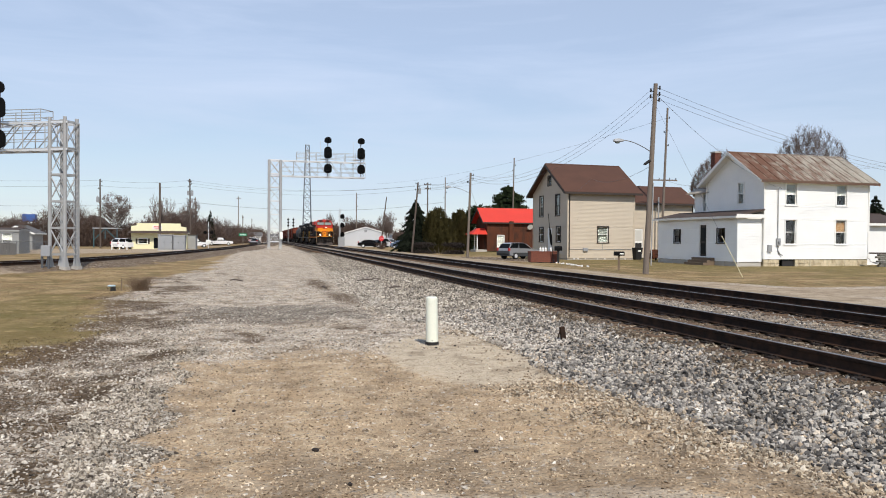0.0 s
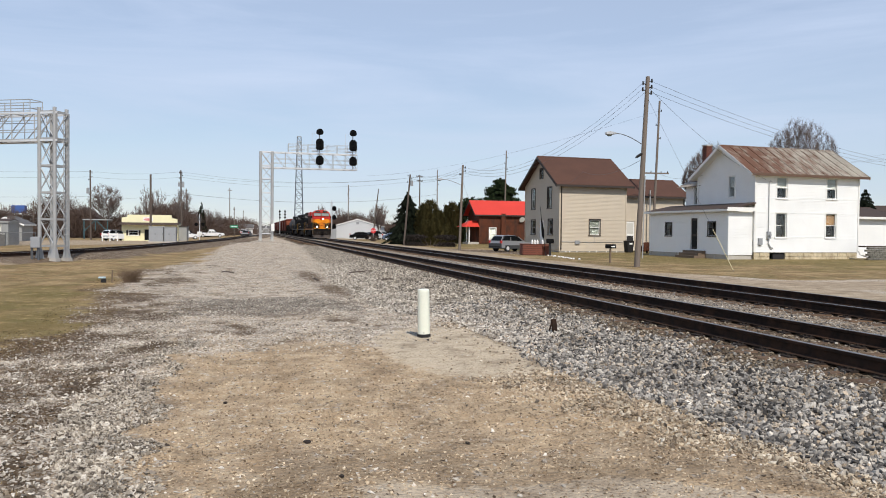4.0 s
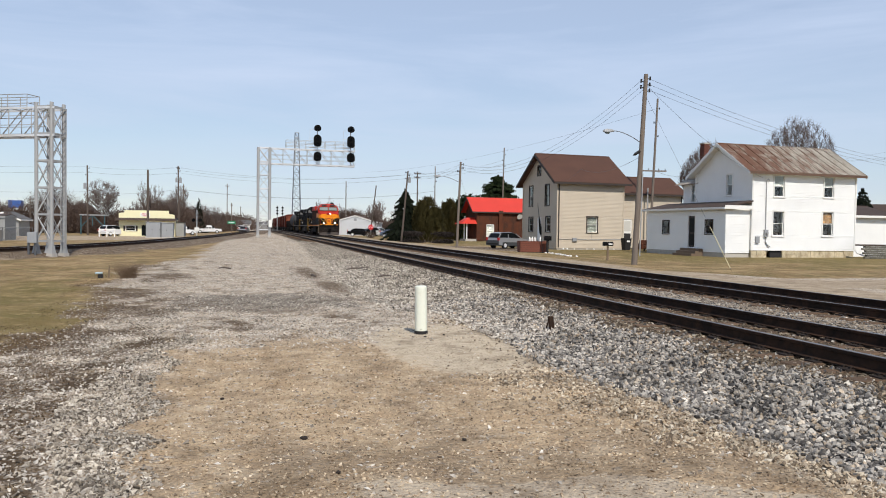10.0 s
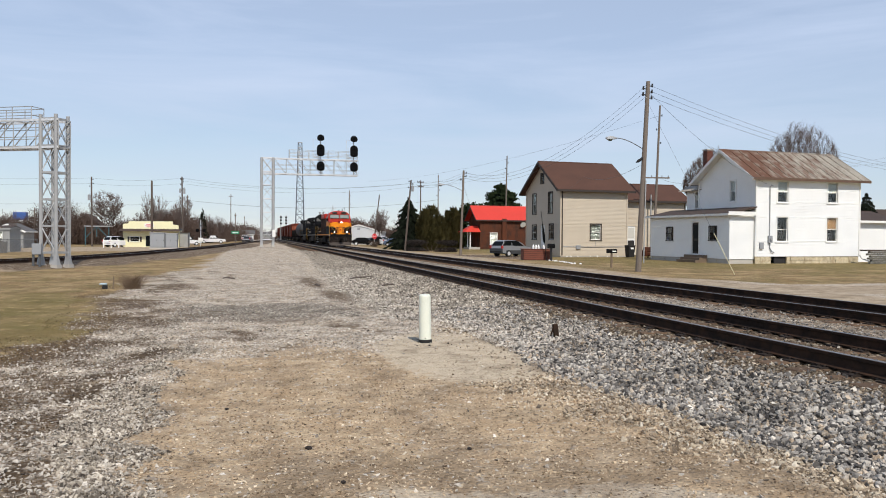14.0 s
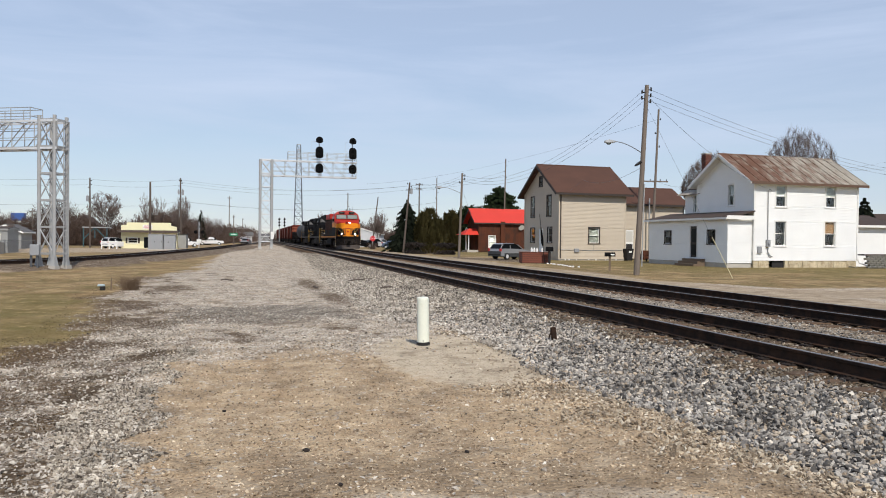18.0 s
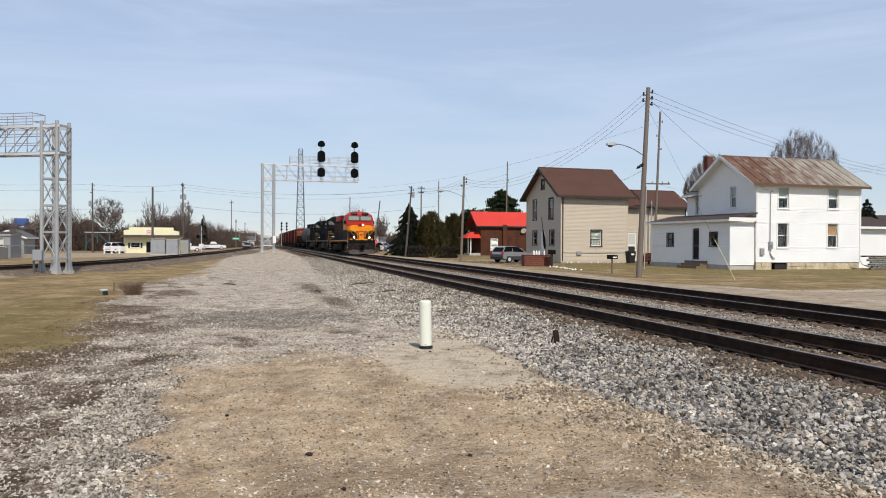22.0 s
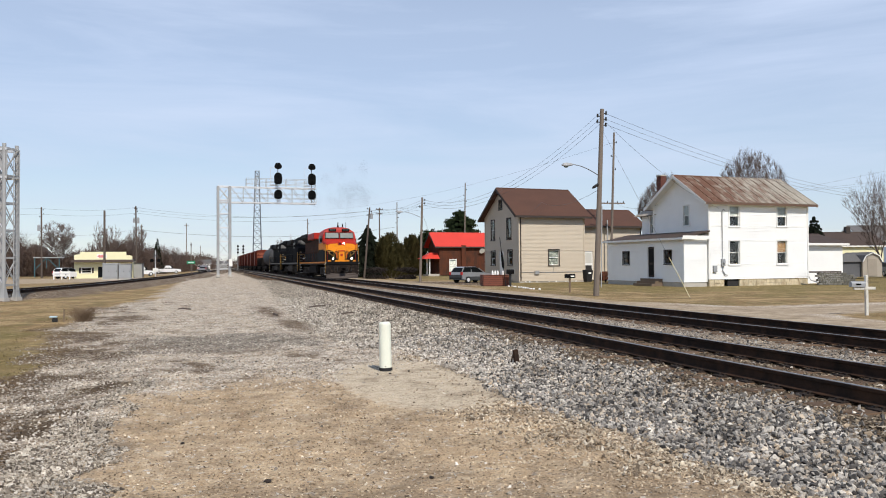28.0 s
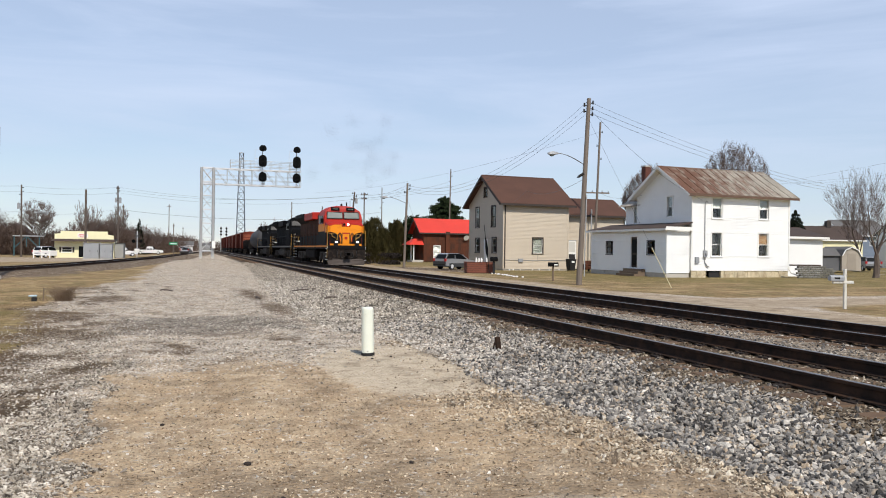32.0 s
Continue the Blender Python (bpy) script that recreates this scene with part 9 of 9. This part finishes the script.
# ---- signs, fences, yard things ----
def rail_fence():
    f = thing("fence", pose(-19.5, 111.5, 0, 0, 0, 2), "short white board rail fence", "fence")
    for x in (0, 0.95, 1.9):
        part("post", boxes((x - 0.07, -0.07, -0.1, x + 0.07, 0.07, 1.1)), "trim", f, bevel=0.01)
    for z in (0.4, 0.85):
        part("rail", boxes((-0.05, -0.1, z, 2.0, -0.072, z + 0.16)), "trim", f, bevel=0.005)


def stop_sign():
    s = thing("stop_sign", pose(19.25, 123.95, 0.0), "red octagonal stop sign on a steel post", "road sign")
    bm = B()
    rod(bm, (0, 0, -0.2), (0, 0, 2.1), 0.04, n=6)
    part("post", bm, "galv", s)
    bm = B()
    extrude(bm, [(0.45 * math.cos(math.pi / 8 + i * math.pi / 4), 1.75 + 0.45 * math.sin(math.pi / 8 + i * math.pi / 4)) for i in range(8)], "y", -0.07, -0.04)
    p = part("plate", bm, "stop_red", s)
    cu = bpy.data.curves.new("lettering", "FONT")
    cu.body, cu.size, cu.align_x, cu.align_y, cu.extrude = "STOP", 0.30, "CENTER", "CENTER", 0.004
    tmp = bpy.data.objects.new("lettering", cu)
    me = bpy.data.meshes.new_from_object(tmp)
    bpy.data.objects.remove(tmp)
    me.materials.append(M["trim"])
    ob = new("lettering", me)
    ob.parent = p
    ob.matrix_basis = pose(0, -0.076, 1.75, 90, 0, 0)


def crossing_signal():
    c = thing("crossing_signal", pose(-7.9, 126.3, 0.0), "railway crossing signal mast with crossbuck", "crossing signal")
    bm = B()
    rod(bm, (0, 0, -0.1), (0, 0, 4.1), 0.06, n=8)
    part("mast", bm, "aluminium", c)
    for a in (45, -45):
        bm = B()
        e = Vector((math.cos(radians(a)), 0, math.sin(radians(a))))
        beam(bm, Vector((0, -0.1, 3.3)) - e * 0.42, Vector((0, -0.1, 3.3)) + e * 0.42, 0.02, 0.12)
        part("crossbuck_board", bm, "lamp_arm", c)
    bm = B()
    beam(bm, (-0.6, -0.08, 2.5), (0.6, -0.08, 2.5), 0.06)
    part("lamp_bar", bm, "black", c)
    for x in (-0.5, 0.5):
        bm = B()
        rod(bm, (x, -0.12, 2.5), (x, -0.15, 2.5), 0.28, n=16)
        part("lamp", bm, "black", c)
    part("mechanism_box", boxes((-0.35, -0.3, 0.75, 0.35, 0.25, 1.35)), "trim", c, bevel=0.02)


def road_sign_green():
    s = thing("road_sign", pose(-2.2, 107.0, gz(-2.2, 107.0)), "green street sign on a thin brown post", "road sign")
    part("plate", boxes((-0.56, -0.03, 1.75, 0.46, 0.0, 2.1)), "green_sign", s)
    part("bars", boxes((-0.42, -0.036, 1.88, 0.32, -0.031, 1.97)), "trim", s)
    part("post", boxes((-0.04, 0.0, -0.2, 0.04, 0.05, 2.1)), "dark_pole", s)


def mailbox_black():
    b = thing("mailbox", pose(20.19, 40.78, 0, 0, 0, -10), "black mailbox on a wooden post", "mailbox")
    part("post", boxes((-0.05, -0.05, -0.1, 0.05, 0.05, 0.85)), "plank", b, bevel=0.008)
    bm = B()
    extrude(bm, [(-0.12, 0.86)] + [(0.12 * math.cos(a), 1.0 + 0.1 * math.sin(a)) for a in [math.pi - math.pi * i / 8 for i in range(9)]] + [(0.12, 0.86)], "x", -0.28, 0.30)
    part("box", bm, "black", b)
    part("bars", boxes((0.02, -0.125, 0.93, 0.24, -0.121, 1.0)), "trim", b)


def mailbox_cross():
    b = thing("mailbox", pose(20.0, 19.43, 0.0, 0, 0, -14), "grey mailbox on a white wooden cross-shaped post", "mailbox")
    part("post", boxes((-0.045, -0.045, -0.1, 0.045, 0.045, 1.30)), "weathered_white", b, bevel=0.01)
    part("arm", boxes((-0.42, -0.05, 0.83, 0.28, 0.05, 0.92)), "weathered_white", b, bevel=0.01)
    bm = B()
    extrude(bm, [(-0.09, 0.925)] + [(0.09 * math.cos(a), 1.02 + 0.08 * math.sin(a)) for a in [math.pi - math.pi * i / 8 for i in range(9)]] + [(0.09, 0.925)], "x", -0.52, -0.06)
    part("box", bm, "grey_box", b)
    part("bars", boxes((-0.40, -0.096, 0.98, -0.22, -0.091, 1.03)), "black", b)


def yard_things():
    d = thing("deck", pose(19.85, 54.6, 0, 0, 0, -12), "red-brown stained wooden deck planter", "deck")
    for i in range(5):
        part("board", boxes((0, -0.03, 0.06 + 0.155 * i, 1.95, 0.0, 0.20 + 0.155 * i)), "red_deck", d, bevel=0.006)
        part("board", boxes((-0.03, 0.0, 0.06 + 0.155 * i, 0.0, 1.6, 0.20 + 0.155 * i)), "red_deck", d, bevel=0.006)
    part("top", boxes((-0.06, -0.06, 0.83, 2.0, 1.65, 0.87)), "red_deck", d, bevel=0.006)
    part("frame", boxes((0.01, 0.01, -0.05, 1.94, 1.6, 0.82)), "dark", d)
    for x in (0.75, 0.95, 1.15, 1.55):
        b = thing("jug", pose(19.85 + x * 0.98, 54.75 - x * 0.2, 0.875), "small white plastic jug on the deck", "jug", "jugs")
        bm = B()
        rg = lambda z, r: [(r * math.cos(2 * math.pi * i / 12), r * math.sin(2 * math.pi * i / 12), z) for i in range(12)]
        loft(bm, [rg(0, 0.08), rg(0.2, 0.085), rg(0.28, 0.03), rg(0.33, 0.03)])
        part("body", bm, "trim", b)
    g = thing("mailbox", pose(21.62, 53.6, 0, 0, 0, -10), "large black mailbox on a dark post beside the deck", "mailbox")
    part("post", boxes((-0.08, -0.08, -0.1, 0.08, 0.08, 0.94)), "black_soft", g, bevel=0.01)
    bm = B()
    extrude(bm, [(-0.16, 0.94)] + [(0.16 * math.cos(a), 1.14 + 0.14 * math.sin(a)) for a in [math.pi - math.pi * i / 8 for i in range(9)]] + [(0.16, 0.94)], "x", -0.26, 0.26)
    part("box", bm, "black", g)
    part("door", boxes((0.262, -0.15, 0.95, 0.275, 0.15, 1.2)), "black_soft", g, bevel=0.005)
    f = thing("flagpole", pose(21.42, 54.0, 0, 0, -7.2, 0), "thin leaning pole with a furled dark flag", "flagpole")
    bm = B()
    rod(bm, (0, 0, -0.15), (0, 0, 3.72), 0.03, 0.022, n=8)
    part("pole", bm, "black_soft", f)
    bm = B()
    ring = lambda z, r: [(r * (1 + 0.25 * math.sin(3 * a + 4 * z)) * math.cos(a), r * (1 + 0.25 * math.sin(3 * a + 4 * z)) * math.sin(a), z) for a in [2 * math.pi * i / 10 for i in range(10)]]
    loft(bm, [ring(1.35, 0.05), ring(1.55, 0.085), ring(1.95, 0.09), ring(2.4, 0.065), ring(2.75, 0.035)])
    part("flag", bm, "black", f, "furled dark cloth")
    b = thing("trash_bin", pose(32.2, 61.5, 0, 0, 0, 4), "black wheeled trash bin beside the back door", "trash bin")
    bm = B()
    hexa(bm, [(-0.25, -0.28, 0.05), (0.25, -0.28, 0.05), (0.25, 0.28, 0.05), (-0.25, 0.28, 0.05)], [(-0.32, -0.36, 1.02), (0.32, -0.36, 1.02), (0.32, 0.36, 1.02), (-0.32, 0.36, 1.02)])
    part("body", bm, "black_soft", b)
    part("lid", boxes((-0.34, -0.4, 1.02, 0.34, 0.38, 1.1)), "black_soft", b, bevel=0.03)
    part("bars", boxes((-0.14, -0.38, 0.75, 0.14, -0.352, 0.9)), "trim", b)
    s = thing("sofa", pose(33.4, 61.4, 0, 0, 0, 4), "old brown sofa outside the back wall", "sofa")
    part("seat", boxes((0, -0.8, 0.2, 1.8, 0.0, 0.5)), "brown_siding", s, bevel=0.06)
    part("backrest", boxes((0, -0.2, 0.5, 1.8, 0.05, 0.95)), "brown_siding", s, bevel=0.06)
    for x in (-0.22, 1.8):
        part("armrest", boxes((x, -0.8, 0.15, x + 0.2, 0.0, 0.68)), "brown_siding", s, bevel=0.05)
    part("feet", boxes((0.05, -0.75, 0, 0.15, -0.65, 0.2), (1.65, -0.75, 0, 1.75, -0.65, 0.2)), "black", s)
    r = random.Random(5)
    for i in range(26):
        k = i / 25
        bm = B()
        bmesh.ops.create_icosphere(bm, subdivisions=1, radius=1.0)
        sx = r.uniform(0.04, 0.10)
        for v in bm.verts:
            v.co = Vector((v.co.x * sx * r.uniform(0.8, 1.3), v.co.y * sx, v.co.z * sx * 0.6)) * r.uniform(0.85, 1.15)
        x, y = 21.7 - 1.2 * k + r.gauss(0, 0.15), 54.2 - 7.6 * k + r.gauss(0, 0.2)
        st = part("border_stone", bm, "trim")
        st.matrix_basis = pose(x, y, 0.03)
        tagged(st, "whitewashed border stone in the lawn", "stone", "border stones")
    for i in range(7):
        bm = B()
        bmesh.ops.create_icosphere(bm, subdivisions=1, radius=0.06 + 0.03 * r.random())
        st = part("border_stone", bm, "trim")
        st.matrix_basis = pose(26.6 + i * 0.85 + r.gauss(0, 0.2), 62.7 + 0.06 * i, 0.07)
        tagged(st, "whitewashed border stone along the house wall", "stone", "border stones")
    # grey block wall in front of the garage
    w = thing("retaining_wall", pose(42.3, 45.4, 0, 0, 0, -4), "low stacked grey concrete block wall", "wall")
    me = bpy.data.meshes.new("block")
    bm = boxes((-0.19, -0.12, 0.0, 0.19, 0.12, 0.14))
    bmesh.ops.bevel(bm, geom=bm.edges[:], offset=0.015, segments=1, affect="EDGES")
    bm.to_mesh(me)
    bm.free()
    me.materials.append(M["block_grey"])
    for j in range(6):
        for i in range(8 - (j > 4) * 2):
            o = new("block", me)
            o.parent = w
            o.matrix_basis = pose(0.2 + 0.4 * i + 0.2 * (j % 2) + r.uniform(-0.01, 0.01), 0.05 * j, 0.15 * j)
    part("capping", boxes((0.0, 0.2, 0.9, 2.2, 0.9, 1.0)), "dark_shingle", w)
    hoop = thing("basketball_hoop", pose(50.0, 52.0, 0), "basketball hoop and backboard at the garage", "basketball hoop")
    bm = B()
    rod(bm, (0, 0, -0.1), (0, 0, 3.0), 0.05, n=8)
    part("pole", bm, "black", hoop)
    part("backboard", boxes((-0.55, -0.3, 2.75, 0.55, -0.26, 3.5)), "dark_glass", hoop)
    bm = B()
    tube(bm, [(0.23 * math.cos(a), -0.55 + 0.23 * math.sin(a), 2.9) for a in [2 * math.pi * i / 16 for i in range(17)]], 0.015, 5)
    part("rim", bm, "stop_red", hoop)
    # wire fence far in the yard
    f = thing("fence", pose(52.8, 47.9, 0, 0, 0, -12), "low galvanised wire yard fence", "fence")
    for i in range(6):
        bm = B()
        rod(bm, (i * 2.4, 0, -0.1), (i * 2.4, 0, 1.35), 0.06 if i == 0 else 0.03, n=6)
        part("post", bm, "galv", f)
    for z in (0.2, 0.5, 0.8, 1.05, 1.3):
        bm = B()
        rod(bm, (0, 0, z), (12, 0, z), 0.012, n=4)
        part("strand", bm, "galv", f)


rail_fence()
stop_sign()
crossing_signal()
road_sign_green()
mailbox_black()
mailbox_cross()
yard_things()
f = thing("fence", pose(-34.0, 78.5, 0), "grey weathered board fence", "fence")
for i in range(46):
    part("board", boxes((i * 0.26, 0, -0.1, i * 0.26 + 0.245, 0.03, 1.05 + 0.03 * (i % 3))), "grey_shingle", f)


def chain_fence():
    """Grey chain-link fence: posts, top rail and a woven diagonal mesh."""
    f = thing("chain_link_fence", pose(-33.0, 80.6, 0), "weathered grey chain-link fence on steel posts", "fence")
    L, H = 13.0, 1.25
    for i in range(6):
        bm = B()
        rod(bm, (i * L / 5, 0, -0.1), (i * L / 5, 0, H + 0.06), 0.035, n=6)
        part("post", bm, "lamp_arm", f)
    bm = B()
    rod(bm, (0, 0, H), (L, 0, H), 0.025, n=6)
    part("top_rail", bm, "lamp_arm", f)
    bm = B()
    n = 100
    for i in range(-9, n):
        for s in (1, -1):
            a, b = i * L / n, i * L / n + H
            p, q = (Vector((a, 0.01 * s, 0.02)), Vector((b, 0.01 * s, H))) if s > 0 else (Vector((b, 0.01 * s, 0.02)), Vector((a, 0.01 * s, H)))
            if a >= 0 and b <= L:
                rod(bm, p, q, 0.008, n=3, cap=False)
    part("mesh", bm, "lamp_arm", f)


chain_fence()
bare_tree("bare_tree", "small leafless tree behind the fence", pose(-25.2, 92.0, 0), 3.6, 0.8, 61, 6, 0.10, 0, 0.22, 0.3, 0.008)
simple_house("pale grey house with a grey roof behind the fence", pose(-32.0, 108.0, 0), 3.6, 5.0, 2.2, 3.0, "grey_siding", "grey_shingle", axis="y", windows=[("front", 0.5, 0.9, 1.2, 2.0), ("front", 2.3, 0.9, 3.0, 2.0)])


motions()
